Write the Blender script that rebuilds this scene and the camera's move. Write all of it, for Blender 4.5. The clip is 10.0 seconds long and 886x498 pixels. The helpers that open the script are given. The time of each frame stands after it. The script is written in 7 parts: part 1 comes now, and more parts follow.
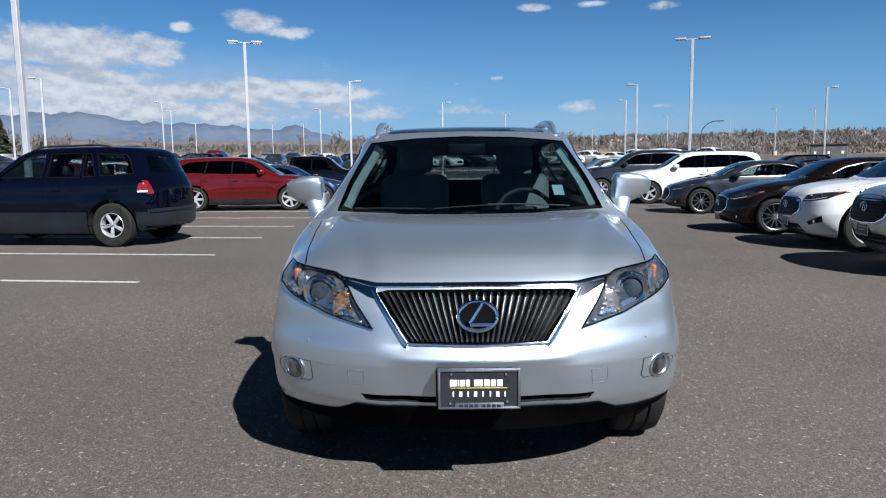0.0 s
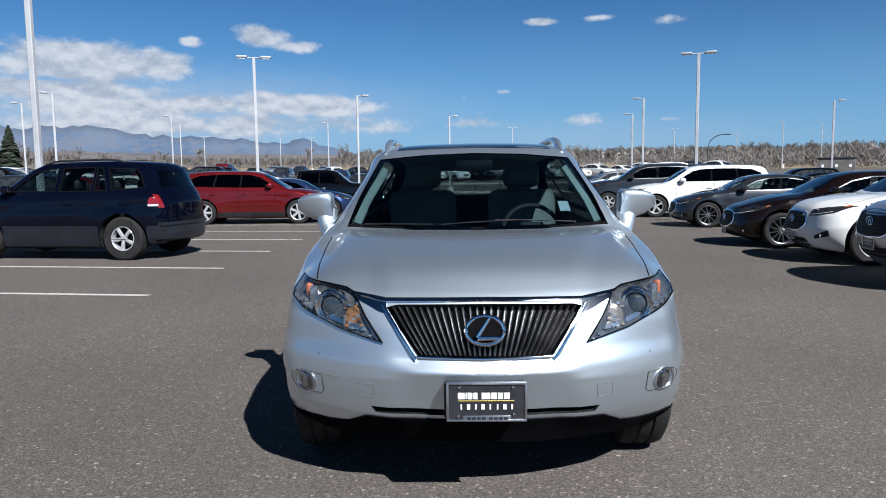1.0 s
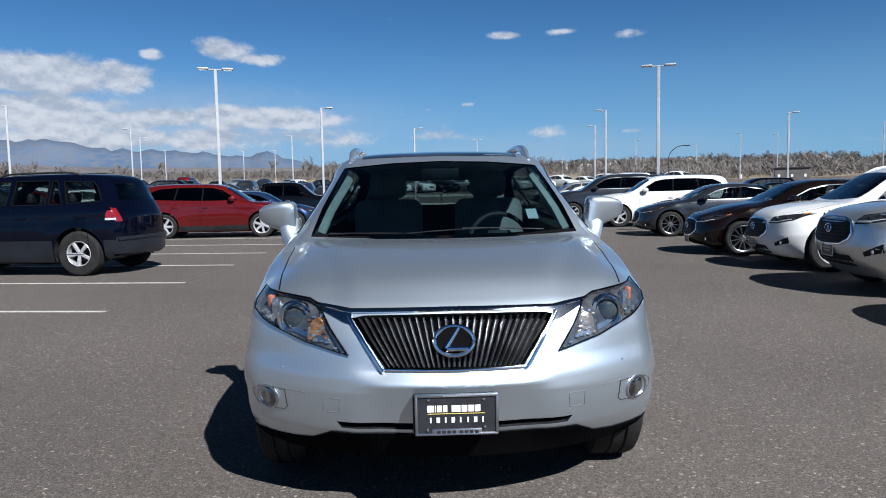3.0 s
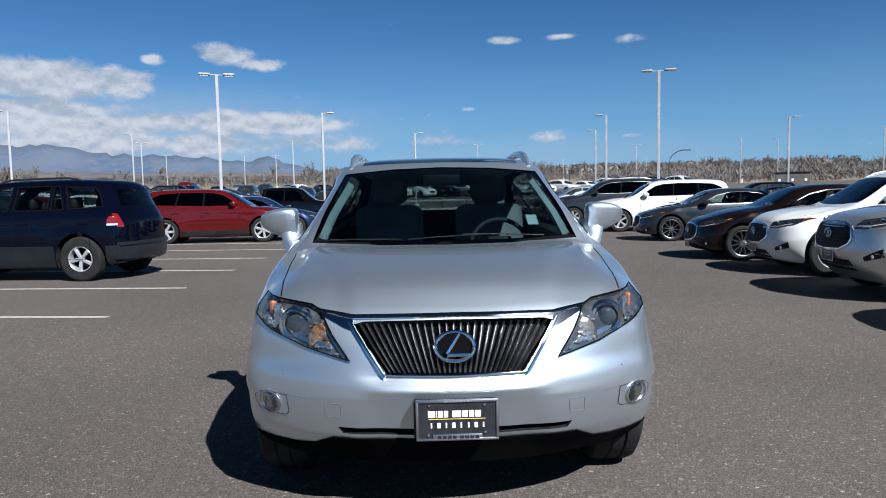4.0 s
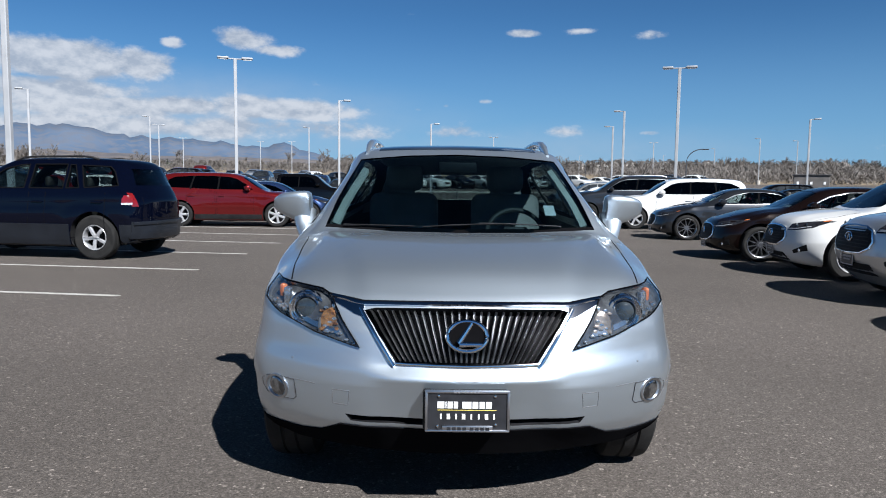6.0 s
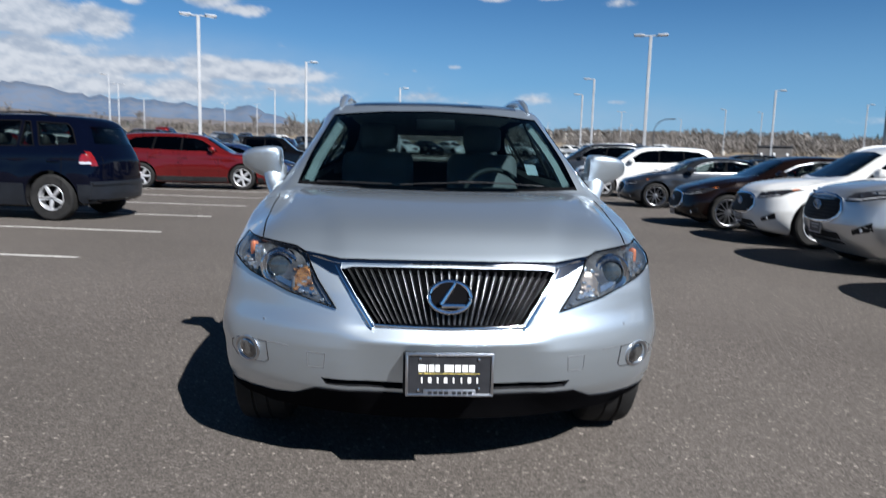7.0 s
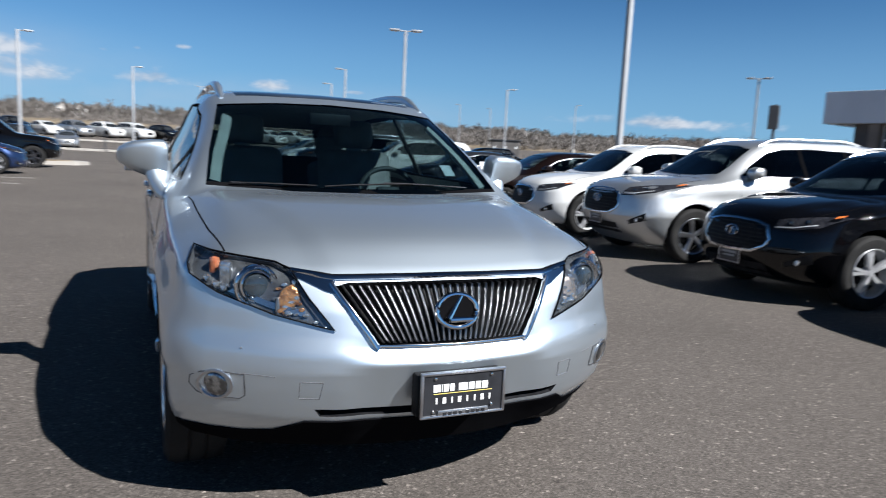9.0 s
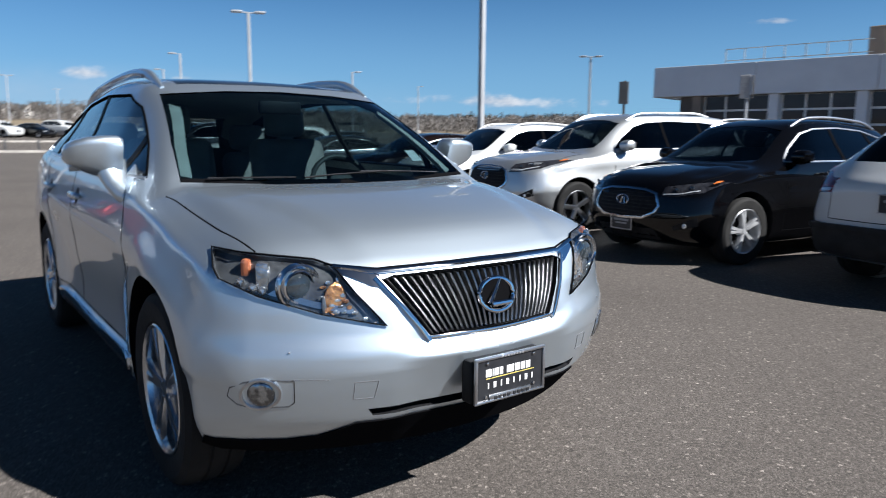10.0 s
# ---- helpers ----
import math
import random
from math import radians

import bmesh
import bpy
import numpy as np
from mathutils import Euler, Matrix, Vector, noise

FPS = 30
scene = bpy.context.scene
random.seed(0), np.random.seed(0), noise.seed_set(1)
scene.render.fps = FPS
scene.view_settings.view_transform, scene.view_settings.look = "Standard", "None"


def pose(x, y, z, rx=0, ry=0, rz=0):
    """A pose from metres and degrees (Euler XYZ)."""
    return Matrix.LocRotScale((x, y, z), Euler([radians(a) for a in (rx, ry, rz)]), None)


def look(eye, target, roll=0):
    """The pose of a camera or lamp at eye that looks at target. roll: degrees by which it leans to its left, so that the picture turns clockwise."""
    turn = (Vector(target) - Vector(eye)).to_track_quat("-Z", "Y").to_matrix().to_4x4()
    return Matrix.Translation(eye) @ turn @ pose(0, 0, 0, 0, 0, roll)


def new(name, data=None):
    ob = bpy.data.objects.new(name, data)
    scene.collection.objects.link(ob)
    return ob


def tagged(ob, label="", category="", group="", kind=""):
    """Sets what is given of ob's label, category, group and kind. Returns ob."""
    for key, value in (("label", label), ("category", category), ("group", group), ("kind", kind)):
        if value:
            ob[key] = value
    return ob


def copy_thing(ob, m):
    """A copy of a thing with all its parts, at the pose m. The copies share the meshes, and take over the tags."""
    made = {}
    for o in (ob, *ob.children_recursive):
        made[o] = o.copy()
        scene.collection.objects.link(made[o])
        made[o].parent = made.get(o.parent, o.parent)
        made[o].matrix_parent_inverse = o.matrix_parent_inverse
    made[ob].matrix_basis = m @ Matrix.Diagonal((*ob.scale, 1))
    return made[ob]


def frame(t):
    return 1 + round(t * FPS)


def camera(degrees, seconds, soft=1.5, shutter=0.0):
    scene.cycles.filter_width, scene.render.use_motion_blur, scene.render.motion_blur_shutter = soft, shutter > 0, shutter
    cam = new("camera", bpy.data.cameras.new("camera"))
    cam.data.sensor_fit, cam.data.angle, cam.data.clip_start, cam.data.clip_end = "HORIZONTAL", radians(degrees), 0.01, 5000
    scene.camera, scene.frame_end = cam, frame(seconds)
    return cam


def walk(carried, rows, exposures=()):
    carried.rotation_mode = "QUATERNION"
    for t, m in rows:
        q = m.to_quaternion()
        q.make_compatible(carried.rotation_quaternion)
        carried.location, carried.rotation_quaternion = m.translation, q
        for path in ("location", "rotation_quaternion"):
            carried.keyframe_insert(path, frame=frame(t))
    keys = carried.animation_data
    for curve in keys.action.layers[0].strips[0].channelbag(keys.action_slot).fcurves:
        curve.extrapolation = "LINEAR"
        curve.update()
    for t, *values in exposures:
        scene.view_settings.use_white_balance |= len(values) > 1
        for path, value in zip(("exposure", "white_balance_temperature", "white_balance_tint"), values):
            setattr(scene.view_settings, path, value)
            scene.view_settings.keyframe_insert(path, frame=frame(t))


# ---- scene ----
cam = camera(64.6, 10.0, 1.0, 0.4)
PATH = [
    (0, (-0.094, -2.613, 1.371), (-0.122, -0.627, 1.133), -0.7),
    (0.5, (-0.098, -2.638, 1.385), (-0.133, -0.647, 1.198), -0.8),
    (1, (-0.099, -2.683, 1.391), (-0.146, -0.694, 1.19), -0.7),
    (1.5, (-0.1, -2.602, 1.37), (-0.13, -0.613, 1.166), -0.7),
    (2, (-0.104, -2.618, 1.374), (-0.131, -0.627, 1.183), -0.4),
    (2.5, (-0.108, -2.61, 1.373), (-0.118, -0.618, 1.196), -0.8),
    (3, (-0.104, -2.602, 1.367), (-0.054, -0.61, 1.199), -1.1),
    (4.5, (-0.103, -2.631, 1.379), (-0.06, -0.637, 1.228), -1.3),
    (5, (-0.1, -2.62, 1.377), (-0.091, -0.626, 1.228), -1.4),
    (5.5, (-0.111, -2.62, 1.366), (-0.144, -0.629, 1.177), -1.0),
    (5.7, (-0.113, -2.600, 1.360), (-0.133, -0.608, 1.182), -0.2),
    (6.8, (-0.138, -2.447, 1.313), (-0.069, -0.457, 1.122), 1.6),
    (7, (-0.167, -2.423, 1.3), (-0.059, -0.445, 1.03), 1.6),
    (7.2, (-0.236, -2.418, 1.307), (-0.055, -0.451, 0.997), 1.3),
    (7.5, (-0.346, -2.403, 1.322), (-0.095, -0.444, 1.007), -0.4),
    (7.8, (-0.467, -2.384, 1.330), (-0.100, -0.439, 1.041), -0.9),
    (8, (-0.546, -2.364, 1.334), (-0.11, -0.432, 1.058), -0.3),
    (8.2, (-0.634, -2.310, 1.328), (-0.155, -0.386, 1.066), -0.5),
    (8.5, (-0.768, -2.188, 1.326), (-0.191, -0.297, 1.023), -1.5),
    (8.8, (-0.923, -2.126, 1.340), (-0.273, -0.267, 0.990), 0.3),
    (9, (-1.022, -2.058, 1.322), (-0.212, -0.25, 1.048), 2.8),
    (9.3, (-1.218, -1.977, 1.312), (-0.285, -0.238, 0.988), 2.6),
    (9.5, (-1.34, -1.914, 1.34), (-0.364, -0.206, 0.979), 1.5),
    (9.7, (-1.445, -1.857, 1.338), (-0.401, -0.189, 0.982), 1.7),
    (10, (-1.564, -1.716, 1.311), (-0.386, -0.129, 1.001), 0.5),
]
walk(cam, [(t, look(eye, target, roll)) for t, eye, target, roll in PATH],
     [(0, .87, 6130, 10), (4.5, .79, 6080, 10), (7.5, .87, 6250, 10), (9, .94, 6250, 10), (10, 1.0, 6250, 10)])

# ---------- world, sun ----------
SUN_DIR = Vector((0.395, -0.640, 0.662)).normalized()
world = bpy.data.worlds.new("sky")
scene.world = world
world.use_nodes = True
wn, wl = world.node_tree.nodes, world.node_tree.links
wn.clear()


def wnode(kind, **kw):
    n = wn.new(kind)
    for k, v in kw.items():
        n.inputs[k].default_value = v
    return n


sky = wn.new("ShaderNodeTexSky")
sky.sky_type, sky.sun_disc = "NISHITA", False
sky.sun_elevation = math.asin(SUN_DIR.z)
sky.sun_rotation = math.atan2(SUN_DIR.x, SUN_DIR.y)
sky.altitude, sky.air_density, sky.dust_density, sky.ozone_density = 1600, 1.0, 0.25, 2.5
wtc = wn.new("ShaderNodeTexCoord")
# stretched fractal noise breaks up the cloud banks
wmap = wn.new("ShaderNodeMapping")
wmap.inputs["Scale"].default_value = (13, 13, 24)
wl.new(wtc.outputs["Generated"], wmap.inputs["Vector"])
wnoise = wnode("ShaderNodeTexNoise", Scale=1.0, Detail=9.0, Roughness=0.62)
wl.new(wmap.outputs["Vector"], wnoise.inputs["Vector"])


def cloud_bank(az, el, width, height, weight):
    """A soft oval of cloud, in degrees round a direction of the sky."""
    a, e = radians(az), radians(el)
    c = (math.sin(a) * math.cos(e), math.cos(a) * math.cos(e), math.sin(e))
    m = wn.new("ShaderNodeMapping")
    m.vector_type = "POINT"
    m.inputs["Rotation"].default_value = (0, 0, a)
    wl.new(wtc.outputs["Generated"], m.inputs["Vector"])
    sub = wn.new("ShaderNodeVectorMath")
    sub.operation = "SUBTRACT"
    sub.inputs[1].default_value = (0, math.cos(e), math.sin(e))
    wl.new(m.outputs["Vector"], sub.inputs[0])
    mul = wn.new("ShaderNodeVectorMath")
    mul.operation = "MULTIPLY"
    mul.inputs[1].default_value = (1 / radians(width), 1.0, 1 / radians(height))
    wl.new(sub.outputs[0], mul.inputs[0])
    ln = wn.new("ShaderNodeVectorMath")
    ln.operation = "LENGTH"
    wl.new(mul.outputs[0], ln.inputs[0])
    fall = wnode("ShaderNodeMapRange")
    fall.interpolation_type = "SMOOTHSTEP"
    for k, v in (("From Min", 1.0), ("From Max", 0.0), ("To Min", 0.0), ("To Max", weight)):
        fall.inputs[k].default_value = v
    wl.new(ln.outputs["Value"], fall.inputs["Value"])
    return fall.outputs[0]


BANKS = [(-28, 8.5, 10, 2.6, .74), (-22.6, 8.6, 4.4, 2.2, .66), (-20.5, 10.4, 1.7, .95, .52), (-15.2, 10.9, 4.6, 1.5, .5), (-13, 10.3, 4.2, .9, .46), (-29, 6.5, 12, 1.7, .64), (-25.8, 5.5, 14, 1.7, .62), (-20, 5.8, 5.5, 1.4, .64),
         (-12.5, 5.9, 12, 1.8, .58), (-20, 4.2, 30, 1.9, .5), (-10.2, 8.0, 2.6, 1.0, .24), (6.8, 12.0, 2.6, .6, .44), (11.1, 12.1, 2.4, .6, .42), (16.2, 11.6, 3.2, .8, .32), (-1.7, 6.1, 1.2, .5, .4), (.45, 6.45, .8, .45, .4),
         (3.5, 6.8, 1.2, .5, .38), (16.55, 4.3, 1.7, .45, .42), (9.5, 4.5, 3.0, .9, .32), (0, 4.3, 12, 1.2, .3), (61.1, 8.5, 3.6, .6, .42), (40, 3.0, 22, 1.0, .28), (-50, 7, 14, 4, .55)]
total = None
for bank in BANKS:
    o = cloud_bank(*bank)
    if total is not None:
        mx = wn.new("ShaderNodeMath")
        mx.operation = "MAXIMUM"
        wl.new(total, mx.inputs[0])
        wl.new(o, mx.inputs[1])
        o = mx.outputs[0]
    total = o
wadd = wn.new("ShaderNodeMath")
wadd.operation = "ADD"
wl.new(wnoise.outputs["Fac"], wadd.inputs[0])
wl.new(total, wadd.inputs[1])
wmask = wnode("ShaderNodeMapRange", **{"From Min": 0.70, "From Max": 0.96, "To Min": 0.0, "To Max": 0.93})
wmask.interpolation_type = "SMOOTHSTEP"
wl.new(wadd.outputs[0], wmask.inputs["Value"])
# lit crowns and grey bases: the cloud's own thickness against that just above it
wup = wn.new("ShaderNodeVectorMath")
wup.operation = "ADD"
wup.inputs[1].default_value = (0, 0, 0.22)
wl.new(wmap.outputs["Vector"], wup.inputs[0])
wnoise2 = wnode("ShaderNodeTexNoise", Scale=1.0, Detail=9.0, Roughness=0.62)
wl.new(wup.outputs[0], wnoise2.inputs["Vector"])
wdiff = wn.new("ShaderNodeMath")
wdiff.operation = "SUBTRACT"
wl.new(wnoise.outputs["Fac"], wdiff.inputs[0])
wl.new(wnoise2.outputs["Fac"], wdiff.inputs[1])
wtone = wn.new("ShaderNodeValToRGB")
wtone.color_ramp.elements[0].position, wtone.color_ramp.elements[0].color = 0.0, (7.0, 7.9, 9.3, 1)
wtone.color_ramp.elements[1].position, wtone.color_ramp.elements[1].color = 1.0, (11.4, 11.8, 12.5, 1)
wscale = wnode("ShaderNodeMapRange", **{"From Min": -0.09, "From Max": 0.09, "To Min": 0.0, "To Max": 1.0})
wl.new(wdiff.outputs[0], wscale.inputs["Value"])
wl.new(wscale.outputs[0], wtone.inputs["Fac"])
wmix = wn.new("ShaderNodeMix")
wmix.data_type = "RGBA"
wl.new(wmask.outputs[0], wmix.inputs[0])
wtint = wn.new("ShaderNodeMix")
wtint.data_type, wtint.blend_type = "RGBA", "MULTIPLY"
wtint.inputs[0].default_value = 1.0
wtint.inputs[7].default_value = (0.575, 1.02, 1.33, 1)
wl.new(sky.outputs["Color"], wtint.inputs[6])
# the air pales towards the horizon
wsep = wn.new("ShaderNodeSeparateXYZ")
wl.new(wtc.outputs["Generated"], wsep.inputs[0])
wlow = wnode("ShaderNodeMapRange", **{"From Min": 0.24, "From Max": 0.0, "To Min": 0.0, "To Max": 0.72})
wlow.interpolation_type = "SMOOTHSTEP"
wl.new(wsep.outputs[2], wlow.inputs["Value"])
whaze = wn.new("ShaderNodeMix")
whaze.data_type = "RGBA"
whaze.inputs[7].default_value = (3.8, 7.3, 11.2, 1)
wl.new(wlow.outputs[0], whaze.inputs[0])
wl.new(wtint.outputs[2], whaze.inputs[6])
# thin dry air at this height: the blue deepens towards the zenith
wdeep = wnode("ShaderNodeMapRange", **{"From Min": 0.2, "From Max": 0.75, "To Min": 1.0, "To Max": 0.26})
wdeep.interpolation_type = "SMOOTHSTEP"
wl.new(wsep.outputs[2], wdeep.inputs["Value"])
wdark = wn.new("ShaderNodeVectorMath")
wdark.operation = "SCALE"
wl.new(whaze.outputs[2], wdark.inputs[0])
wl.new(wdeep.outputs[0], wdark.inputs["Scale"])
wl.new(wtone.outputs["Color"], wmix.inputs[7])
# a thin grey-white veil under the cloud banks, low in the west
wveil = wn.new("ShaderNodeMath")
wveil.operation = "MAXIMUM"
wl.new(cloud_bank(-26, 4.6, 34, 5.2, .95), wveil.inputs[0])
wl.new(cloud_bank(8, 2.8, 34, 3.0, .35), wveil.inputs[1])
wvar = wnode("ShaderNodeMapRange", **{"From Min": 0.3, "From Max": 0.65, "To Min": 0.45, "To Max": 1.0})
wl.new(wnoise.outputs["Fac"], wvar.inputs["Value"])
wthin = wn.new("ShaderNodeMath")
wthin.operation = "MULTIPLY"
wl.new(wveil.outputs[0], wthin.inputs[0])
wl.new(wvar.outputs[0], wthin.inputs[1])
wover = wn.new("ShaderNodeMix")
wover.data_type = "RGBA"
wover.inputs[7].default_value = (7.6, 8.9, 10.7, 1)
wl.new(wthin.outputs[0], wover.inputs[0])
wl.new(wdark.outputs[0], wover.inputs[6])
wl.new(wover.outputs[2], wmix.inputs[6])
wbg = wnode("ShaderNodeBackground", Strength=0.0335)
wl.new(wmix.outputs[2], wbg.inputs["Color"])
wout = wn.new("ShaderNodeOutputWorld")
wl.new(wbg.outputs[0], wout.inputs["Surface"])

sun = new("sun", bpy.data.lights.new("sun", "SUN"))
sun.data.energy, sun.data.angle, sun.data.color = 5.0, radians(0.53), (1.0, 0.98, 0.95)
sun.matrix_world = look(SUN_DIR * 50, (0, 0, 0))


# ---------- materials ----------
def material(name, colour, rough=0.5, metal=0.0, coat=0.0, spec=0.5, second=None, scale=4.0, spread=(0.4, 0.6), grain=0.0, grain_scale=300.0, bump=0.0,
             bump_scale=80.0, rough_var=0.0, coat_rough=0.03, emit=None, fine=None, fine_scale=150.0, fine_spread=(0.45, 0.6), dark=None):
    m = bpy.data.materials.new(name)
    m.use_nodes = True
    nt = m.node_tree
    bs = nt.nodes["Principled BSDF"]
    bs.inputs["Base Color"].default_value = (*colour, 1)
    bs.inputs["Roughness"].default_value = rough
    bs.inputs["Metallic"].default_value = metal
    bs.inputs["Coat Weight"].default_value = coat
    bs.inputs["Coat Roughness"].default_value = coat_rough
    bs.inputs["Specular IOR Level"].default_value = spec
    if emit:
        bs.inputs["Emission Color"].default_value = (*emit[:3], 1)
        bs.inputs["Emission Strength"].default_value = emit[3]
    tc = nt.nodes.new("ShaderNodeTexCoord")

    def noise_tex(sc, detail=6):
        n = nt.nodes.new("ShaderNodeTexNoise")
        n.inputs["Scale"].default_value, n.inputs["Detail"].default_value = sc, detail
        nt.links.new(tc.outputs["Object"], n.inputs["Vector"])
        return n.outputs["Fac"]

    def blend(fac, a, colour_b):
        mx = nt.nodes.new("ShaderNodeMix")
        mx.data_type = "RGBA"
        nt.links.new(fac, mx.inputs[0])
        if isinstance(a, tuple):
            mx.inputs[6].default_value = (*a, 1)
        else:
            nt.links.new(a, mx.inputs[6])
        mx.inputs[7].default_value = (*colour_b, 1)
        return mx.outputs[2]

    def step(fac, lo, hi, to=1.0):
        r = nt.nodes.new("ShaderNodeMapRange")
        for k, v in (("From Min", lo), ("From Max", hi), ("To Min", 0.0), ("To Max", to)):
            r.inputs[k].default_value = v
        nt.links.new(fac, r.inputs["Value"])
        return r.outputs[0]

    col = colour
    if second:
        col = blend(step(noise_tex(scale), *spread), col, second)
    if fine:
        col = blend(step(noise_tex(fine_scale, 3), *fine_spread), col, fine)
    if dark:
        col = blend(step(noise_tex(fine_scale * 0.8 + 7, 2), 0.50, 0.36), col, dark)
    if not isinstance(col, tuple):
        nt.links.new(col, bs.inputs["Base Color"])
    if rough_var:
        r = nt.nodes.new("ShaderNodeMapRange")
        for k, v in (("From Min", 0.3), ("From Max", 0.7), ("To Min", rough - rough_var), ("To Max", rough + rough_var)):
            r.inputs[k].default_value = v
        nt.links.new(noise_tex(scale * 2.7), r.inputs["Value"])
        nt.links.new(r.outputs[0], bs.inputs["Roughness"])
    if bump:
        b = nt.nodes.new("ShaderNodeBump")
        b.inputs["Strength"].default_value, b.inputs["Distance"].default_value = bump, 0.01
        nt.links.new(noise_tex(bump_scale), b.inputs["Height"])
        nt.links.new(b.outputs[0], bs.inputs["Normal"])
    return m


def glass(name, tint, gloss=1.0):
    """A thin pane: tinted see-through with a Fresnel sheen."""
    m = bpy.data.materials.new(name)
    m.use_nodes = True
    nt = m.node_tree
    nt.nodes.clear()
    out = nt.nodes.new("ShaderNodeOutputMaterial")
    mix = nt.nodes.new("ShaderNodeMixShader")
    tr = nt.nodes.new("ShaderNodeBsdfTransparent")
    tr.inputs["Color"].default_value = (*tint, 1)
    gl = nt.nodes.new("ShaderNodeBsdfGlossy")
    gl.inputs["Roughness"].default_value = 0.0
    gl.inputs["Color"].default_value = (gloss, gloss, gloss, 1)
    lw = nt.nodes.new("ShaderNodeLayerWeight")
    lw.inputs["Blend"].default_value = 0.5
    steep = nt.nodes.new("ShaderNodeMath")
    steep.operation = "POWER"
    steep.inputs[1].default_value = 5.0
    nt.links.new(lw.outputs["Facing"], steep.inputs[0])
    share = nt.nodes.new("ShaderNodeMath")
    share.operation = "MULTIPLY_ADD"
    share.inputs[1].default_value, share.inputs[2].default_value = 0.955, 0.045
    nt.links.new(steep.outputs[0], share.inputs[0])
    nt.links.new(share.outputs[0], mix.inputs[0])
    nt.links.new(tr.outputs[0], mix.inputs[1])
    nt.links.new(gl.outputs[0], mix.inputs[2])
    nt.links.new(mix.outputs[0], out.inputs["Surface"])
    return m


def inner_glass(name, tint):
    m = bpy.data.materials.new(name)
    m.use_nodes = True
    nt = m.node_tree
    nt.nodes.clear()
    out = nt.nodes.new("ShaderNodeOutputMaterial")
    tr = nt.nodes.new("ShaderNodeBsdfTransparent")
    tr.inputs["Color"].default_value = (*tint, 1)
    nt.links.new(tr.outputs[0], out.inputs["Surface"])
    return m


def paint(name, colour, metal=0.0, rough=0.35, dirt=None, coat=1.0, spec=0.1):
    return material("paint_" + name, colour, rough, metal, coat=coat, coat_rough=0.015, spec=spec, second=dirt or tuple(c * 0.9 for c in colour), scale=1.3, spread=(0.35, 0.75), rough_var=0.04)


def flake_paint(name, deep, flake):
    """Metallic lacquer: a tight lobe and a wide one from the flakes, under clear coat."""
    m = material("paint_" + name, deep, 0.27, 1.0, coat=1.0, coat_rough=0.012, second=tuple(c * 0.97 for c in deep), scale=1.3, spread=(0.35, 0.75), spec=0.5)
    nt = m.node_tree
    a = nt.nodes["Principled BSDF"]
    b = nt.nodes.new("ShaderNodeBsdfPrincipled")
    b.inputs["Base Color"].default_value = (*flake, 1)
    b.inputs["Metallic"].default_value, b.inputs["Roughness"].default_value = 0.95, 0.53
    b.inputs["Coat Weight"].default_value, b.inputs["Coat Roughness"].default_value = 1.0, 0.012
    mix = nt.nodes.new("ShaderNodeMixShader")
    mix.inputs[0].default_value = 0.6
    nt.links.new(a.outputs[0], mix.inputs[1])
    nt.links.new(b.outputs[0], mix.inputs[2])
    nt.links.new(mix.outputs[0], nt.nodes["Material Output"].inputs["Surface"])
    return m


def aggregate(name, a, b):
    """Worn asphalt: stones in dark binder, pale and dark chips, broad stains."""
    m = material(name, a, 0.92, spec=0.3, second=b, scale=0.35, spread=(0.35, 0.7))
    nt = m.node_tree
    bs = nt.nodes["Principled BSDF"]
    ground = bs.inputs["Base Color"].links[0].from_socket
    tc = nt.nodes.new("ShaderNodeTexCoord")

    def cells(scale):
        v = nt.nodes.new("ShaderNodeTexVoronoi")
        v.inputs["Scale"].default_value = scale
        nt.links.new(tc.outputs["Object"], v.inputs["Vector"])
        sep = nt.nodes.new("ShaderNodeSeparateColor")
        nt.links.new(v.outputs["Color"], sep.inputs[0])
        return v, sep.outputs[0]

    def tone(fac, stops):
        r = nt.nodes.new("ShaderNodeValToRGB")
        r.color_ramp.interpolation = "LINEAR"
        while len(r.color_ramp.elements) < len(stops):
            r.color_ramp.elements.new(0.5)
        for e, (p, c) in zip(r.color_ramp.elements, stops):
            e.position, e.color = p, (c, c * 0.98, c * 0.96, 1)
        nt.links.new(fac, r.inputs["Fac"])
        return r.outputs[0]

    col = ground
    v1, f1 = cells(115.0)
    v2, f2 = cells(240.0)
    v3, f3 = cells(70.0)
    for fac, stops in ((f1, ((0.0, 0.62), (0.25, 0.84), (0.7, 1.05), (0.9, 1.22), (1.0, 1.65))), (f2, ((0.0, 0.62), (0.5, 0.97), (0.85, 1.18), (1.0, 1.6))), (f3, ((0.0, 0.85), (0.5, 1.0), (0.965, 1.05), (1.0, 2.5)))):
        mx = nt.nodes.new("ShaderNodeMix")
        mx.data_type, mx.blend_type = "RGBA", "MULTIPLY"
        mx.inputs[0].default_value = 1.0
        nt.links.new(col, mx.inputs[6])
        nt.links.new(tone(fac, stops), mx.inputs[7])
        col = mx.outputs[2]
    nt.links.new(col, bs.inputs["Base Color"])
    bp = nt.nodes.new("ShaderNodeBump")
    bp.invert = True
    bp.inputs["Strength"].default_value, bp.inputs["Distance"].default_value = 0.28, 0.006
    nt.links.new(v1.outputs["Distance"], bp.inputs["Height"])
    nt.links.new(bp.outputs[0], bs.inputs["Normal"])
    return m


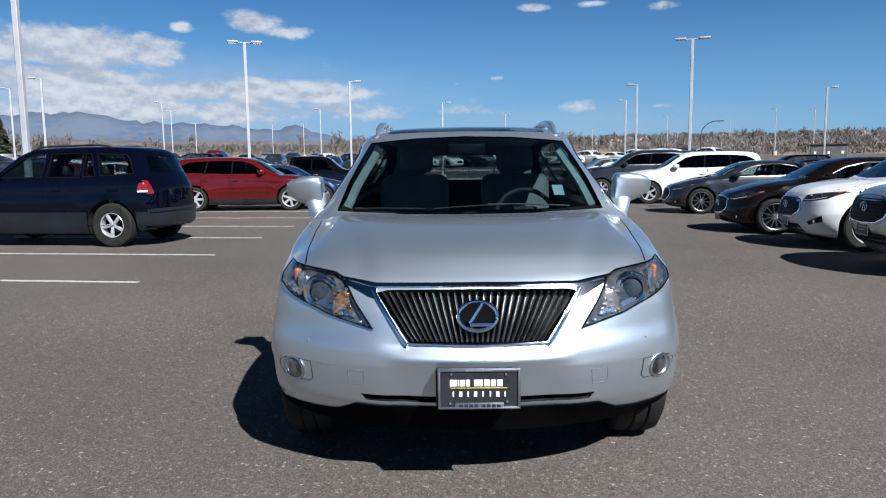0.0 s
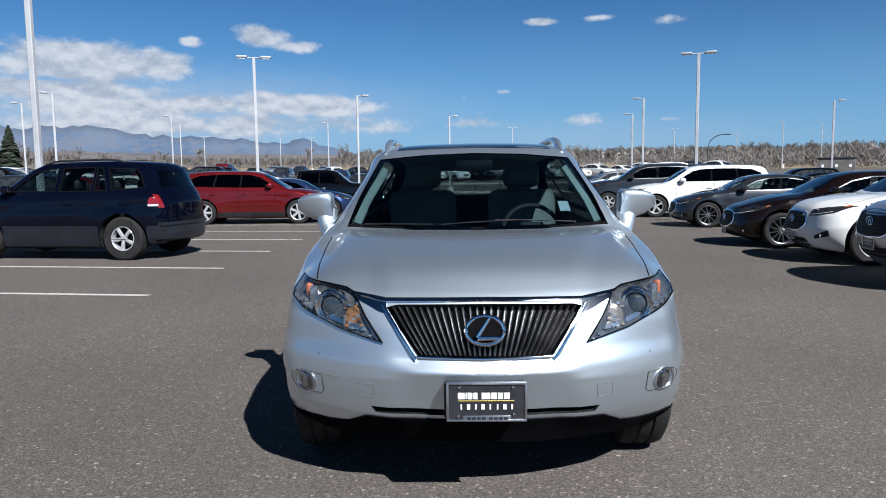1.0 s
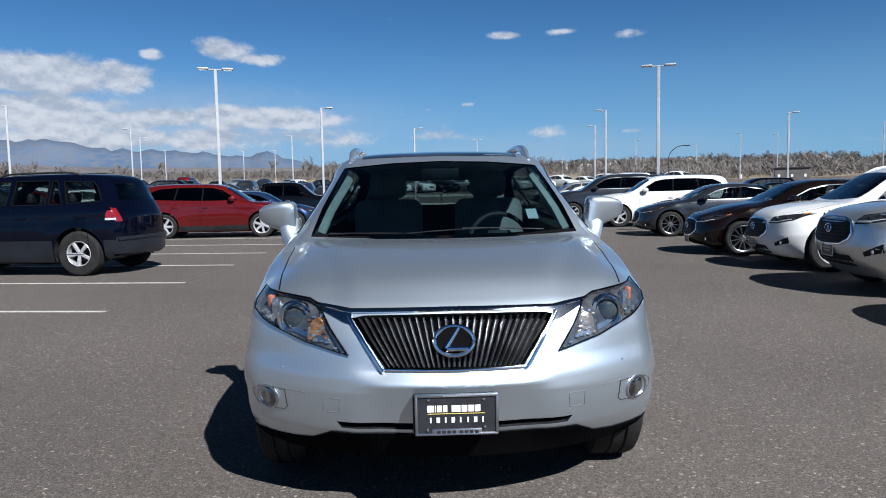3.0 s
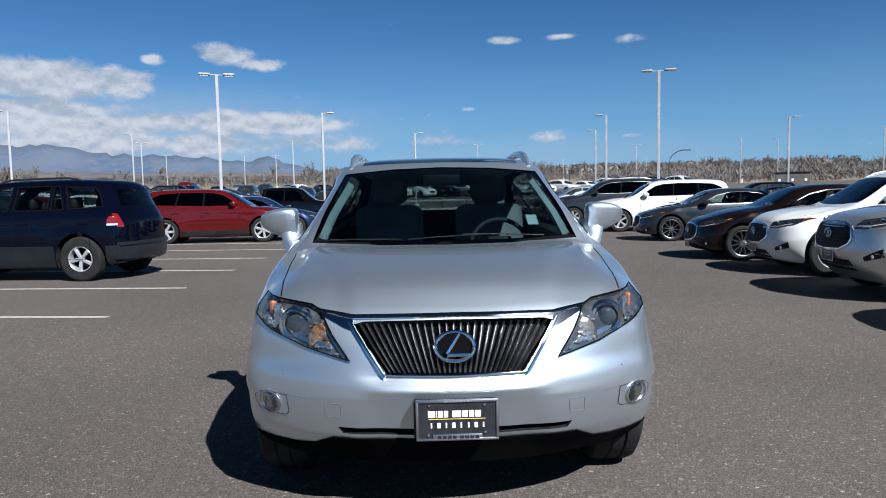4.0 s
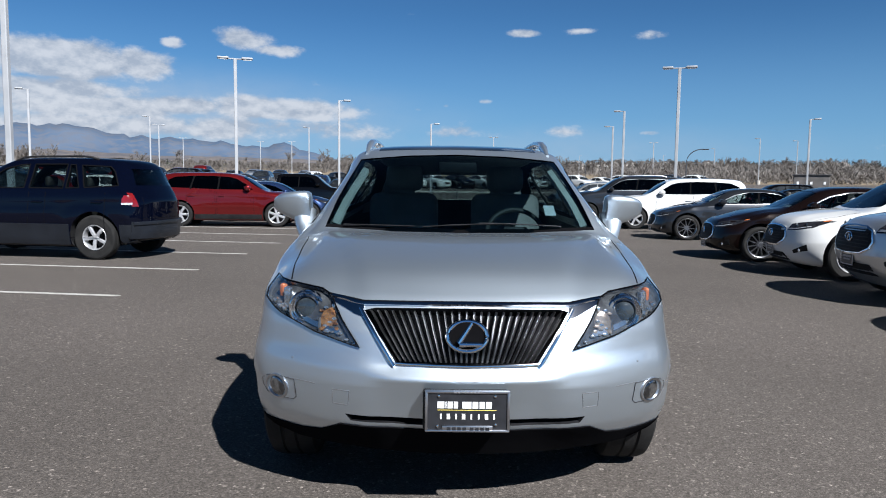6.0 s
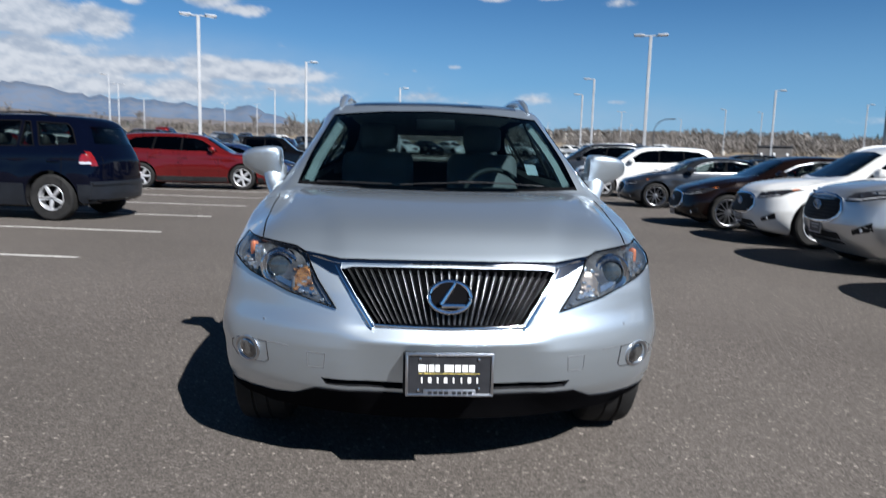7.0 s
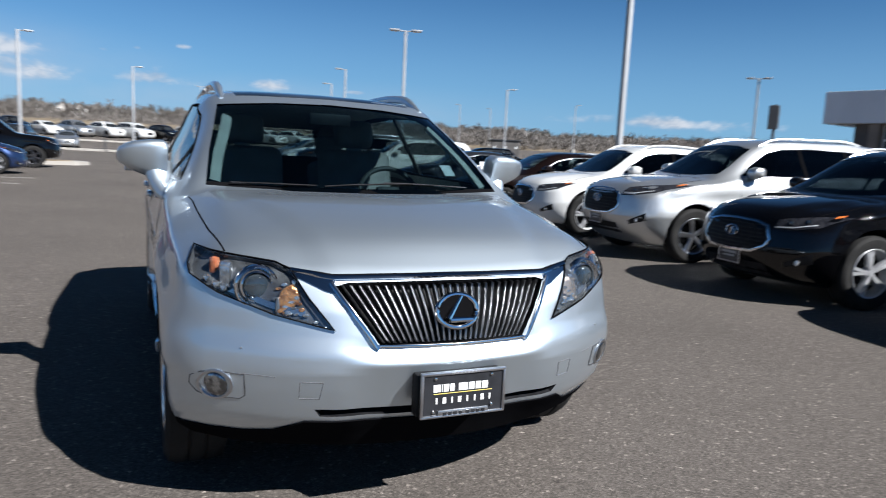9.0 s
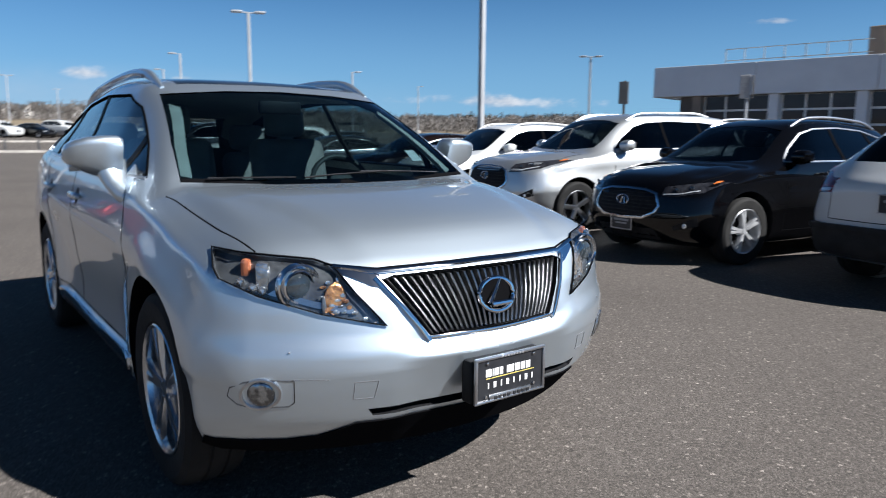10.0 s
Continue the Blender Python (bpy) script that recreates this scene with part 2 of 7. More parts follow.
M = {}
M["asphalt"] = aggregate("asphalt", (0.110, 0.1015, 0.0955), (0.088, 0.081, 0.076))
M["dry_grass"] = material("dry_grass", (0.21, 0.165, 0.11), 0.95, second=(0.13, 0.105, 0.075), scale=0.05, spec=0.1, fine=(0.27, 0.22, 0.155), fine_scale=0.6)
M["plain"] = material("far_plain", (0.19, 0.165, 0.13), 0.95, second=(0.11, 0.115, 0.11), scale=0.006, spec=0.0, fine=(0.07, 0.075, 0.06), fine_scale=0.02, fine_spread=(0.5, 0.6))
M["line"] = material("line_paint", (0.46, 0.445, 0.415), 0.8, second=(0.24, 0.225, 0.21), scale=9.0, spread=(0.5, 0.72), bump=0.3, bump_scale=120)
M["concrete"] = material("concrete", (0.42, 0.39, 0.35), 0.9, second=(0.32, 0.30, 0.27), scale=1.5, bump=0.2)
M["silver"] = flake_paint("silver", (0.43, 0.495, 0.55), (0.67, 0.75, 0.82))
M["silver2"] = flake_paint("bright_silver", (0.46, 0.48, 0.50), (0.72, 0.74, 0.75))
M["white"] = paint("white", (0.66, 0.66, 0.645), 0.0, 0.35)
M["black"] = paint("black", (0.0025, 0.0025, 0.003), 0.0, 0.3, coat=0.9, spec=0.0)
M["navy"] = paint("navy", (0.0012, 0.002, 0.007), 0.0, 0.3, coat=0.55, spec=0.0)
M["blue"] = paint("dark_blue", (0.015, 0.03, 0.08), 0.4, 0.3)
M["red"] = paint("red", (0.125, 0.0075, 0.0085), 0.45, 0.30)
M["brown"] = paint("dark_brown", (0.008, 0.0042, 0.0034), 0.3, 0.3, coat=0.6)
M["grey"] = paint("graphite", (0.034, 0.037, 0.043), 0.6, 0.33)
M["tan"] = paint("champagne", (0.32, 0.28, 0.23), 0.6, 0.35)
M["plastic"] = material("black_plastic", (0.012, 0.012, 0.013), 0.55, spec=0.18, second=(0.02, 0.02, 0.021), scale=6, bump=0.1, bump_scale=400)
M["cladding"] = material("grey_cladding", (0.012, 0.0145, 0.02), 0.34, spec=0.4, second=(0.009, 0.011, 0.015), scale=3)
M["rubber"] = material("tyre_rubber", (0.012, 0.0118, 0.0118), 0.82, spec=0.25, second=(0.02, 0.0195, 0.019), scale=7, bump=0.2, bump_scale=60)
M["chrome"] = material("chrome", (0.78, 0.79, 0.81), 0.09, 1.0, second=(0.7, 0.71, 0.73), scale=9)
M["satin"] = material("satin_chrome", (0.62, 0.63, 0.66), 0.28, 1.0, second=(0.5, 0.51, 0.54), scale=7)
M["alloy"] = material("alloy", (0.50, 0.505, 0.52), 0.28, 0.4, second=(0.42, 0.425, 0.44), scale=12, coat=0.4)
M["dark_alloy"] = material("dark_alloy", (0.09, 0.09, 0.1), 0.3, 0.8, second=(0.05, 0.05, 0.055), scale=12, coat=0.5)
M["gap"] = material("panel_gap", (0.006, 0.006, 0.0068), 0.9, spec=0.0)
M["dark"] = material("dark_recess", (0.008, 0.008, 0.009), 0.6, spec=0.12, second=(0.016, 0.016, 0.018), scale=20)
M["windscreen"] = glass("windscreen_glass", (0.33, 0.44, 0.47))
M["side_glass"] = glass("side_glass", (0.38, 0.44, 0.44))
M["tinted"] = glass("tinted_glass", (0.05, 0.055, 0.06))
M["lens"] = glass("clear_lens", (0.93, 0.95, 0.96))
M["inner"] = inner_glass("glass_inner_face", (0.97, 0.98, 0.98))
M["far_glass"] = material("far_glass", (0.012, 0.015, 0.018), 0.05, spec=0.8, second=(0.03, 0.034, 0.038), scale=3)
M["red_lens"] = material("red_lens", (0.15, 0.007, 0.007), 0.12, coat=1.0, second=(0.19, 0.006, 0.008), scale=14)
M["amber"] = material("amber_lens", (0.75, 0.2, 0.04), 0.15, coat=1.0, second=(0.55, 0.13, 0.03), scale=25)
M["white_lens"] = material("white_lens", (0.72, 0.73, 0.74), 0.15, 0.3, coat=1.0, second=(0.5, 0.51, 0.53), scale=25)
M["reflector"] = material("reflector", (0.8, 0.81, 0.83), 0.1, 0.9, second=(0.45, 0.46, 0.48), scale=45, bump=0.5, bump_scale=60)
M["bezel"] = material("lamp_bezel", (0.20, 0.205, 0.215), 0.22, 0.6, second=(0.09, 0.092, 0.1), scale=14)
M["smoked"] = material("smoked_bezel", (0.14, 0.142, 0.15), 0.25, 0.6, second=(0.07, 0.07, 0.075), scale=14)
M["projector"] = material("projector_glass", (0.022, 0.028, 0.034), 0.04, coat=1.0, second=(0.04, 0.05, 0.058), scale=20)
M["lamp_black"] = material("lamp_black", (0.012, 0.012, 0.014), 0.12, coat=1.0, second=(0.03, 0.03, 0.034), scale=18)
M["dark_pane"] = material("dark_pane", (0.012, 0.015, 0.02), 0.08, spec=0.5, second=(0.02, 0.024, 0.03), scale=1.5)
M["seat"] = material("pale_leather", (0.26, 0.263, 0.26), 0.6, second=(0.21, 0.212, 0.21), scale=8, bump=0.15, bump_scale=120)
M["trim"] = material("interior_trim", (0.045, 0.044, 0.043), 0.65, second=(0.03, 0.029, 0.028), scale=5, bump=0.1, bump_scale=250)
M["pillar"] = material("pale_pillar_trim", (0.62, 0.60, 0.55), 0.7, second=(0.52, 0.5, 0.46), scale=5)
M["plate_black"] = material("plate_black", (0.015, 0.016, 0.019), 0.35, second=(0.022, 0.023, 0.027), scale=20)
M["print_white"] = material("print_white", (0.85, 0.85, 0.84), 0.45, second=(0.75, 0.75, 0.74), scale=30)
M["print_yellow"] = material("print_yellow", (0.7, 0.55, 0.12), 0.45, second=(0.6, 0.47, 0.1), scale=30)
M["print_grey"] = material("print_grey", (0.33, 0.33, 0.34), 0.45, second=(0.25, 0.25, 0.26), scale=30)
M["pole"] = material("pole_paint", (0.38, 0.39, 0.405), 0.5, second=(0.32, 0.33, 0.345), scale=1.5)
M["pole_dark"] = material("dark_pole", (0.05, 0.052, 0.056), 0.5, second=(0.035, 0.036, 0.04), scale=2)
M["fascia"] = material("fascia_panel", (0.74, 0.76, 0.80), 0.4, 0.1, second=(0.67, 0.69, 0.73), scale=0.6)
M["wall_dark"] = material("building_wall", (0.13, 0.12, 0.115), 0.8, second=(0.1, 0.093, 0.088), scale=1.2, bump=0.2)
M["wall_tan"] = material("building_tan", (0.27, 0.22, 0.18), 0.85, second=(0.22, 0.18, 0.15), scale=1.0)
M["bark"] = material("bark", (0.140, 0.126, 0.116), 0.9, second=(0.19, 0.172, 0.158), scale=0.05, fine=(0.085, 0.075, 0.068), fine_scale=1.0)
M["needles"] = material("needles", (0.03, 0.042, 0.025), 0.9, second=(0.05, 0.062, 0.036), scale=1.5)
# blue of the distant air is mixed into the mountains' own colour
M["hazed_rock"] = material("mountain", (0.078, 0.117, 0.182), 1.0, second=(0.108, 0.140, 0.196), scale=0.0030, spec=0.0, fine=(0.115, 0.135, 0.175), fine_scale=0.02)
# plain before the mountains, with the haze painted into its base colours
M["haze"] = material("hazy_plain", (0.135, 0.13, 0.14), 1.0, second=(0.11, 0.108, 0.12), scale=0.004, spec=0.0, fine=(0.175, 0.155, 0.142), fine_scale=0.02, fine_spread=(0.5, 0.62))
M["house"] = material("house_wall", (0.40, 0.375, 0.345), 0.85, second=(0.33, 0.31, 0.285), scale=0.8)
M["shingle"] = material("house_roof", (0.17, 0.155, 0.145), 0.9, second=(0.12, 0.11, 0.10), scale=1.5)


# ---------- mesh helpers ----------
from mathutils.bvhtree import BVHTree
from mathutils.geometry import delaunay_2d_cdt


def mesh_from(bm, name, mats, smooth=35):
    me = bpy.data.meshes.new(name)
    bm.to_mesh(me)
    bm.free()
    for m in mats if isinstance(mats, (list, tuple)) else [mats]:
        me.materials.append(m)
    if smooth:
        me.polygons.foreach_set("use_smooth", [True] * len(me.polygons))
        me.set_sharp_from_angle(angle=radians(smooth))
    return me


GLASSES = [M[k] for k in ("windscreen", "side_glass", "tinted", "lens")]


def part(name, bm, mat, parent, label="", smooth=35):
    """One mesh object under a thing or a part."""
    if mat in GLASSES:
        mat = [mat, M["inner"]]
    me = bm if isinstance(bm, bpy.types.Mesh) else mesh_from(bm, name, mat, smooth)
    ob = new(name, me)
    ob.parent = parent
    if label:
        ob["label"] = label
    return ob


def thing(name, label, category, group="", at=None):
    e = new(name)
    e.empty_display_size = 0.2
    if at is not None:
        e.matrix_world = at
    return tagged(e, label, category, group)


def box(bm, size, at=(0, 0, 0), bevel=0.0, segs=2, turn=None):
    """A box with rounded edges, centred at a place."""
    r = bmesh.ops.create_cube(bm, size=1.0)
    vs = r["verts"]
    bmesh.ops.scale(bm, vec=size, verts=vs)
    if bevel:
        es = list({e for v in vs for e in v.link_edges})
        q = bmesh.ops.bevel(bm, geom=es, offset=bevel, segments=segs, affect="EDGES", profile=0.5)
        vs = list({v for f in q["faces"] for v in f.verts} | {v for v in vs if v.is_valid})
    if turn is not None:
        bmesh.ops.transform(bm, matrix=turn, verts=vs)
    bmesh.ops.translate(bm, vec=at, verts=vs)
    return vs


def boxes(*items):
    bm = bmesh.new()
    for it in items:
        box(bm, *it)
    return bm


def tube(bm, pts, radius, sides=8, closed=False, flat=1.0):
    """A round bar along points; radius may be a list."""
    pts = [Vector(p) for p in pts]
    n = len(pts)
    rad = radius if isinstance(radius, (list, tuple)) else [radius] * n
    rings = []
    for i, p in enumerate(pts):
        a = pts[i - 1] if i or closed else p
        b = pts[(i + 1) % n] if i < n - 1 or closed else p
        d = (b - a).normalized()
        up = Vector((0, 0, 1)) if abs(d.z) < 0.95 else Vector((1, 0, 0))
        s = d.cross(up).normalized()
        u = s.cross(d)
        rings.append([bm.verts.new(p + rad[i] * (math.cos(t) * s + flat * math.sin(t) * u)) for t in (2 * math.pi * k / sides for k in range(sides))])
    for i in range(n if closed else n - 1):
        a, b = rings[i], rings[(i + 1) % n]
        for k in range(sides):
            bm.faces.new((a[k], a[(k + 1) % sides], b[(k + 1) % sides], b[k]))
    if not closed:
        bm.faces.new(rings[0][::-1])
        bm.faces.new(rings[-1])
    return bm


def lathe(bm, profile, segs=32, axis="x"):
    """Turns (radius, along) pairs round an axis."""
    rings = []
    for r, a in profile:
        ring = []
        for k in range(segs):
            t = 2 * math.pi * k / segs
            c, s = r * math.cos(t), r * math.sin(t)
            ring.append(bm.verts.new({"x": (a, c, s), "y": (c, a, s), "z": (c, s, a)}[axis]))
        rings.append(ring)
    for a, b in zip(rings, rings[1:]):
        for k in range(segs):
            bm.faces.new((a[k], a[(k + 1) % segs], b[(k + 1) % segs], b[k]))
    bmesh.ops.recalc_face_normals(bm, faces=bm.faces)
    return bm


def pchip(x, y, q):
    """Smooth curve through points, with no overshoot."""
    x, y = np.asarray(x, float), np.asarray(y, float)
    h = np.diff(x)
    d = np.diff(y) / h
    m = np.zeros_like(y)
    m[0], m[-1] = d[0], d[-1]
    for i in range(1, len(x) - 1):
        if d[i - 1] * d[i] > 0:
            w1, w2 = 2 * h[i] + h[i - 1], h[i] + 2 * h[i - 1]
            m[i] = (w1 + w2) / (w1 / d[i - 1] + w2 / d[i])
    k = np.clip(np.searchsorted(x, q) - 1, 0, len(h) - 1)
    t = (q - x[k]) / h[k]
    return (2 * t**3 - 3 * t**2 + 1) * y[k] + (t**3 - 2 * t**2 + t) * h[k] * m[k] + (-2 * t**3 + 3 * t**2) * y[k + 1] + (t**3 - t**2) * h[k] * m[k + 1]


def section(p, m):
    """Half an outline of m + 1 points, from the middle below over the flank to the middle above."""
    zb, ws, zw, ww, zs, wsd, ze, we, zt = p
    pts = np.array([(0, zb), (ws * 0.86, zb), (ws, zb + 0.07), (ww - 0.012, zw - 0.16 * (zw - zb)), (ww, zw), (ww * 0.45 + wsd * 0.55, zw * 0.35 + zs * 0.65), (wsd, zs),
                    (wsd * 0.5 + we * 0.5 + 0.012, (zs + ze) / 2), (we, ze), (we * 0.86, ze * 0.45 + zt * 0.55), (we * 0.5, zt * 0.88 + ze * 0.12), (0, zt)])
    s = np.r_[0, np.cumsum(np.hypot(*np.diff(pts, axis=0).T) + 1e-4)]
    # even steps on the curve, with the corner points kept
    q = np.interp(np.linspace(0, 1, m + 1), np.linspace(0, 1, len(s)), s)
    return np.c_[pchip(s, pts[:, 0], q), pchip(s, pts[:, 1], q)]


def shell(stations, front=None, rear=None, steps=72, m=33, caps=8):
    """A closed body lofted through stations of (y, *section); front and rear bend its ends."""
    st = np.array(stations, float)
    length = st[-1, 0]
    base = np.r_[np.linspace(0, 0.3, 12)[:-1], np.linspace(0.3, length - 0.25, steps - 20), np.linspace(length - 0.25, length, 10)[1:]]
    par = np.c_[tuple(pchip(st[:, 0], st[:, c], base) for c in range(1, st.shape[1]))]
    bm = bmesh.new()

    def bend(x, y, z):
        if front:
            f = max(0.0, 1 - y / 1.15)
            y += front(abs(x), z) * f * f * (3 - 2 * f)
        if rear:
            f = max(0.0, 1 - (length - y) / 0.9)
            y -= rear(abs(x), z) * f * f * (3 - 2 * f)
        return x, y, z

    def ring_of(half, y, scale=1.0, mid=0.6):
        full = [(x, z) for x, z in half] + [(-x, z) for x, z in half[-2:0:-1]]
        return [bm.verts.new(bend(x * scale, y, mid + (z - mid) * scale)) for x, z in full]

    halves = [section(p, m) for p in par]
    rings = []
    for k in range(caps, 0, -1):
        rings.append(ring_of(halves[0], 0.0, 1 - (k / caps) * 0.97))
    for h, y in zip(halves, base):
        rings.append(ring_of(h, y))
    for k in range(1, caps + 1):
        rings.append(ring_of(halves[-1], length, 1 - (k / caps) * 0.97, 0.7))
    for a, b in zip(rings, rings[1:]):
        n = len(a)
        for k in range(n):
            bm.faces.new((a[k], a[(k + 1) % n], b[(k + 1) % n], b[k]))
    bm.faces.new(rings[0])
    bm.faces.new(rings[-1])
    bmesh.ops.recalc_face_normals(bm, faces=bm.faces)
    return bm


VIEWS = {"front": (lambda a, b: Vector((a, -2, b)), Vector((0, 1, 0))), "back": (lambda a, b: Vector((a, 9, b)), Vector((0, -1, 0))),
         "right": (lambda a, b: Vector((3, a, b)), Vector((-1, 0, 0))), "left": (lambda a, b: Vector((-3, a, b)), Vector((1, 0, 0))),
         "top": (lambda a, b: Vector((a, b, 4)), Vector((0, 0, -1)))}


def project(tree, view, a, b, off=0.0):
    start, way = VIEWS[view][0](a, b), VIEWS[view][1]
    p, n, _, _ = tree.ray_cast(start, way)
    if p is None:
        p, n, _, _ = tree.find_nearest(start + way * (2 - min(0, 0) if view == "front" else 2.2))
    if n.dot(way) > 0:
        n = -n
    return p + n * off, n


def decal(tree, poly, view="front", off=0.003, thick=0.004, res=0.04, bm=None):
    """A panel with a given outline laid on a body: off is its outer face's height over the surface."""
    bm = bm or bmesh.new()
    edge = []
    for i, p in enumerate(poly):
        q = poly[(i + 1) % len(poly)]
        n = max(1, int(math.dist(p, q) / res))
        edge += [(p[0] + (q[0] - p[0]) * k / n, p[1] + (q[1] - p[1]) * k / n) for k in range(n)]
    n = len(edge)
    xs, ys = [p[0] for p in edge], [p[1] for p in edge]

    def inside(x, y):
        c = False
        for i in range(n):
            (x1, y1), (x2, y2) = edge[i], edge[i - 1]
            if min(math.hypot(x - x1, y - y1), 9) < res * 0.5:
                return False
            if (y1 > y) != (y2 > y) and x < (x2 - x1) * (y - y1) / (y2 - y1) + x1:
                c = not c
        return c
    inner = [(x, y) for x in np.arange(min(xs) + res / 2, max(xs), res) for y in np.arange(min(ys) + res / 2, max(ys), res) if inside(x, y)]
    vs, _, fs, *_ = delaunay_2d_cdt([Vector(p) for p in edge + inner], [(i, (i + 1) % n) for i in range(n)], [list(range(n))], 1, 1e-5)
    hits = [project(tree, view, v[0], v[1], off) for v in vs]
    top = [bm.verts.new(p) for p, _ in hits]
    low = [bm.verts.new(p - nn * thick) for p, nn in hits]
    made = []
    count = {}
    for f in fs:
        made.append(bm.faces.new([top[i] for i in f]))
        made.append(bm.faces.new([low[i] for i in reversed(f)]))
        made[-1].material_index = 1
        for i in range(len(f)):
            a, b = f[i], f[(i + 1) % len(f)]
            count[(a, b)] = count.get((a, b), 0) + 1
    for a, b in count:
        if (b, a) not in count:
            made.append(bm.faces.new((top[b], top[a], low[a], low[b])))
            made[-1].material_index = 1
    bmesh.ops.recalc_face_normals(bm, faces=made)
    return bm


def mirrored(poly):
    return [(-a, b) for a, b in poly][::-1]


def strip(line, width, closed=False):
    """The outline of a band of even width along a line in the plane."""
    pts = [Vector(p) for p in line]
    left, right = [], []
    for i, p in enumerate(pts):
        a = pts[i - 1] if i else p
        b = pts[i + 1] if i < len(pts) - 1 else p
        d = (b - a).normalized()
        n = Vector((-d.y, d.x)) * width / 2
        left.append(tuple(p + n))
        right.append(tuple(p - n))
    return left + right[::-1]


def band(tree, line, width, view, off=0.002, thick=0.003, res=0.05, bm=None):
    """A narrow strip along a line, laid on a body piece by piece."""
    bm = bm or bmesh.new()
    pts = []
    for p, q in zip(line, line[1:]):
        n = max(1, int(math.dist(p, q) / res))
        pts += [(p[0] + (q[0] - p[0]) * k / n, p[1] + (q[1] - p[1]) * k / n) for k in range(n)]
    pts.append(line[-1])
    hit = [project(tree, view, a, b, off) for a, b in pts]
    prev = None
    made = []
    for i, (p, n) in enumerate(hit):
        a, b = hit[max(0, i - 1)][0], hit[min(len(hit) - 1, i + 1)][0]
        s = (b - a).cross(n)
        s = s.normalized() * width / 2 if s.length > 1e-9 else Vector((0, 0, width / 2))
        ring = [bm.verts.new(p + s), bm.verts.new(p + s * 0.55 + n * 0.001), bm.verts.new(p - s * 0.55 + n * 0.001), bm.verts.new(p - s), bm.verts.new(p - s - n * thick), bm.verts.new(p + s - n * thick)]
        if prev:
            for k in range(6):
                made.append(bm.faces.new((prev[k], prev[(k + 1) % 6], ring[(k + 1) % 6], ring[k])))
        else:
            made.append(bm.faces.new(ring))
        prev = ring
    made.append(bm.faces.new(prev[::-1]))
    bmesh.ops.recalc_face_normals(bm, faces=made)
    return bm


def prism(poly, axis, lo, hi, index=1):
    """A solid with a polygon outline, along an axis; its faces carry a material index."""
    bm = bmesh.new()
    put = {"x": lambda a, b, c: (c, a, b), "y": lambda a, b, c: (a, c, b), "z": lambda a, b, c: (a, b, c)}[axis]
    r0 = [bm.verts.new(put(a, b, lo)) for a, b in poly]
    r1 = [bm.verts.new(put(a, b, hi)) for a, b in poly]
    n = len(poly)
    bm.faces.new(r0)
    bm.faces.new(r1)
    for k in range(n):
        bm.faces.new((r0[k], r0[(k + 1) % n], r1[(k + 1) % n], r1[k]))
    bmesh.ops.recalc_face_normals(bm, faces=bm.faces)
    for f in bm.faces:
        f.material_index = index
    return bm


def disc(cx, cy, r, n=28):
    return [(cx + r * math.cos(2 * math.pi * k / n), cy + r * math.sin(2 * math.pi * k / n)) for k in range(n)]


def carve(body, cutters, mats, smooth=32):
    """The body less its cutters, as a mesh."""
    me = bpy.data.meshes.new("work")
    body.to_mesh(me)
    ob = new("work", me)
    for m in mats:
        me.materials.append(m)
    temps = []
    for c in cutters:
        cm = bpy.data.meshes.new("cut")
        c.to_mesh(cm)
        c.free()
        for m in mats:
            cm.materials.append(m)
        co = new("cut", cm)
        temps.append(co)
        md = ob.modifiers.new("cut", "BOOLEAN")
        md.operation, md.solver, md.object = "DIFFERENCE", "EXACT", co
    deps = bpy.context.evaluated_depsgraph_get()
    deps.update()
    out = bpy.data.meshes.new_from_object(ob.evaluated_get(deps))
    for o in [ob] + temps:
        d = o.data
        bpy.data.objects.remove(o)
        bpy.data.meshes.remove(d)
    out.polygons.foreach_set("use_smooth", [True] * len(out.polygons))
    out.set_sharp_from_angle(angle=radians(smooth))
    return out


# ---------- cars ----------
def smooth(a, b, t):
    t = min(1.0, max(0.0, (t - a) / (b - a)))
    return t * t * (3 - 2 * t)


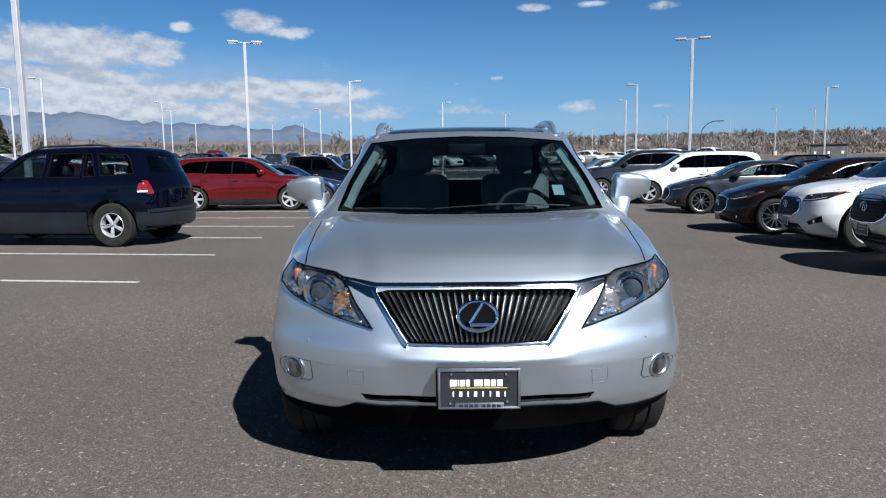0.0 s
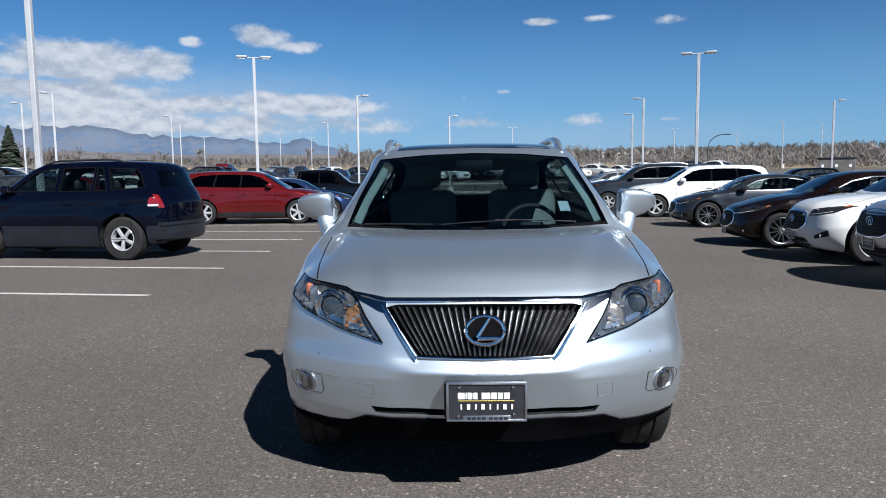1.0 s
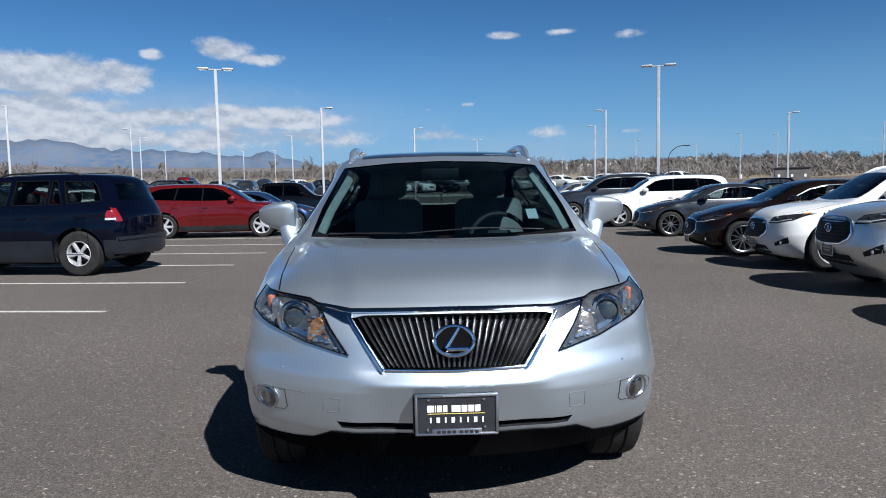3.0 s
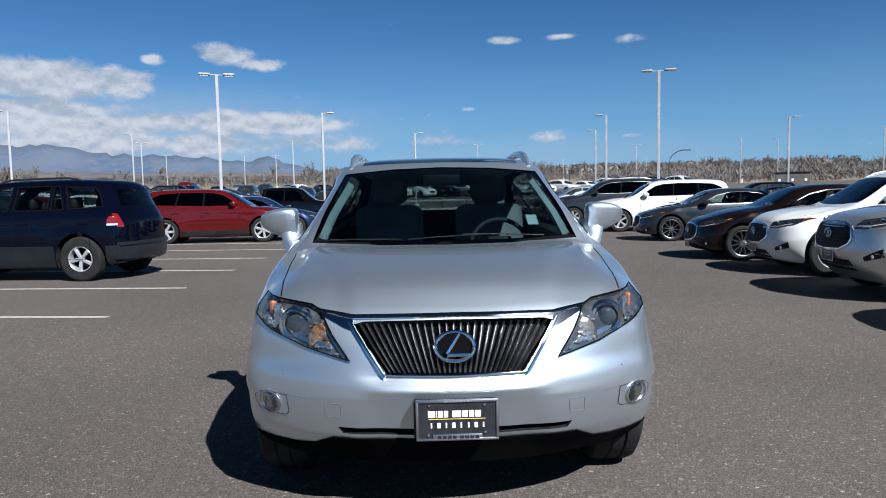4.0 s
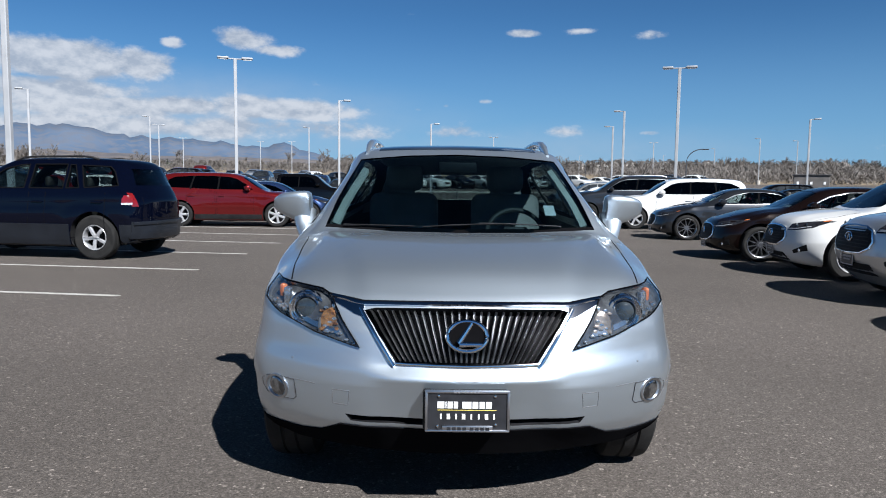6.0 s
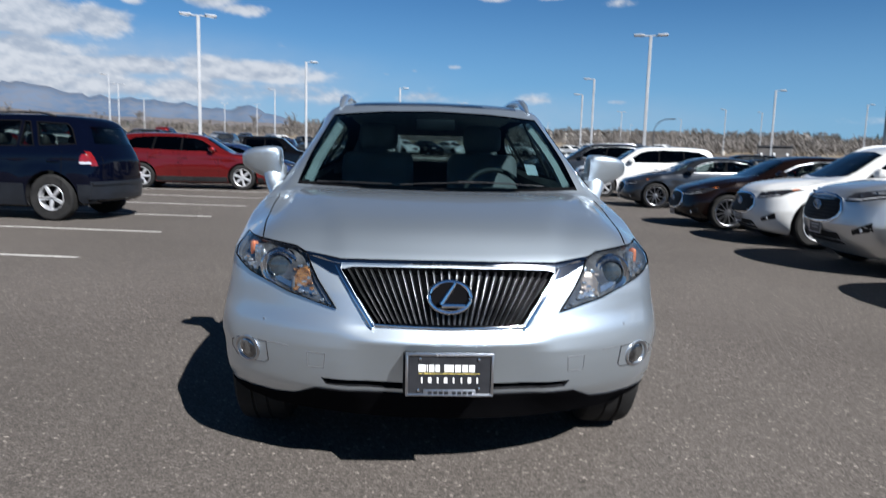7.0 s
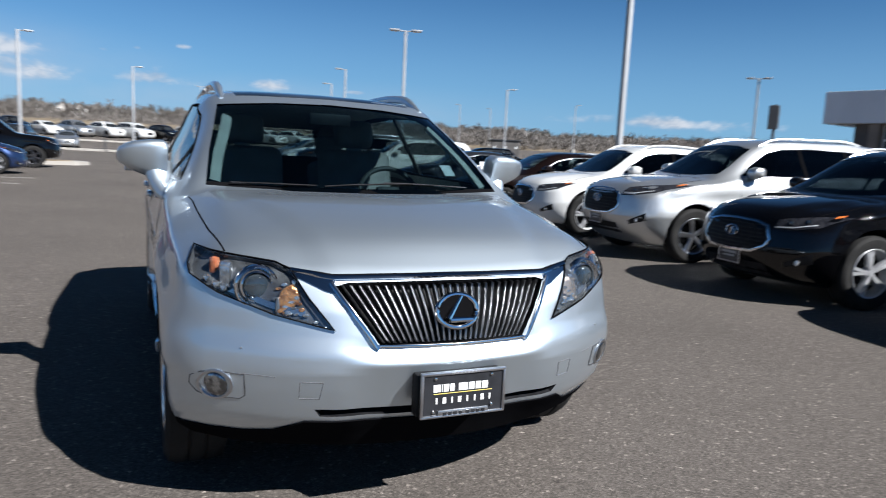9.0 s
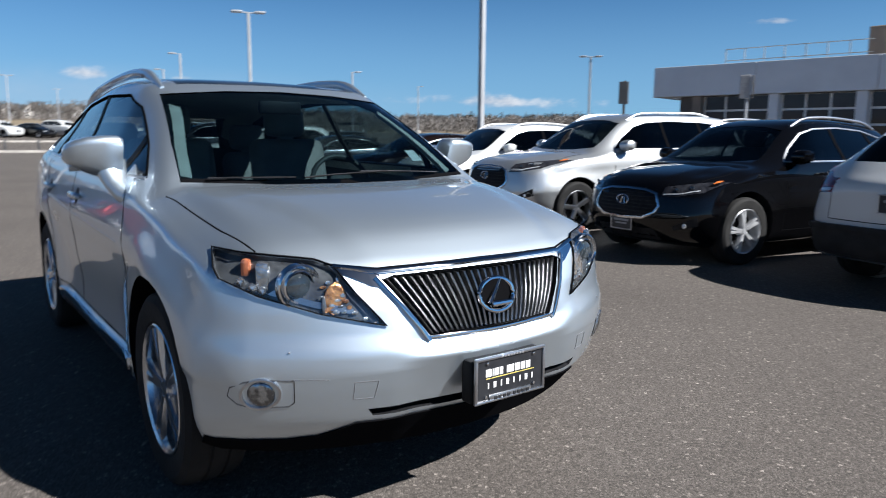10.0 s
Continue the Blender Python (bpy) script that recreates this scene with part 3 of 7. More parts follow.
def rim_mesh(radius, spokes, style, mat):
    """A wheel rim with spokes; its outer face looks to +x."""
    bm = bmesh.new()
    lathe(bm, [(radius * 1.0, -0.10), (radius * 0.93, -0.10), (radius * 0.92, 0.0), (radius * 0.95, 0.022), (radius * 1.0, 0.03), (radius * 1.02, 0.026), (radius * 1.02, -0.02)], 40)
    lathe(bm, [(0.001, 0.012), (0.028, 0.012), (0.032, 0.006), (radius * 0.22, 0.0), (radius * 0.24, -0.02), (radius * 0.24, -0.06)], 20)
    for k in range(spokes):
        base = 2 * math.pi * k / spokes
        lanes = [0.0] if style in ("five", "thin") else [-0.14, 0.14]
        for lane in lanes:
            wide_in, wide_out = {"five": (0.058, 0.072), "twin": (0.035, 0.04), "thin": (0.018, 0.017)}[style]
            turn = Matrix.Rotation(base, 4, "X")
            prof = []
            for f in (0.15, 0.45, 0.75, 0.97):
                r = radius * f
                w = (wide_in + (wide_out - wide_in) * f) * radius / 0.23 * 0.5
                off = lane * r * (0.4 + 0.6 * f)
                xo = 0.004 + 0.012 * math.sin(f * 2.2)
                prof.append([(xo - 0.012, -w + off, r), (xo + 0.006, -w * 0.6 + off, r), (xo + 0.006, w * 0.6 + off, r), (xo - 0.012, w + off, r), (xo - 0.045, w * 0.8 + off, r), (xo - 0.045, -w * 0.8 + off, r)])
            rings = [[bm.verts.new(turn @ Vector(p)) for p in ring] for ring in prof]
            fs = []
            for a, b in zip(rings, rings[1:]):
                for i in range(6):
                    fs.append(bm.faces.new((a[i], a[(i + 1) % 6], b[(i + 1) % 6], b[i])))
            fs += [bm.faces.new(rings[0]), bm.faces.new(rings[-1])]
            bmesh.ops.recalc_face_normals(bm, faces=fs)
    for k in range(5):
        a = 2 * math.pi * (k + 0.5) / 5
        box(bm, (0.02, 0.016, 0.016), (0.002, 0.055 * math.cos(a), 0.055 * math.sin(a)), 0.004, 1)
    return mesh_from(bm, "rim", mat, 30)


WHEEL_CACHE = {}


def wheel_meshes(radius, width, rim_r, spokes, style, mat, fine=True):
    key = (radius, width, rim_r, spokes, style, mat.name, fine)
    if key not in WHEEL_CACHE:
        w = width / 2
        bm = bmesh.new()
        lathe(bm, [(rim_r * 0.97, -w * 0.7), (rim_r * 1.05, -w * 0.92), (radius * 0.88, -w), (radius * 0.97, -w * 0.86), (radius, -w * 0.6), (radius, -w * 0.33), (radius - 0.008, -w * 0.3), (radius - 0.008, -w * 0.24),
                   (radius, -w * 0.2), (radius, w * 0.2), (radius - 0.008, w * 0.24), (radius - 0.008, w * 0.3), (radius, w * 0.33), (radius, w * 0.6), (radius * 0.97, w * 0.86), (radius * 0.9, w), (radius * 0.82, w * 1.0),
                   (rim_r * 1.06, w * 0.93), (rim_r * 1.0, w * 0.78), (rim_r * 0.97, w * 0.6)], 44 if fine else 20)
        tyre = mesh_from(bm, "tyre", M["rubber"], 30)
        bm = bmesh.new()
        lathe(bm, [(0.02, -0.05), (rim_r * 0.62, -0.05), (rim_r * 0.64, -0.07), (rim_r * 0.9, -0.08), (rim_r * 0.95, -0.1)], 28 if fine else 14)
        well = mesh_from(bm, "hub", M["dark"], 30)
        if fine:
            rim = rim_mesh(rim_r, spokes, style, mat)
        else:
            bm = bmesh.new()
            lathe(bm, [(0.005, 0.01), (rim_r * 0.3, 0.005), (rim_r * 0.85, -0.02), (rim_r * 0.9, 0.02), (rim_r, 0.025)], 18)
            rim = mesh_from(bm, "rim", mat, 30)
        WHEEL_CACHE[key] = (tyre, well, rim)
    return WHEEL_CACHE[key]


def add_wheel(car, x, y, radius, width, rim_r, spokes, style, mat, fine=True, steer=0.0, spin=0.0):
    tyre, well, rim = wheel_meshes(radius, width, rim_r, spokes, style, mat, fine)
    hub = new("wheel", well)
    hub.parent = car
    hub.matrix_local = Matrix.Translation((x, y, radius)) @ Matrix.Rotation((0 if x > 0 else math.pi) + steer, 4, "Z") @ Matrix.Rotation(spin, 4, "X")
    t = part("tyre", tyre, None, hub)
    r = part("rim", rim, None, hub)
    r.location = (width * 0.5 - 0.035, 0, 0)
    return hub


def stretch(stations, sx, sy, sz):
    return [(s[0] * sy, s[1] * sz, s[2] * sx, s[3] * sz, s[4] * sx, s[5] * sz, s[6] * sx, s[7] * sz, s[8] * sx, s[9] * sz) for s in stations]


# (y, sill z, sill half width, widest z, widest half, shoulder z, shoulder half, roof edge z, roof edge half, middle z)
SUV = [(0, .27, .72, .60, .80, .79, .765, .865, .60, .885), (.05, .23, .80, .60, .87, .86, .82, .935, .67, .945), (.15, .20, .845, .60, .90, .90, .855, .968, .71, .985),
       (.40, .19, .86, .60, .917, .945, .875, 1.0, .745, 1.03), (.93, .19, .865, .62, .925, 1.005, .888, 1.058, .765, 1.088), (1.10, .19, .865, .62, .925, 1.03, .89, 1.085, .765, 1.11),
       (1.25, .19, .865, .62, .925, 1.05, .892, 1.15, .715, 1.215), (1.90, .19, .865, .62, .925, 1.085, .888, 1.53, .59, 1.60), (2.15, .19, .865, .62, .925, 1.09, .885, 1.60, .585, 1.655),
       (2.60, .19, .865, .62, .925, 1.10, .88, 1.622, .58, 1.678), (3.40, .19, .865, .64, .925, 1.13, .87, 1.595, .56, 1.65), (3.90, .2, .86, .66, .922, 1.15, .862, 1.53, .545, 1.595),
       (4.20, .22, .85, .68, .915, 1.15, .852, 1.43, .53, 1.52), (4.50, .27, .83, .70, .90, 1.12, .84, 1.21, .60, 1.27), (4.66, .31, .80, .70, .87, 1.02, .80, 1.08, .62, 1.11), (4.74, .34, .76, .70, .83, .95, .75, 1.0, .58, 1.03), (4.77, .38, .66, .70, .74, .92, .68, .96, .5, .98)]
SEDAN = [(0, .24, .70, .52, .78, .66, .74, .72, .58, .74), (.05, .20, .78, .52, .85, .71, .80, .765, .65, .77), (.2, .17, .83, .53, .885, .765, .84, .80, .70, .82),
         (.5, .16, .85, .55, .90, .83, .86, .87, .73, .89), (1.0, .16, .855, .57, .905, .90, .87, .94, .745, .965), (1.25, .16, .855, .57, .905, .925, .87, .97, .74, 1.0),
         (1.45, .16, .855, .58, .905, .94, .868, 1.03, .69, 1.09), (2.05, .16, .855, .58, .905, .955, .865, 1.32, .56, 1.38), (2.35, .16, .855, .58, .905, .96, .862, 1.375, .55, 1.43),
         (2.8, .16, .855, .6, .905, .97, .858, 1.385, .545, 1.44), (3.3, .16, .855, .6, .905, .985, .855, 1.34, .54, 1.40), (3.8, .17, .85, .62, .90, 1.0, .85, 1.16, .57, 1.23),
         (4.15, .19, .84, .64, .89, 1.0, .83, 1.06, .66, 1.09), (4.5, .23, .81, .65, .87, .96, .79, 1.03, .62, 1.06), (4.7, .28, .76, .65, .83, .90, .75, .98, .58, 1.0), (4.8, .33, .68, .65, .75, .85, .68, .91, .52, .93)]
PICKUP = [(0, .42, .74, .72, .82, .95, .79, 1.05, .66, 1.08), (.06, .38, .82, .72, .89, 1.0, .86, 1.10, .72, 1.13), (.3, .36, .88, .74, .94, 1.07, .91, 1.15, .78, 1.19), (1.0, .36, .9, .76, .955, 1.12, .92, 1.2, .8, 1.25),
          (1.45, .36, .9, .76, .955, 1.16, .92, 1.25, .78, 1.29), (1.7, .36, .9, .76, .955, 1.18, .92, 1.4, .72, 1.46), (2.15, .36, .9, .76, .955, 1.2, .915, 1.76, .62, 1.81), (2.6, .36, .9, .76, .955, 1.2, .91, 1.83, .61, 1.88),
          (3.6, .36, .9, .76, .955, 1.2, .91, 1.82, .61, 1.87), (3.82, .36, .9, .76, .955, 1.2, .91, 1.74, .62, 1.78), (3.9, .36, .9, .76, .955, 1.19, .91, 1.28, .8, 1.26), (4.0, .36, .9, .76, .955, 1.19, .91, 1.24, .82, 1.2), (5.5, .38, .9, .76, .95, 1.19, .9, 1.24, .82, 1.2), (5.7, .42, .86, .76, .91, 1.16, .86, 1.2, .78, 1.17), (5.78, .46, .8, .76, .84, 1.1, .8, 1.14, .7, 1.1)]


def nose_bend(x, z):
    """How far the nose falls back from its foremost point."""
    c = np.interp(z, [.2, .3, .4, .5, .58, .68, .78, .88, .95, 1.1], [.20, .09, .035, 0, .008, .03, .055, .125, .19, .26])
    return .03 + .225 * (x / .765) ** 2.7 + c


def tail_bend(x, z):
    return .16 * (x / .8) ** 2.6


def cabin(stations, y0, y1, inset=0.075, floor=0.42):
    st = np.array(stations, float)
    ys = np.linspace(y0, y1, 18)
    rows = []
    for y in ys:
        p = [float(pchip(st[:, 0], st[:, c], np.array([y]))[0]) for c in range(1, 10)]
        zb, ws, zw, ww, zs, wsd, ze, we, zt = p
        top = max(zt - 0.05, floor + 0.2)
        edge = max(ze - 0.055, floor + 0.15)
        rows.append((y, floor, ws - inset, zw, ww - inset, min(zs, edge - 0.02), wsd - inset, edge, we - 0.05, top))
    bm = bmesh.new()
    rings = []
    for r in rows:
        h = section(r[1:], 22)
        full = [(x, z) for x, z in h] + [(-x, z) for x, z in h[-2:0:-1]]
        rings.append([bm.verts.new((x, r[0], z)) for x, z in full])
    for a, b in zip(rings, rings[1:]):
        n = len(a)
        for k in range(n):
            bm.faces.new((a[k], a[(k + 1) % n], b[(k + 1) % n], b[k]))
    bm.faces.new(rings[0])
    bm.faces.new(rings[-1])
    bmesh.ops.recalc_face_normals(bm, faces=bm.faces)
    for f in bm.faces:
        f.material_index = 2
    return bm


def seat(car, x, y, mat, wide=0.5, z=0.42):
    bm = boxes(((wide, 0.5, 0.2), (x, y, z + 0.16), 0.07, 3), ((wide * 0.96, 0.16, 0.66), (x, y + 0.30, z + 0.5), 0.07, 3, Matrix.Rotation(radians(-14), 4, "X")),
               ((0.27, 0.11, 0.19), (x, y + 0.40, z + 0.93), 0.05, 3, Matrix.Rotation(radians(-8), 4, "X")), ((0.1, 0.02, 0.16), (x, y + 0.385, z + 0.82)))
    return part("seat", bm, mat, car)


def steering_wheel(car, x, y, z):
    bm = bmesh.new()
    tilt = Matrix.Translation((x, y, z)) @ Matrix.Rotation(radians(65), 4, "X")
    tube(bm, [tilt @ Vector((0.185 * math.cos(t), 0.185 * math.sin(t), 0)) for t in np.linspace(0, 2 * math.pi, 28)[:-1]], 0.015, 8, True)
    for a in (0, math.pi, -math.pi / 2):
        tube(bm, [tilt @ Vector((0, 0, -0.02)), tilt @ Vector((0.18 * math.cos(a), 0.18 * math.sin(a), 0))], 0.02, 6)
    box(bm, (0.16, 0.13, 0.06), (0, 0, 0), 0.02, 2, Matrix.Rotation(radians(65), 4, "X"))
    bmesh.ops.translate(bm, vec=(x, y, z), verts=[v for v in bm.verts if abs(v.co.x) < 0.09 and abs(v.co.y) < 0.12 and abs(v.co.z) < 0.12])
    return part("steering_wheel", bm, M["trim"], car)


SIDE_SUV = [(1.46, 1.145), (1.66, 1.30), (1.95, 1.475), (2.2, 1.535), (2.7, 1.555), (3.3, 1.525), (3.72, 1.44), (4.0, 1.30), (3.95, 1.21), (2.6, 1.15)]
SIDE_SEDAN = [(1.68, 1.0), (1.9, 1.13), (2.15, 1.25), (2.5, 1.325), (2.9, 1.335), (3.3, 1.28), (3.62, 1.15), (3.7, 1.06), (2.7, 1.01)]
SIDE_PICKUP = [(1.95, 1.26), (2.2, 1.62), (2.4, 1.73), (3.55, 1.73), (3.68, 1.65), (3.7, 1.27)]
SHAPES = {
    "suv": dict(st=SUV, side=SIDE_SUV, screen=[(.66, 1.165), (.545, 1.515), (.3, 1.56), (0, 1.572), (-.3, 1.56), (-.545, 1.515), (-.66, 1.165), (-.35, 1.135), (0, 1.125), (.35, 1.135)], screen_y=(0.9, 2.12),
                back=[(.56, 1.22), (.46, 1.46), (-.46, 1.46), (-.56, 1.22)], back_y=(3.95, 4.75), pillars=[(2.56, 2.62), (3.5, 3.46)], axle=(.95, 3.69), wheel=.37, doors=[(1.42, 2.58), (2.58, 3.62)], cab=(1.3, 4.25), belt=1.0, mirror=(1.55, 1.12), floor=.42, seats=(2.25, 3.1), lamp_z=0.0),
    "sedan": dict(st=SEDAN, side=SIDE_SEDAN, screen=[(.64, 1.05), (.53, 1.305), (.3, 1.345), (0, 1.355), (-.3, 1.345), (-.53, 1.305), (-.64, 1.05), (-.35, 1.03), (0, 1.02), (.35, 1.03)], screen_y=(1.1, 2.32),
                  back=[(.56, 1.14), (.48, 1.3), (-.48, 1.3), (-.56, 1.14)], back_y=(3.4, 4.1), pillars=[(2.72, 2.8), (3.5, 3.45)], axle=(.87, 3.72), wheel=.335, doors=[(1.6, 2.74), (2.74, 3.66)], cab=(1.5, 3.75), belt=.88, mirror=(1.75, .98), floor=.3, seats=(2.4, 3.2), lamp_z=-0.14),
    "pickup": dict(st=PICKUP, side=SIDE_PICKUP, screen=[(.68, 1.42), (.58, 1.72), (0, 1.76), (-.58, 1.72), (-.68, 1.42), (0, 1.36)], screen_y=(1.3, 2.4),
                   back=[(.56, 1.4), (.52, 1.68), (-.52, 1.68), (-.56, 1.4)], back_y=(3.65, 3.95), pillars=[(2.85, 2.85), (3.69, 3.69)], axle=(.95, 4.45), wheel=.41, doors=[(1.75, 2.82), (2.82, 3.7)], cab=(1.8, 3.75), belt=1.1, mirror=(2.0, 1.3), floor=.55, seats=(2.5, 3.2), lamp_z=0.12),
}


# a squarer tail and a taller rear quarter
WAGON = [r for r in SUV if r[0] < 3.3] + [(3.40, .19, .865, .64, .925, 1.13, .875, 1.625, .60, 1.68), (3.90, .2, .86, .66, .922, 1.14, .868, 1.61, .60, 1.665), (4.25, .22, .85, .68, .915, 1.14, .86, 1.575, .60, 1.635),
                                          (4.45, .25, .84, .70, .905, 1.12, .85, 1.46, .61, 1.545), (4.60, .28, .82, .70, .885, 1.08, .83, 1.20, .66, 1.27), (4.69, .31, .80, .70, .865, 1.02, .80, 1.08, .66, 1.12), (4.74, .34, .76, .70, .83, .95, .75, 1.0, .6, 1.03), (4.77, .38, .66, .70, .74, .92, .68, .96, .5, .98)]
SHAPES["wagon"] = dict(SHAPES["suv"], st=WAGON, side=[(1.46, 1.145), (1.66, 1.30), (1.95, 1.475), (2.2, 1.535), (2.7, 1.56), (3.4, 1.555), (3.95, 1.52), (4.22, 1.40), (4.22, 1.20), (2.6, 1.15)],
                       back=[(.60, 1.22), (.53, 1.49), (-.53, 1.49), (-.60, 1.22)], back_y=(4.1, 4.75), pillars=[(2.50, 2.54), (3.42, 3.40)], cab=(1.3, 4.35))
SHAPES["boxy"] = dict(SHAPES["wagon"], openings=[[(1.50, 1.16), (1.70, 1.31), (1.98, 1.475), (2.30, 1.54), (2.46, 1.55), (2.48, 1.16)], [(2.58, 1.16), (2.57, 1.55), (3.24, 1.555), (3.26, 1.16)],
                                                 [(3.32, 1.165), (3.30, 1.55), (3.40, 1.545), (3.58, 1.17)], [(3.68, 1.175), (3.53, 1.54), (4.10, 1.52), (4.20, 1.44), (4.32, 1.21)]])


def setback(y):
    """Longitudinal shift of the cabin for cars with a longer bonnet."""
    return y + .17 * smooth(.75, 1.25, y) * (1 - smooth(2.3, 4.2, y))


for key in ("suv", "wagon"):
    sh = SHAPES[key]
    pairs = lambda poly: [(setback(a), b) for a, b in poly]
    SHAPES[key] = dict(sh, st=[(setback(r[0]), *r[1:]) for r in sh["st"]], side=pairs(sh["side"]), pillars=[(setback(a), setback(b)) for a, b in sh["pillars"]], doors=[(setback(a), setback(b)) for a, b in sh["doors"]],
                       screen_y=tuple(setback(v) for v in sh["screen_y"]), cab=(setback(sh["cab"][0]), sh["cab"][1]), mirror=(setback(sh["mirror"][0]) + .04, sh["mirror"][1]), seats=tuple(v + .1 for v in sh["seats"]))


def panes_of(side, pillars):
    """The side glass split at its pillars, each a lean line from belt to roof."""
    def clip(poly, a, b, keep):
        out = []
        f = lambda p: ((p[0] - a[0]) * (b[1] - a[1]) - (p[1] - a[1]) * (b[0] - a[0])) * keep
        for i, p in enumerate(poly):
            q = poly[(i + 1) % len(poly)]
            fp, fq = f(p), f(q)
            if fp >= 0:
                out.append(p)
            if fp * fq < 0:
                t = fp / (fp - fq)
                out.append((p[0] + (q[0] - p[0]) * t, p[1] + (q[1] - p[1]) * t))
        return out
    rest, made = side, []
    zs = [p[1] for p in side]
    lo, hi = min(zs) - .1, max(zs) + .1
    for yb, yt in pillars:
        made.append(clip(rest, (yb - .02, lo), (yt - .02, hi), -1))
        rest = clip(rest, (yb + .02, lo), (yt + .02, hi), 1)
    made.append(rest)
    return [m for m in made if len(m) > 2]


def plate(car, tree, z, mat=None, view="front", x=0.0, bars=True):
    """A black dealer plate in a chrome surround, with its print as bars."""
    p, n = project(tree, view, x, z)
    s = -1 if view == "front" else 1
    y = p.y + s * 0.014
    back = part("licence_plate", boxes(((0.305, 0.006, 0.152), (x, y, z), 0.002, 1)), M["plate_black"], car, "black dealer plate in a metal surround")
    bm = bmesh.new()
    for size, at in (((.32, .012, .011), (x, y, z + .076)), ((.32, .012, .011), (x, y, z - .076)), ((.011, .012, .152), (x - .155, y, z)), ((.011, .012, .152), (x + .155, y, z))):
        box(bm, size, at, 0.003, 1)
    part("plate_surround", bm, M["satin"], back)
    if bars:
        part("print", boxes(((.22, .002, .024), (x, y + s * .004, z + .025)), ((.17, .002, .018), (x, y + s * .004, z - .012))), M["print_grey"], back, smooth=0)
    return back


def mirror_pair(car, y, z, w, mat, big=1.0):
    for s in (-1, 1):
        bm = bmesh.new()
        rings = []
        for f, hy, hz in ((0, .03, .04), (.12, .07, .075), (.5, .09, .085), (.85, .075, .07), (1, .03, .035)):
            cx, cy, cz = s * (w + .05 + .2 * big * f), y + .02 * f, z + .075 + .012 * f
            rings.append([bm.verts.new((cx, cy + hy * math.cos(t) * (1.0 if math.cos(t) > 0 else 1.2), cz + hz * math.sin(t))) for t in (2 * math.pi * k / 14 for k in range(14))])
        for a, b in zip(rings, rings[1:]):
            for k in range(14):
                bm.faces.new((a[k], a[(k + 1) % 14], b[(k + 1) % 14], b[k]))
        bm.faces.new(rings[0])
        bm.faces.new(rings[-1])
        tube(bm, [(s * (w - .06), y - .02, z - .03), (s * (w + .06), y, z + .02), (s * (w + .1), y, z + .05)], [.035, .03, .03], 8)
        bmesh.ops.recalc_face_normals(bm, faces=bm.faces)
        ob = part("mirror", bm, mat, car)
        part("mirror_glass", boxes(((.15 * big, .006, .1), (s * (w + .15), y + .098, z + .085), .002, 1)), M["chrome"], ob)


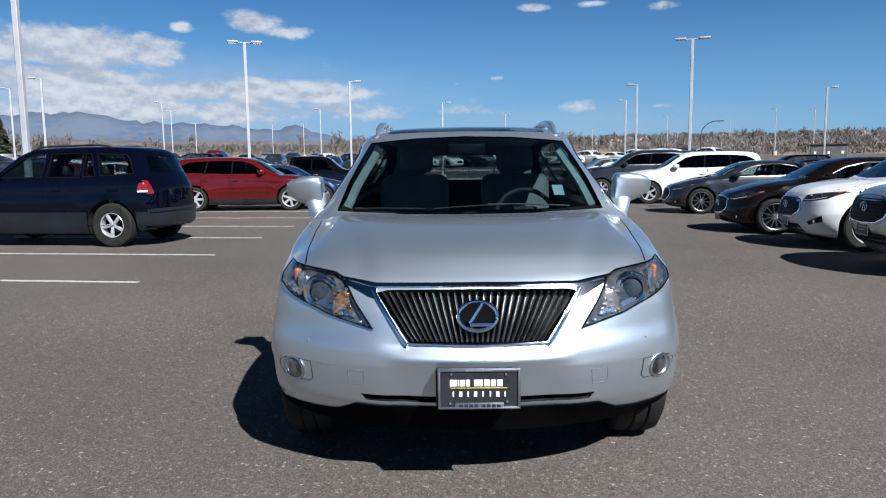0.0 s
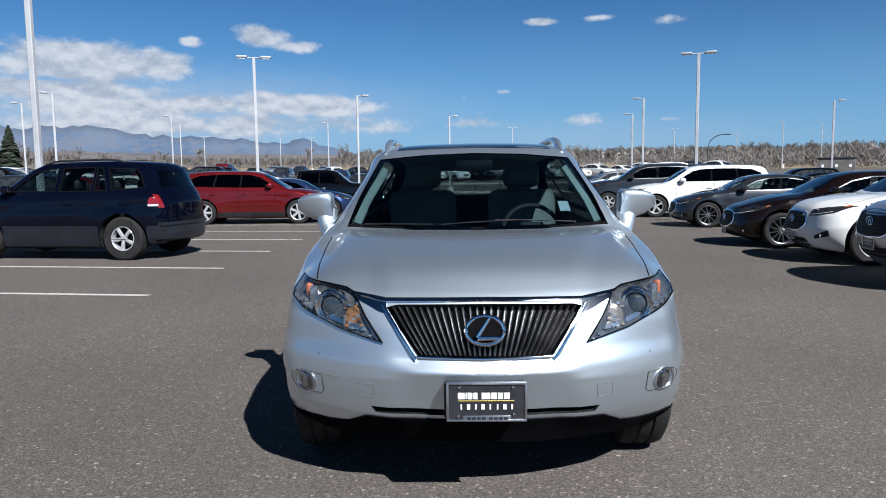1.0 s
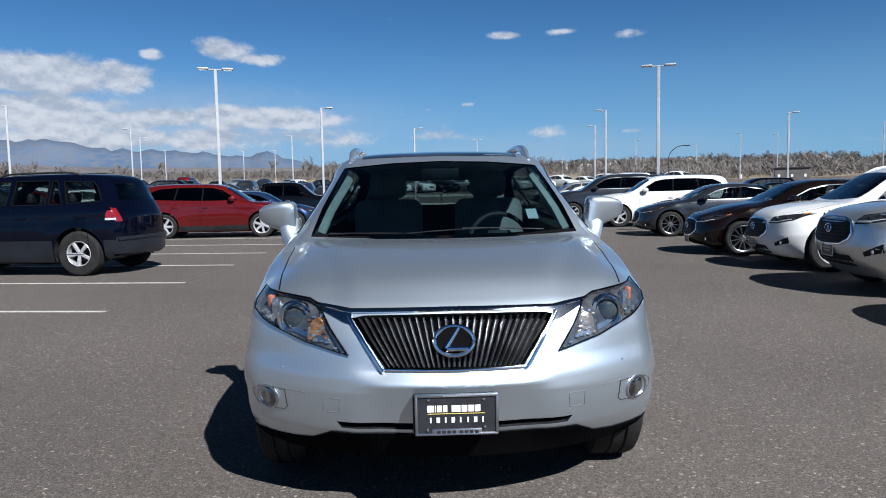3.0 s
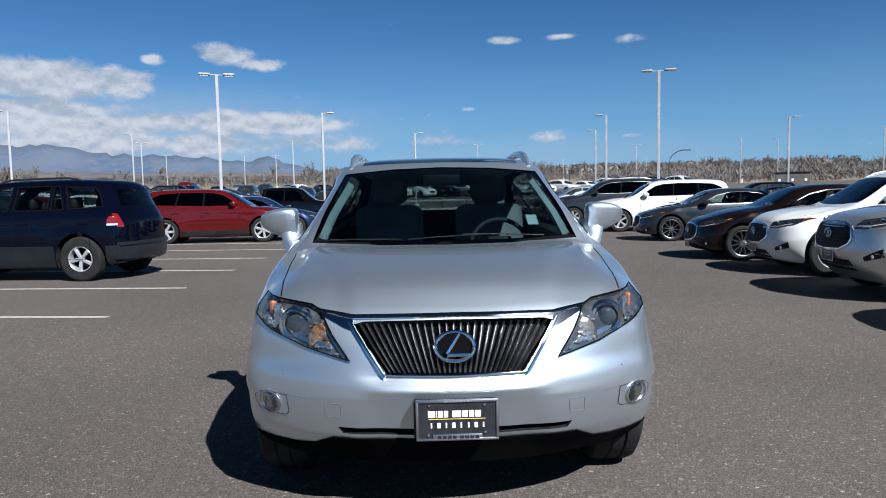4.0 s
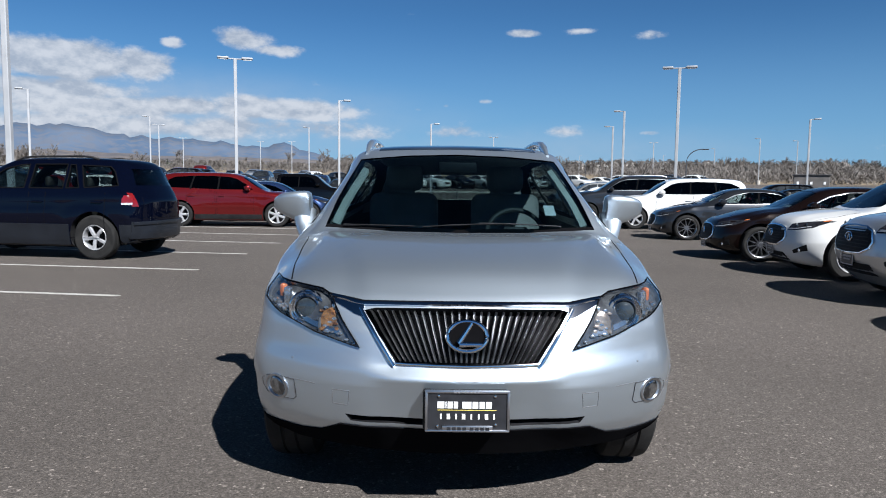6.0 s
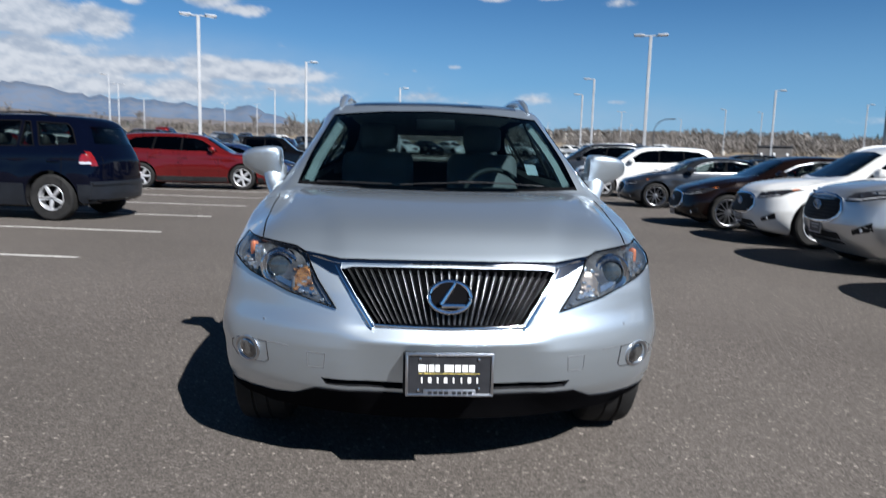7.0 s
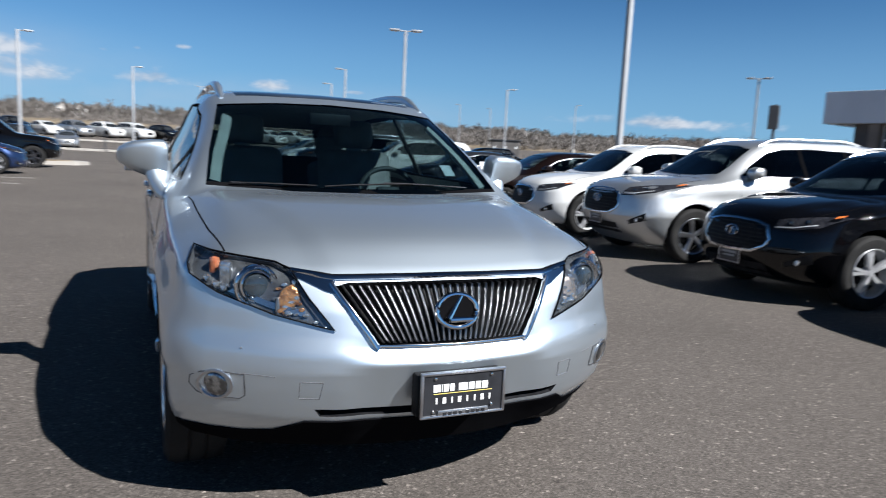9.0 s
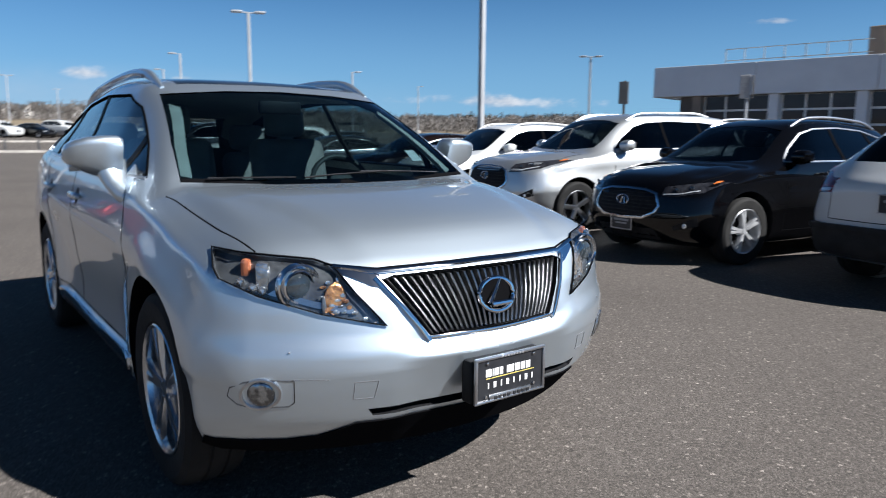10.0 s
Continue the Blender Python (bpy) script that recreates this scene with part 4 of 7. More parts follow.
def make_car(kind, name, label, paint_mat, L=4.77, W=1.85, H=1.68, fine=True, grille="hex", rim=("five", 5), rim_mat=None, rear=False, cladding=None, plates=True, tint="side_glass", rails=None, rim_r=None, wheel_r=None, seats=None, steer=0.0, hood_strip=False, tail="wedge", axles=None, lift=0.0, clad_top=.58):
    """A parked car with its nose at the origin, facing -y, on z = 0."""
    sh = SHAPES[kind]
    st0 = sh["st"]
    sx, sy = W / 1.85, L / st0[-1][0]
    sz = H / max(r[9] for r in st0)
    st = stretch(st0, sx, sy, sz)
    car = thing(name, label, "truck" if kind == "pickup" else "car")
    zoff = sh["lamp_z"] + lift
    fb = lambda x, z: nose_bend(x / sx, (z / sz - zoff)) * (0.85 if kind == "pickup" else 1.0)
    body = shell(st, fb, tail_bend, 72 if fine else 34, 33 if fine else 20, 8 if fine else 5)
    if fine:
        for v in body.verts:
            x, y, z = abs(v.co.x) / sx, v.co.y / sy, v.co.z / sz
            # raised bonnet between two folds, a line along the flank and a hollow below it
            if kind != "pickup" and z > .72 and y < sh["screen_y"][0] + .35:
                edge = .42 + .18 * smooth(.1, 1.1, y)
                v.co.z += .020 * (1 - smooth(edge, edge + .05, x)) * smooth(.10, .30, y) * (1 - smooth(sh["screen_y"][0] + .05, sh["screen_y"][0] + .3, y))
            if x > .78 and .5 < y < 4.4:
                line = sh["belt"] - .10 + .03 * y
                v.co.x += math.copysign(.014 * math.exp(-((z - line) / .035) ** 2) - .016 * math.exp(-((z - line + .22) / .11) ** 2) * smooth(1.3, 1.7, y) * (1 - smooth(2.9, 3.3, y)), v.co.x)
            for ya in sh["axle"]:
                r = math.hypot(y - ya, z - .36)
                if x > .78 and r < .60:
                    v.co.x += math.copysign(.016 * (1 - smooth(.42, .58, r)), v.co.x)
    tree = BVHTree.FromBMesh(body)
    F = lambda poly: [(a * sx, (b + zoff) * sz) for a, b in poly]
    S = lambda poly: [(a * sy, b * sz) for a, b in poly]
    X = lambda poly: [(a * sx, b * sz) for a, b in poly]
    wr = wheel_r or sh["wheel"]
    axles = axles or [a * sy for a in sh["axle"]]
    arch = wr + 0.055
    screen, back, side = X(sh["screen"]), X(sh["back"]), S(sh["side"])
    openings = [S(o) for o in sh["openings"]] if "openings" in sh else [side]
    if fine:
        cut = [cabin(st, sh["cab"][0] * sy, sh["cab"][1] * sy, floor=sh["floor"])]
        for y in axles:
            for s in (-1, 1):
                cut.append(prism([(a, b) for a, b in disc(y, wr + .01, arch, 30)], "x", *sorted((s * .56 * sx, s * 1.3)), index=1))
        for o in openings:
            cut.append(prism(o, "x", -1.4, 1.4, 1))
        cut.append(prism(screen, "y", sh["screen_y"][0] * sy, sh["screen_y"][1] * sy, 1))
        cut.append(prism(back, "y", sh["back_y"][0] * sy, sh["back_y"][1] * sy, 1))
        part("body", carve(body, cut, [paint_mat, M["plastic"], M["trim"]]), None, car)
        body.free()
        off, g1, g2, g3 = -.004, M["windscreen"], M[tint], M["tinted"]
    else:
        part("body", body, paint_mat, car)
        off, g1, g2, g3 = .006, M["far_glass"], M["far_glass"], M["far_glass"]
        # uncut body: flat dark discs paint the liner and shade of the wheel wells
        for y in axles:
            for s in ("left", "right"):
                part("wheel_arch", decal(tree, disc(y, wr + .01, arch, 20), s, .004, .004, .12), M["dark"], car)
    res = .06 if fine else .16
    part("windscreen", decal(tree, screen, "front", off, .004, res), g1, car)
    part("rear_window", decal(tree, back, "back", off, .004, res), g3, car)
    for s in ("left", "right"):
        for i, pane in enumerate(openings if len(openings) > 1 else panes_of(side, S(sh["pillars"]))):
            part("side_window", decal(tree, pane, s, off, .004, res), g2 if i == 0 or tint == "side_glass" else g3, car)
        if fine:
            for o in openings if len(openings) > 1 else ():
                part("window_trim", band(tree, o + [o[0]], .02, s, .003, .006, .06), M["gap"], car)
            for yb, yt in S(sh["pillars"]) if len(openings) == 1 else ():
                lo = min(p[1] for p in side)
                hi = float(np.interp(yt, [p[0] for p in side[:8]], [p[1] for p in side[:8]]))
                part("pillar", band(tree, [(yb, lo + .005), (yt, hi)], .05, s, .0, .01, .06), M["gap"], car)
            if grille == "hex":
                part("window_line", band(tree, side[:len(side) - 2], .02, s, .004, .008, .06), M["satin"], car)
                part("window_line", band(tree, [side[0], side[-1], side[-2]], .02, s, .006, .008, .08), M["satin"], car)
            bm = bmesh.new()
            for a, b in S(sh["doors"]):
                zt = sh["belt"] * sz
                for yy in (a, b):
                    band(tree, [(yy, .36 * sz), (yy, .75 * sz), (yy + .01, zt + .1 * sz)], .008, s, .0008, .003, .08, bm)
                band(tree, [(a, .36 * sz), (b, .36 * sz)], .008, s, .0008, .003, .1, bm)
            part("door_seam", bm, M["gap"], car)
            for a, b in S(sh["doors"]):
                p, n = project(tree, s, b - .14, (sh["belt"] - .06) * sz)
                part("door_handle", boxes(((.03, .2, .03), (p.x + (.012 if s == "right" else -.012), p.y, p.z), .011, 2)), paint_mat if cladding else M["satin"], car)
    # nose
    lamp = F([(.45, .765), (.62, .775), (.79, .82), (.87, .93), (.78, .932), (.62, .902), (.46, .868)])
    for poly in (lamp, mirrored(lamp)):
        lo = part("headlight", decal(tree, poly, "front", .004, .01, .04 if fine else .12), M["lamp_black"] if fine else M["white_lens"], car)
        if fine:
            sgn = 1 if poly is lamp else -1
            blade = [(sgn * a * sx, (b + zoff) * sz) for a, b in ((.47, .784), (.62, .795), (.76, .836), (.76, .846), (.62, .806), (.47, .794))]
            part("lamp_lens", decal(tree, blade, "front", .007, .006, .04), M["white_lens"], lo, "bright lamp strip")
            for cx, cz, r in ((.58, .838, .026), (.69, .862, .028)):
                p, n = project(tree, "front", sgn * cx * sx, (cz + zoff) * sz, .003)
                bm = bmesh.new()
                bmesh.ops.create_icosphere(bm, subdivisions=2, radius=r)
                bmesh.ops.transform(bm, matrix=Matrix.Translation(p) @ Matrix.Diagonal((1, .4, 1, 1)), verts=bm.verts)
                part("lamp_lens", bm, M["projector"], lo)
            part("turn_lens", decal(tree, [(sgn * a * sx, (b + zoff) * sz) for a, b in ((.80, .912), (.825, .93), (.815, .945), (.79, .935))], "front", .008, .004, .03), M["amber"], lo)
    if grille == "hex":
        gp = F([(-.29, .52), (0, .505), (.29, .52), (.42, .585), (.455, .66), (.40, .79), (.25, .825), (0, .835), (-.25, .825), (-.40, .79), (-.455, .66), (-.42, .585)])
    elif grille == "slot":
        gp = F([(-.42, .60), (.42, .60), (.40, .80), (-.40, .80)])
    else:
        gp = F([(-.30, .68), (.30, .68), (.36, .80), (-.36, .80)])
    gr = part("grille", decal(tree, gp, "front", .003, .006, .05 if fine else .15), M["dark"], car)
    if fine:
        bm = bmesh.new()
        z0, z1 = min(p[1] for p in gp), max(p[1] for p in gp)
        for k in range(1, 8):
            z = z0 + (z1 - z0) * k / 8
            hw = max(abs(a) for a, b in gp) * (.9 - .25 * abs(k / 8 - .4))
            band(tree, [(-hw * .95, z), (0, z), (hw * .95, z)], .012, "front", .008, .006, .06, bm)
        part("grille_mesh", bm, M["plastic"], gr)
        part("grille_surround", band(tree, gp + [gp[0], gp[1]], .026, "front", .014, .014, .05), M["chrome"], gr, "bright chrome grille surround")
        p, n = project(tree, "front", 0, (.70 + zoff) * sz, .022)
        bm = bmesh.new()
        tube(bm, [p + Vector((.085 * math.cos(t), -.004 * math.cos(2 * t), .052 * math.sin(t))) for t in np.linspace(0, 2 * math.pi, 26)[:-1]], .008, 6, True)
        tube(bm, [p + Vector((-.035, 0, -.045)), p + Vector((-.006, 0, .03))], .008, 6)
        tube(bm, [p + Vector((.035, 0, -.045)), p + Vector((.006, 0, .03))], .008, 6)
        part("badge", bm, M["chrome"], gr)
        low = F([(-.44, .27), (.44, .27), (.40, .40), (-.40, .40)])
        part("lower_intake", decal(tree, low, "front", .003, .006, .06), M["plastic"], car)
        for sgn in (-1, 1):
            fog = [(sgn * a * sx, (b + zoff) * sz) for a, b in ((.60, .40), (.80, .46), (.80, .56), (.70, .50), (.60, .45))]
            f = part("fog_light", decal(tree, fog, "front", .004, .006, .05), M["plastic"], car)
            p, n = project(tree, "front", sgn * .70 * sx, (.46 + zoff) * sz, .006)
            bm = bmesh.new()
            bmesh.ops.create_icosphere(bm, subdivisions=2, radius=.03)
            bmesh.ops.transform(bm, matrix=Matrix.Translation(p) @ Matrix.Diagonal((1, .4, 1, 1)), verts=bm.verts)
            part("fog_lens", bm, M["white_lens"], f)
        for sgn in (-1, 1):
            part("hood_seam", band(tree, [(sgn * .70 * sx, .42 * sy), (sgn * .755 * sx, .75 * sy), (sgn * .75 * sx, 1.1 * sy)], .007, "top", .0008, .003, .06), M["gap"], car)
        if plates and not rear:
            plate(car, tree, (.44 + zoff) * sz)
        for sgn in (-1, 1):
            seat(car, sgn * .38 * sx, sh["seats"][0] * sy, seats or M["trim"], .5, sh["floor"])
            seat(car, sgn * .38 * sx, sh["seats"][1] * sy, seats or M["trim"], .5, sh["floor"])
        y, z = sh["cab"][0] * sy, sh["floor"]
        part("dashboard", boxes(((1.3 * sx, .45, .35), (0, y + .3, sh["belt"] * sz - .12), .06, 3)), M["trim"], car)
    # tail
    zt = 0 if kind != "sedan" else -.16
    for sgn in (-1, 1):
        tl = [(sgn * a * sx, (b + zt) * sz) for a, b in (((.60, .93), (.84, .90), (.86, 1.05), (.80, 1.16), (.70, 1.08), (.60, 1.02)) if tail == "wedge" else ((.71, .875), (.80, .875), (.80, 1.10), (.73, 1.09)))]
        t = part("tail_light", decal(tree, tl, "back", .005, .01, .05 if fine else .14), M["red_lens"], car)
        if fine and (rear or tail == "block"):
            sd = "right" if sgn > 0 else "left"
            wrap = ((4.40, .90), (4.575, .90), (4.57, 1.05), (4.44, 1.055), (4.41, 1.0)) if tail == "block" else ((4.02, 1.03), (4.30, .955), (4.60, .945), (4.62, 1.06), (4.35, 1.05))
            part("tail_lens", decal(tree, [(a * sy, b * sz) for a, b in wrap], sd, .006, .01, .05), M["red_lens"], t)
            if tail == "block":
                part("reversing_lens", decal(tree, [(a * sy, b * sz) for a, b in ((4.405, .902), (4.57, .902), (4.57, .935), (4.405, .935))], sd, .010, .006, .05), M["white_lens"], t)
        if fine and tail != "block":
            part("reversing_lens", decal(tree, [(sgn * a * sx, (b + zt) * sz) for a, b in (((.62, .94), (.82, .915), (.82, .945), (.62, .97)) if tail == "wedge" else ((.69, .875), (.88, .875), (.88, .925), (.69, .925)))], "back", .008, .006, .05), M["white_lens"], t)
    if fine and rear:
        part("bumper_trim", decal(tree, X([(-.80, .36), (.80, .36), (.82, .63), (-.82, .63)]), "back", .03, .04, .08), cladding or M["plastic"], car)
        part("bumper_step", band(tree, X([(-.80, .60), (-.4, .61), (0, .612), (.4, .61), (.80, .60)]), .05, "back", .055, .06, .08), cladding or M["plastic"], car)
        part("skid_plate", decal(tree, X([(-.72, .335), (.72, .335), (.76, .44), (-.76, .44)]), "back", .018, .02, .08), M["satin"], car) if tail != "block" else None
        part("tailgate_seam", band(tree, X([(-.60, 1.02), (-.62, .68), (.62, .68), (.60, 1.02)]), .008, "back", .001, .003, .08), M["gap"], car)
        if tail != "block":
            plate(car, tree, .86 * sz, view="back")
        for sgn in (-1, 1):
            part("bumper_reflector", decal(tree, [(sgn * a * sx, b * sz) for a, b in ((.60, .50), (.74, .50), (.74, .545), (.60, .545))], "back", .016, .006, .06), M["red_lens"], car)
    if cladding:
        for s in ("left", "right"):
            for a, b in ((axles[0] + arch + .01, axles[1] - arch - .01), (axles[1] + arch + .01, L - .16), (.34, axles[0] - arch - .01)):
                part("side_cladding", decal(tree, [(a, .25 * sz), (b, .25 * sz), (b, clad_top * sz), (a, clad_top * sz)], s, .020, .024, .08), cladding, car)
    if rails:
        for sgn in (-1, 1):
            bm = bmesh.new()
            pts = []
            for f in np.linspace(0, 1, 12):
                yy = (2.1 + f * 1.7) * sy
                p, n = project(tree, "top", sgn * .55 * sx, yy)
                pts.append(p + Vector((0, 0, .045 * min(1, 8 * f, 8 * (1 - f)))))
            tube(bm, pts, .018, 8)
            part("roof_rail", bm, rails, car)
    mirror_pair(car, sh["mirror"][0] * sy, sh["mirror"][1] * sz, .80 * sx, paint_mat) if fine else None
    rr = rim_r or wr * .65
    for i, y in enumerate(axles):
        for s in (-1, 1):
            add_wheel(car, s * (W / 2 - .13), y, wr, .235, rr, rim[1], rim[0], rim_mat or M["alloy"], fine, steer if i == 0 else 0.0, .3 * i + .2)
    return car


def park(car, nose, heading):
    """Stands a car with its nose at a place; heading in degrees, 0 faces -y, turning left."""
    car.matrix_world = Matrix.Translation((*nose, 0) if len(nose) == 2 else nose) @ Matrix.Rotation(radians(heading), 4, "Z")
    return car


# ---------- ground ----------
def ground_z(x, y):
    r = math.hypot(x, y)
    rise = float(np.interp(r, [0, 36, 60, 75, 90, 110, 180, 300, 600, 1500, 5000], [0, 0, .75, 1.25, 1.75, 2.2, 4.2, 7.0, 16, 42, 90]))
    bank = float(np.interp(r, [0, 60, 66, 78, 90, 110, 180, 300, 600, 1500, 5000], [0, 0, .25, 1.15, 1.75, 2.2, 4.2, 7.0, 16, 42, 90]))
    k = smooth(-14, -6, math.degrees(math.atan2(x, y)))
    return rise * (1 - k) + bank * k


def build_ground():
    radii = [0, 2, 5, 9, 14, 20, 27, 36, 42, 48, 54, 60, 63, 66, 70, 74, 78, 82, 90, 100, 110, 130, 150, 180, 230, 300, 400, 600, 900, 1500, 2500, 3600, 4900]
    n = 72
    bm = bmesh.new()
    centre = bm.verts.new((0, 0, 0))
    prev = None
    for i, r in enumerate(radii[1:]):
        ring = []
        for k in range(n):
            t = 2 * math.pi * k / n
            x, y = r * math.cos(t), r * math.sin(t)
            ring.append(bm.verts.new((x, y, ground_z(x, y))))
        for k in range(n):
            if prev is None:
                f = bm.faces.new((centre, ring[k], ring[(k + 1) % n]))
            else:
                f = bm.faces.new((prev[k], ring[k], ring[(k + 1) % n], prev[(k + 1) % n]))
            f.material_index = 0 if r <= 110 else 1 if r <= 400 else 2
        prev = ring
    ob = new("ground", mesh_from(bm, "ground", [M["asphalt"], M["dry_grass"], M["plain"]], 60))
    return tagged(ob, "weathered brown-grey asphalt car park running out to dry grassland", "ground", kind="structure")


build_ground()


def stall_line(a, b, width=0.085):
    a, b = Vector((*a, 0)), Vector((*b, 0))
    d = b - a
    bm = bmesh.new()
    n = 10
    s = Vector((-d.y, d.x, 0)).normalized() * width / 2
    rows = []
    for k in range(n + 1):
        p = a + d * k / n
        w = 1 + 0.12 * noise.noise(p * 3)
        z = ground_z(p.x, p.y) + .004
        rows.append([bm.verts.new((p.x + s.x * w, p.y + s.y * w, z)), bm.verts.new((p.x - s.x * w, p.y - s.y * w, z))])
    for q, r in zip(rows, rows[1:]):
        bm.faces.new((q[0], q[1], r[1], r[0]))
    bmesh.ops.recalc_face_normals(bm, faces=bm.faces)
    r = bmesh.ops.extrude_face_region(bm, geom=list(bm.faces))
    bmesh.ops.translate(bm, vec=(0, 0, -.003), verts=[v for v in r["geom"] if isinstance(v, bmesh.types.BMVert)])
    bmesh.ops.recalc_face_normals(bm, faces=bm.faces)
    ob = new("parking_line", mesh_from(bm, "parking_line", M["line"], 0))
    return tagged(ob, "worn white parking stall line painted on asphalt", "road marking", "parking stall lines", "structure")


for k in range(7):
    x0, y0 = -3.92 + .05 * k, 5.75 + 2.6 * k
    stall_line((x0, y0), (x0 - 5.3, y0 + .69))
for k in range(5):
    x0, y0 = 5.9 + .33 * k * .9, 1.2 + 2.77 * k
    stall_line((x0, y0), (x0 + 5, y0 - .6))


# ---------- lamp posts ----------
def lamp_post(x, y, heads, height=6.6, turn=0.0, width=.13):
    z = ground_z(x, y)
    post = thing("street_lamp", "tall pale grey square steel lamp post with flat %s" % ("twin lamp heads" if heads == 2 else "lamp head"), "street lamp", "car park lamp posts", pose(x, y, z, 0, 0, turn))
    bm = boxes(((width, width, height), (0, 0, height / 2), .015, 1))
    part("pole", bm, M["pole"], post)
    bm = bmesh.new()
    lathe(bm, [(.02, .0), (.3, .0), (.3, .55), (.28, .6), (.02, .6)], 20, "z")
    part("footing", bm, M["concrete"], post)
    for s in ((-1, 1) if heads == 2 else (1,)):
        bm = boxes(((.3, .06, .05), (s * .2, 0, height - .02), .01, 1))
        arm = part("arm", bm, M["pole"], post)
        bm = boxes(((.46, .30, .08), (s * .49, 0, height + .01), .03, 2))
        hd = part("lamp_head", bm, M["pole"], post)
        part("lamp_glass", boxes(((.34, .22, .02), (s * .5, 0, height - .036), .006, 1)), M["white_lens"], hd)
    return post


EYE0 = (-.094, -2.613, 1.371)
lamp_post(10.75, 13.2, 2, width=.14)
lamp_post(-9.3, 12.6, 2, width=.125)
# heads: 2 a pair, 1 to the right as the row is seen, -1 to the left
for az, el, heads in [(-16.03, 9.45, 2), (18.49, 9.11, 2), (-30.0, 6.32, -1), (-31.9, 5.55, -1), (-8.1, 6.65, 1), (-10.46, 4.51, -1), (-.72, 4.98, 1), (4.35, 3.97, 2), (14.54, 5.98, -1), (13.72, 4.82, -1), (16.85, 3.56, 2), (27.6, 5.1, 1), (24.4, 3.8, -1),
                      (-22.2, 4.9, -1), (-21.6, 4.3, 2), (-11.8, 3.35, 2), (-19.9, 3.4, 2), (7.6, 3.2, 2), (21.3, 3.1, -1), (26.9, 3.6, -1), (46.0, 6.4, 2), (-14.2, 3.3, 2), (11.2, 2.6, 1), (17.6, 2.6, 1), (33.5, 4.1, 1)]:
    d = 40.0
    for _ in range(20):
        a = radians(az)
        x, y = EYE0[0] + d * math.sin(a), EYE0[1] + d * math.cos(a)
        d = (6.6 + ground_z(x, y) - EYE0[2]) / math.tan(radians(el))
    lamp_post(x, y, abs(heads), turn=-az + (0 if heads == 2 else 6 if heads == 1 else 174))


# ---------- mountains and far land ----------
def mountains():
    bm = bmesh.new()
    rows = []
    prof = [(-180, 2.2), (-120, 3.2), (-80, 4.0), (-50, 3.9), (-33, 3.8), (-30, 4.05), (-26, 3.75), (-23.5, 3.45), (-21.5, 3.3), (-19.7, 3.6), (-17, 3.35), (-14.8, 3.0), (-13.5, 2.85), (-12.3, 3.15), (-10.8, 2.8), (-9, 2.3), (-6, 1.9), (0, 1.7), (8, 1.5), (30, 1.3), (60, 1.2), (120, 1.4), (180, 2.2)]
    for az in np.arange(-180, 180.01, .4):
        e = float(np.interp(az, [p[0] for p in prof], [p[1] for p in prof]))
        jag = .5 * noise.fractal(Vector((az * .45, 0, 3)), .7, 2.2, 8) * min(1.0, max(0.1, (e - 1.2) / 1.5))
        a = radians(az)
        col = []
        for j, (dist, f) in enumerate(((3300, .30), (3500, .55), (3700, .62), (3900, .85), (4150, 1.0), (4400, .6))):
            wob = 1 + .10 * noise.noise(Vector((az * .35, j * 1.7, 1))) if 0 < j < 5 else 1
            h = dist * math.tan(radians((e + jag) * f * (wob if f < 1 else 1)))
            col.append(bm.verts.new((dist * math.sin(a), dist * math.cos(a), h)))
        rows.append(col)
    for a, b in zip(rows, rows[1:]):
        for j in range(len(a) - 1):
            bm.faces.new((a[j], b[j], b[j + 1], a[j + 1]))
    ob = new("mountain_range", mesh_from(bm, "mountain_range", M["hazed_rock"], 60))
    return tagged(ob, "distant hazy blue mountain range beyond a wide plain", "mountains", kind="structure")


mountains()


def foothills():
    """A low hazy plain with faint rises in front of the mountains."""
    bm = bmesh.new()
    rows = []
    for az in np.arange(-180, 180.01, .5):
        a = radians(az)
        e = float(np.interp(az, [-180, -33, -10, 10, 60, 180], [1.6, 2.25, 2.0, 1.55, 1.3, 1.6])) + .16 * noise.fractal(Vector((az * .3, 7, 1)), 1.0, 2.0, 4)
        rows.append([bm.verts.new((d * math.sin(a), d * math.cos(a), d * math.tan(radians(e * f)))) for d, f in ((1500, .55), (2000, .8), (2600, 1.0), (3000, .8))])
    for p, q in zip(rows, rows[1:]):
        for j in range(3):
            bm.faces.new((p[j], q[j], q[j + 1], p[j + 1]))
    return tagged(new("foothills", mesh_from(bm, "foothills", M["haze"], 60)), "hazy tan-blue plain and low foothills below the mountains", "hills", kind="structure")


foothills()


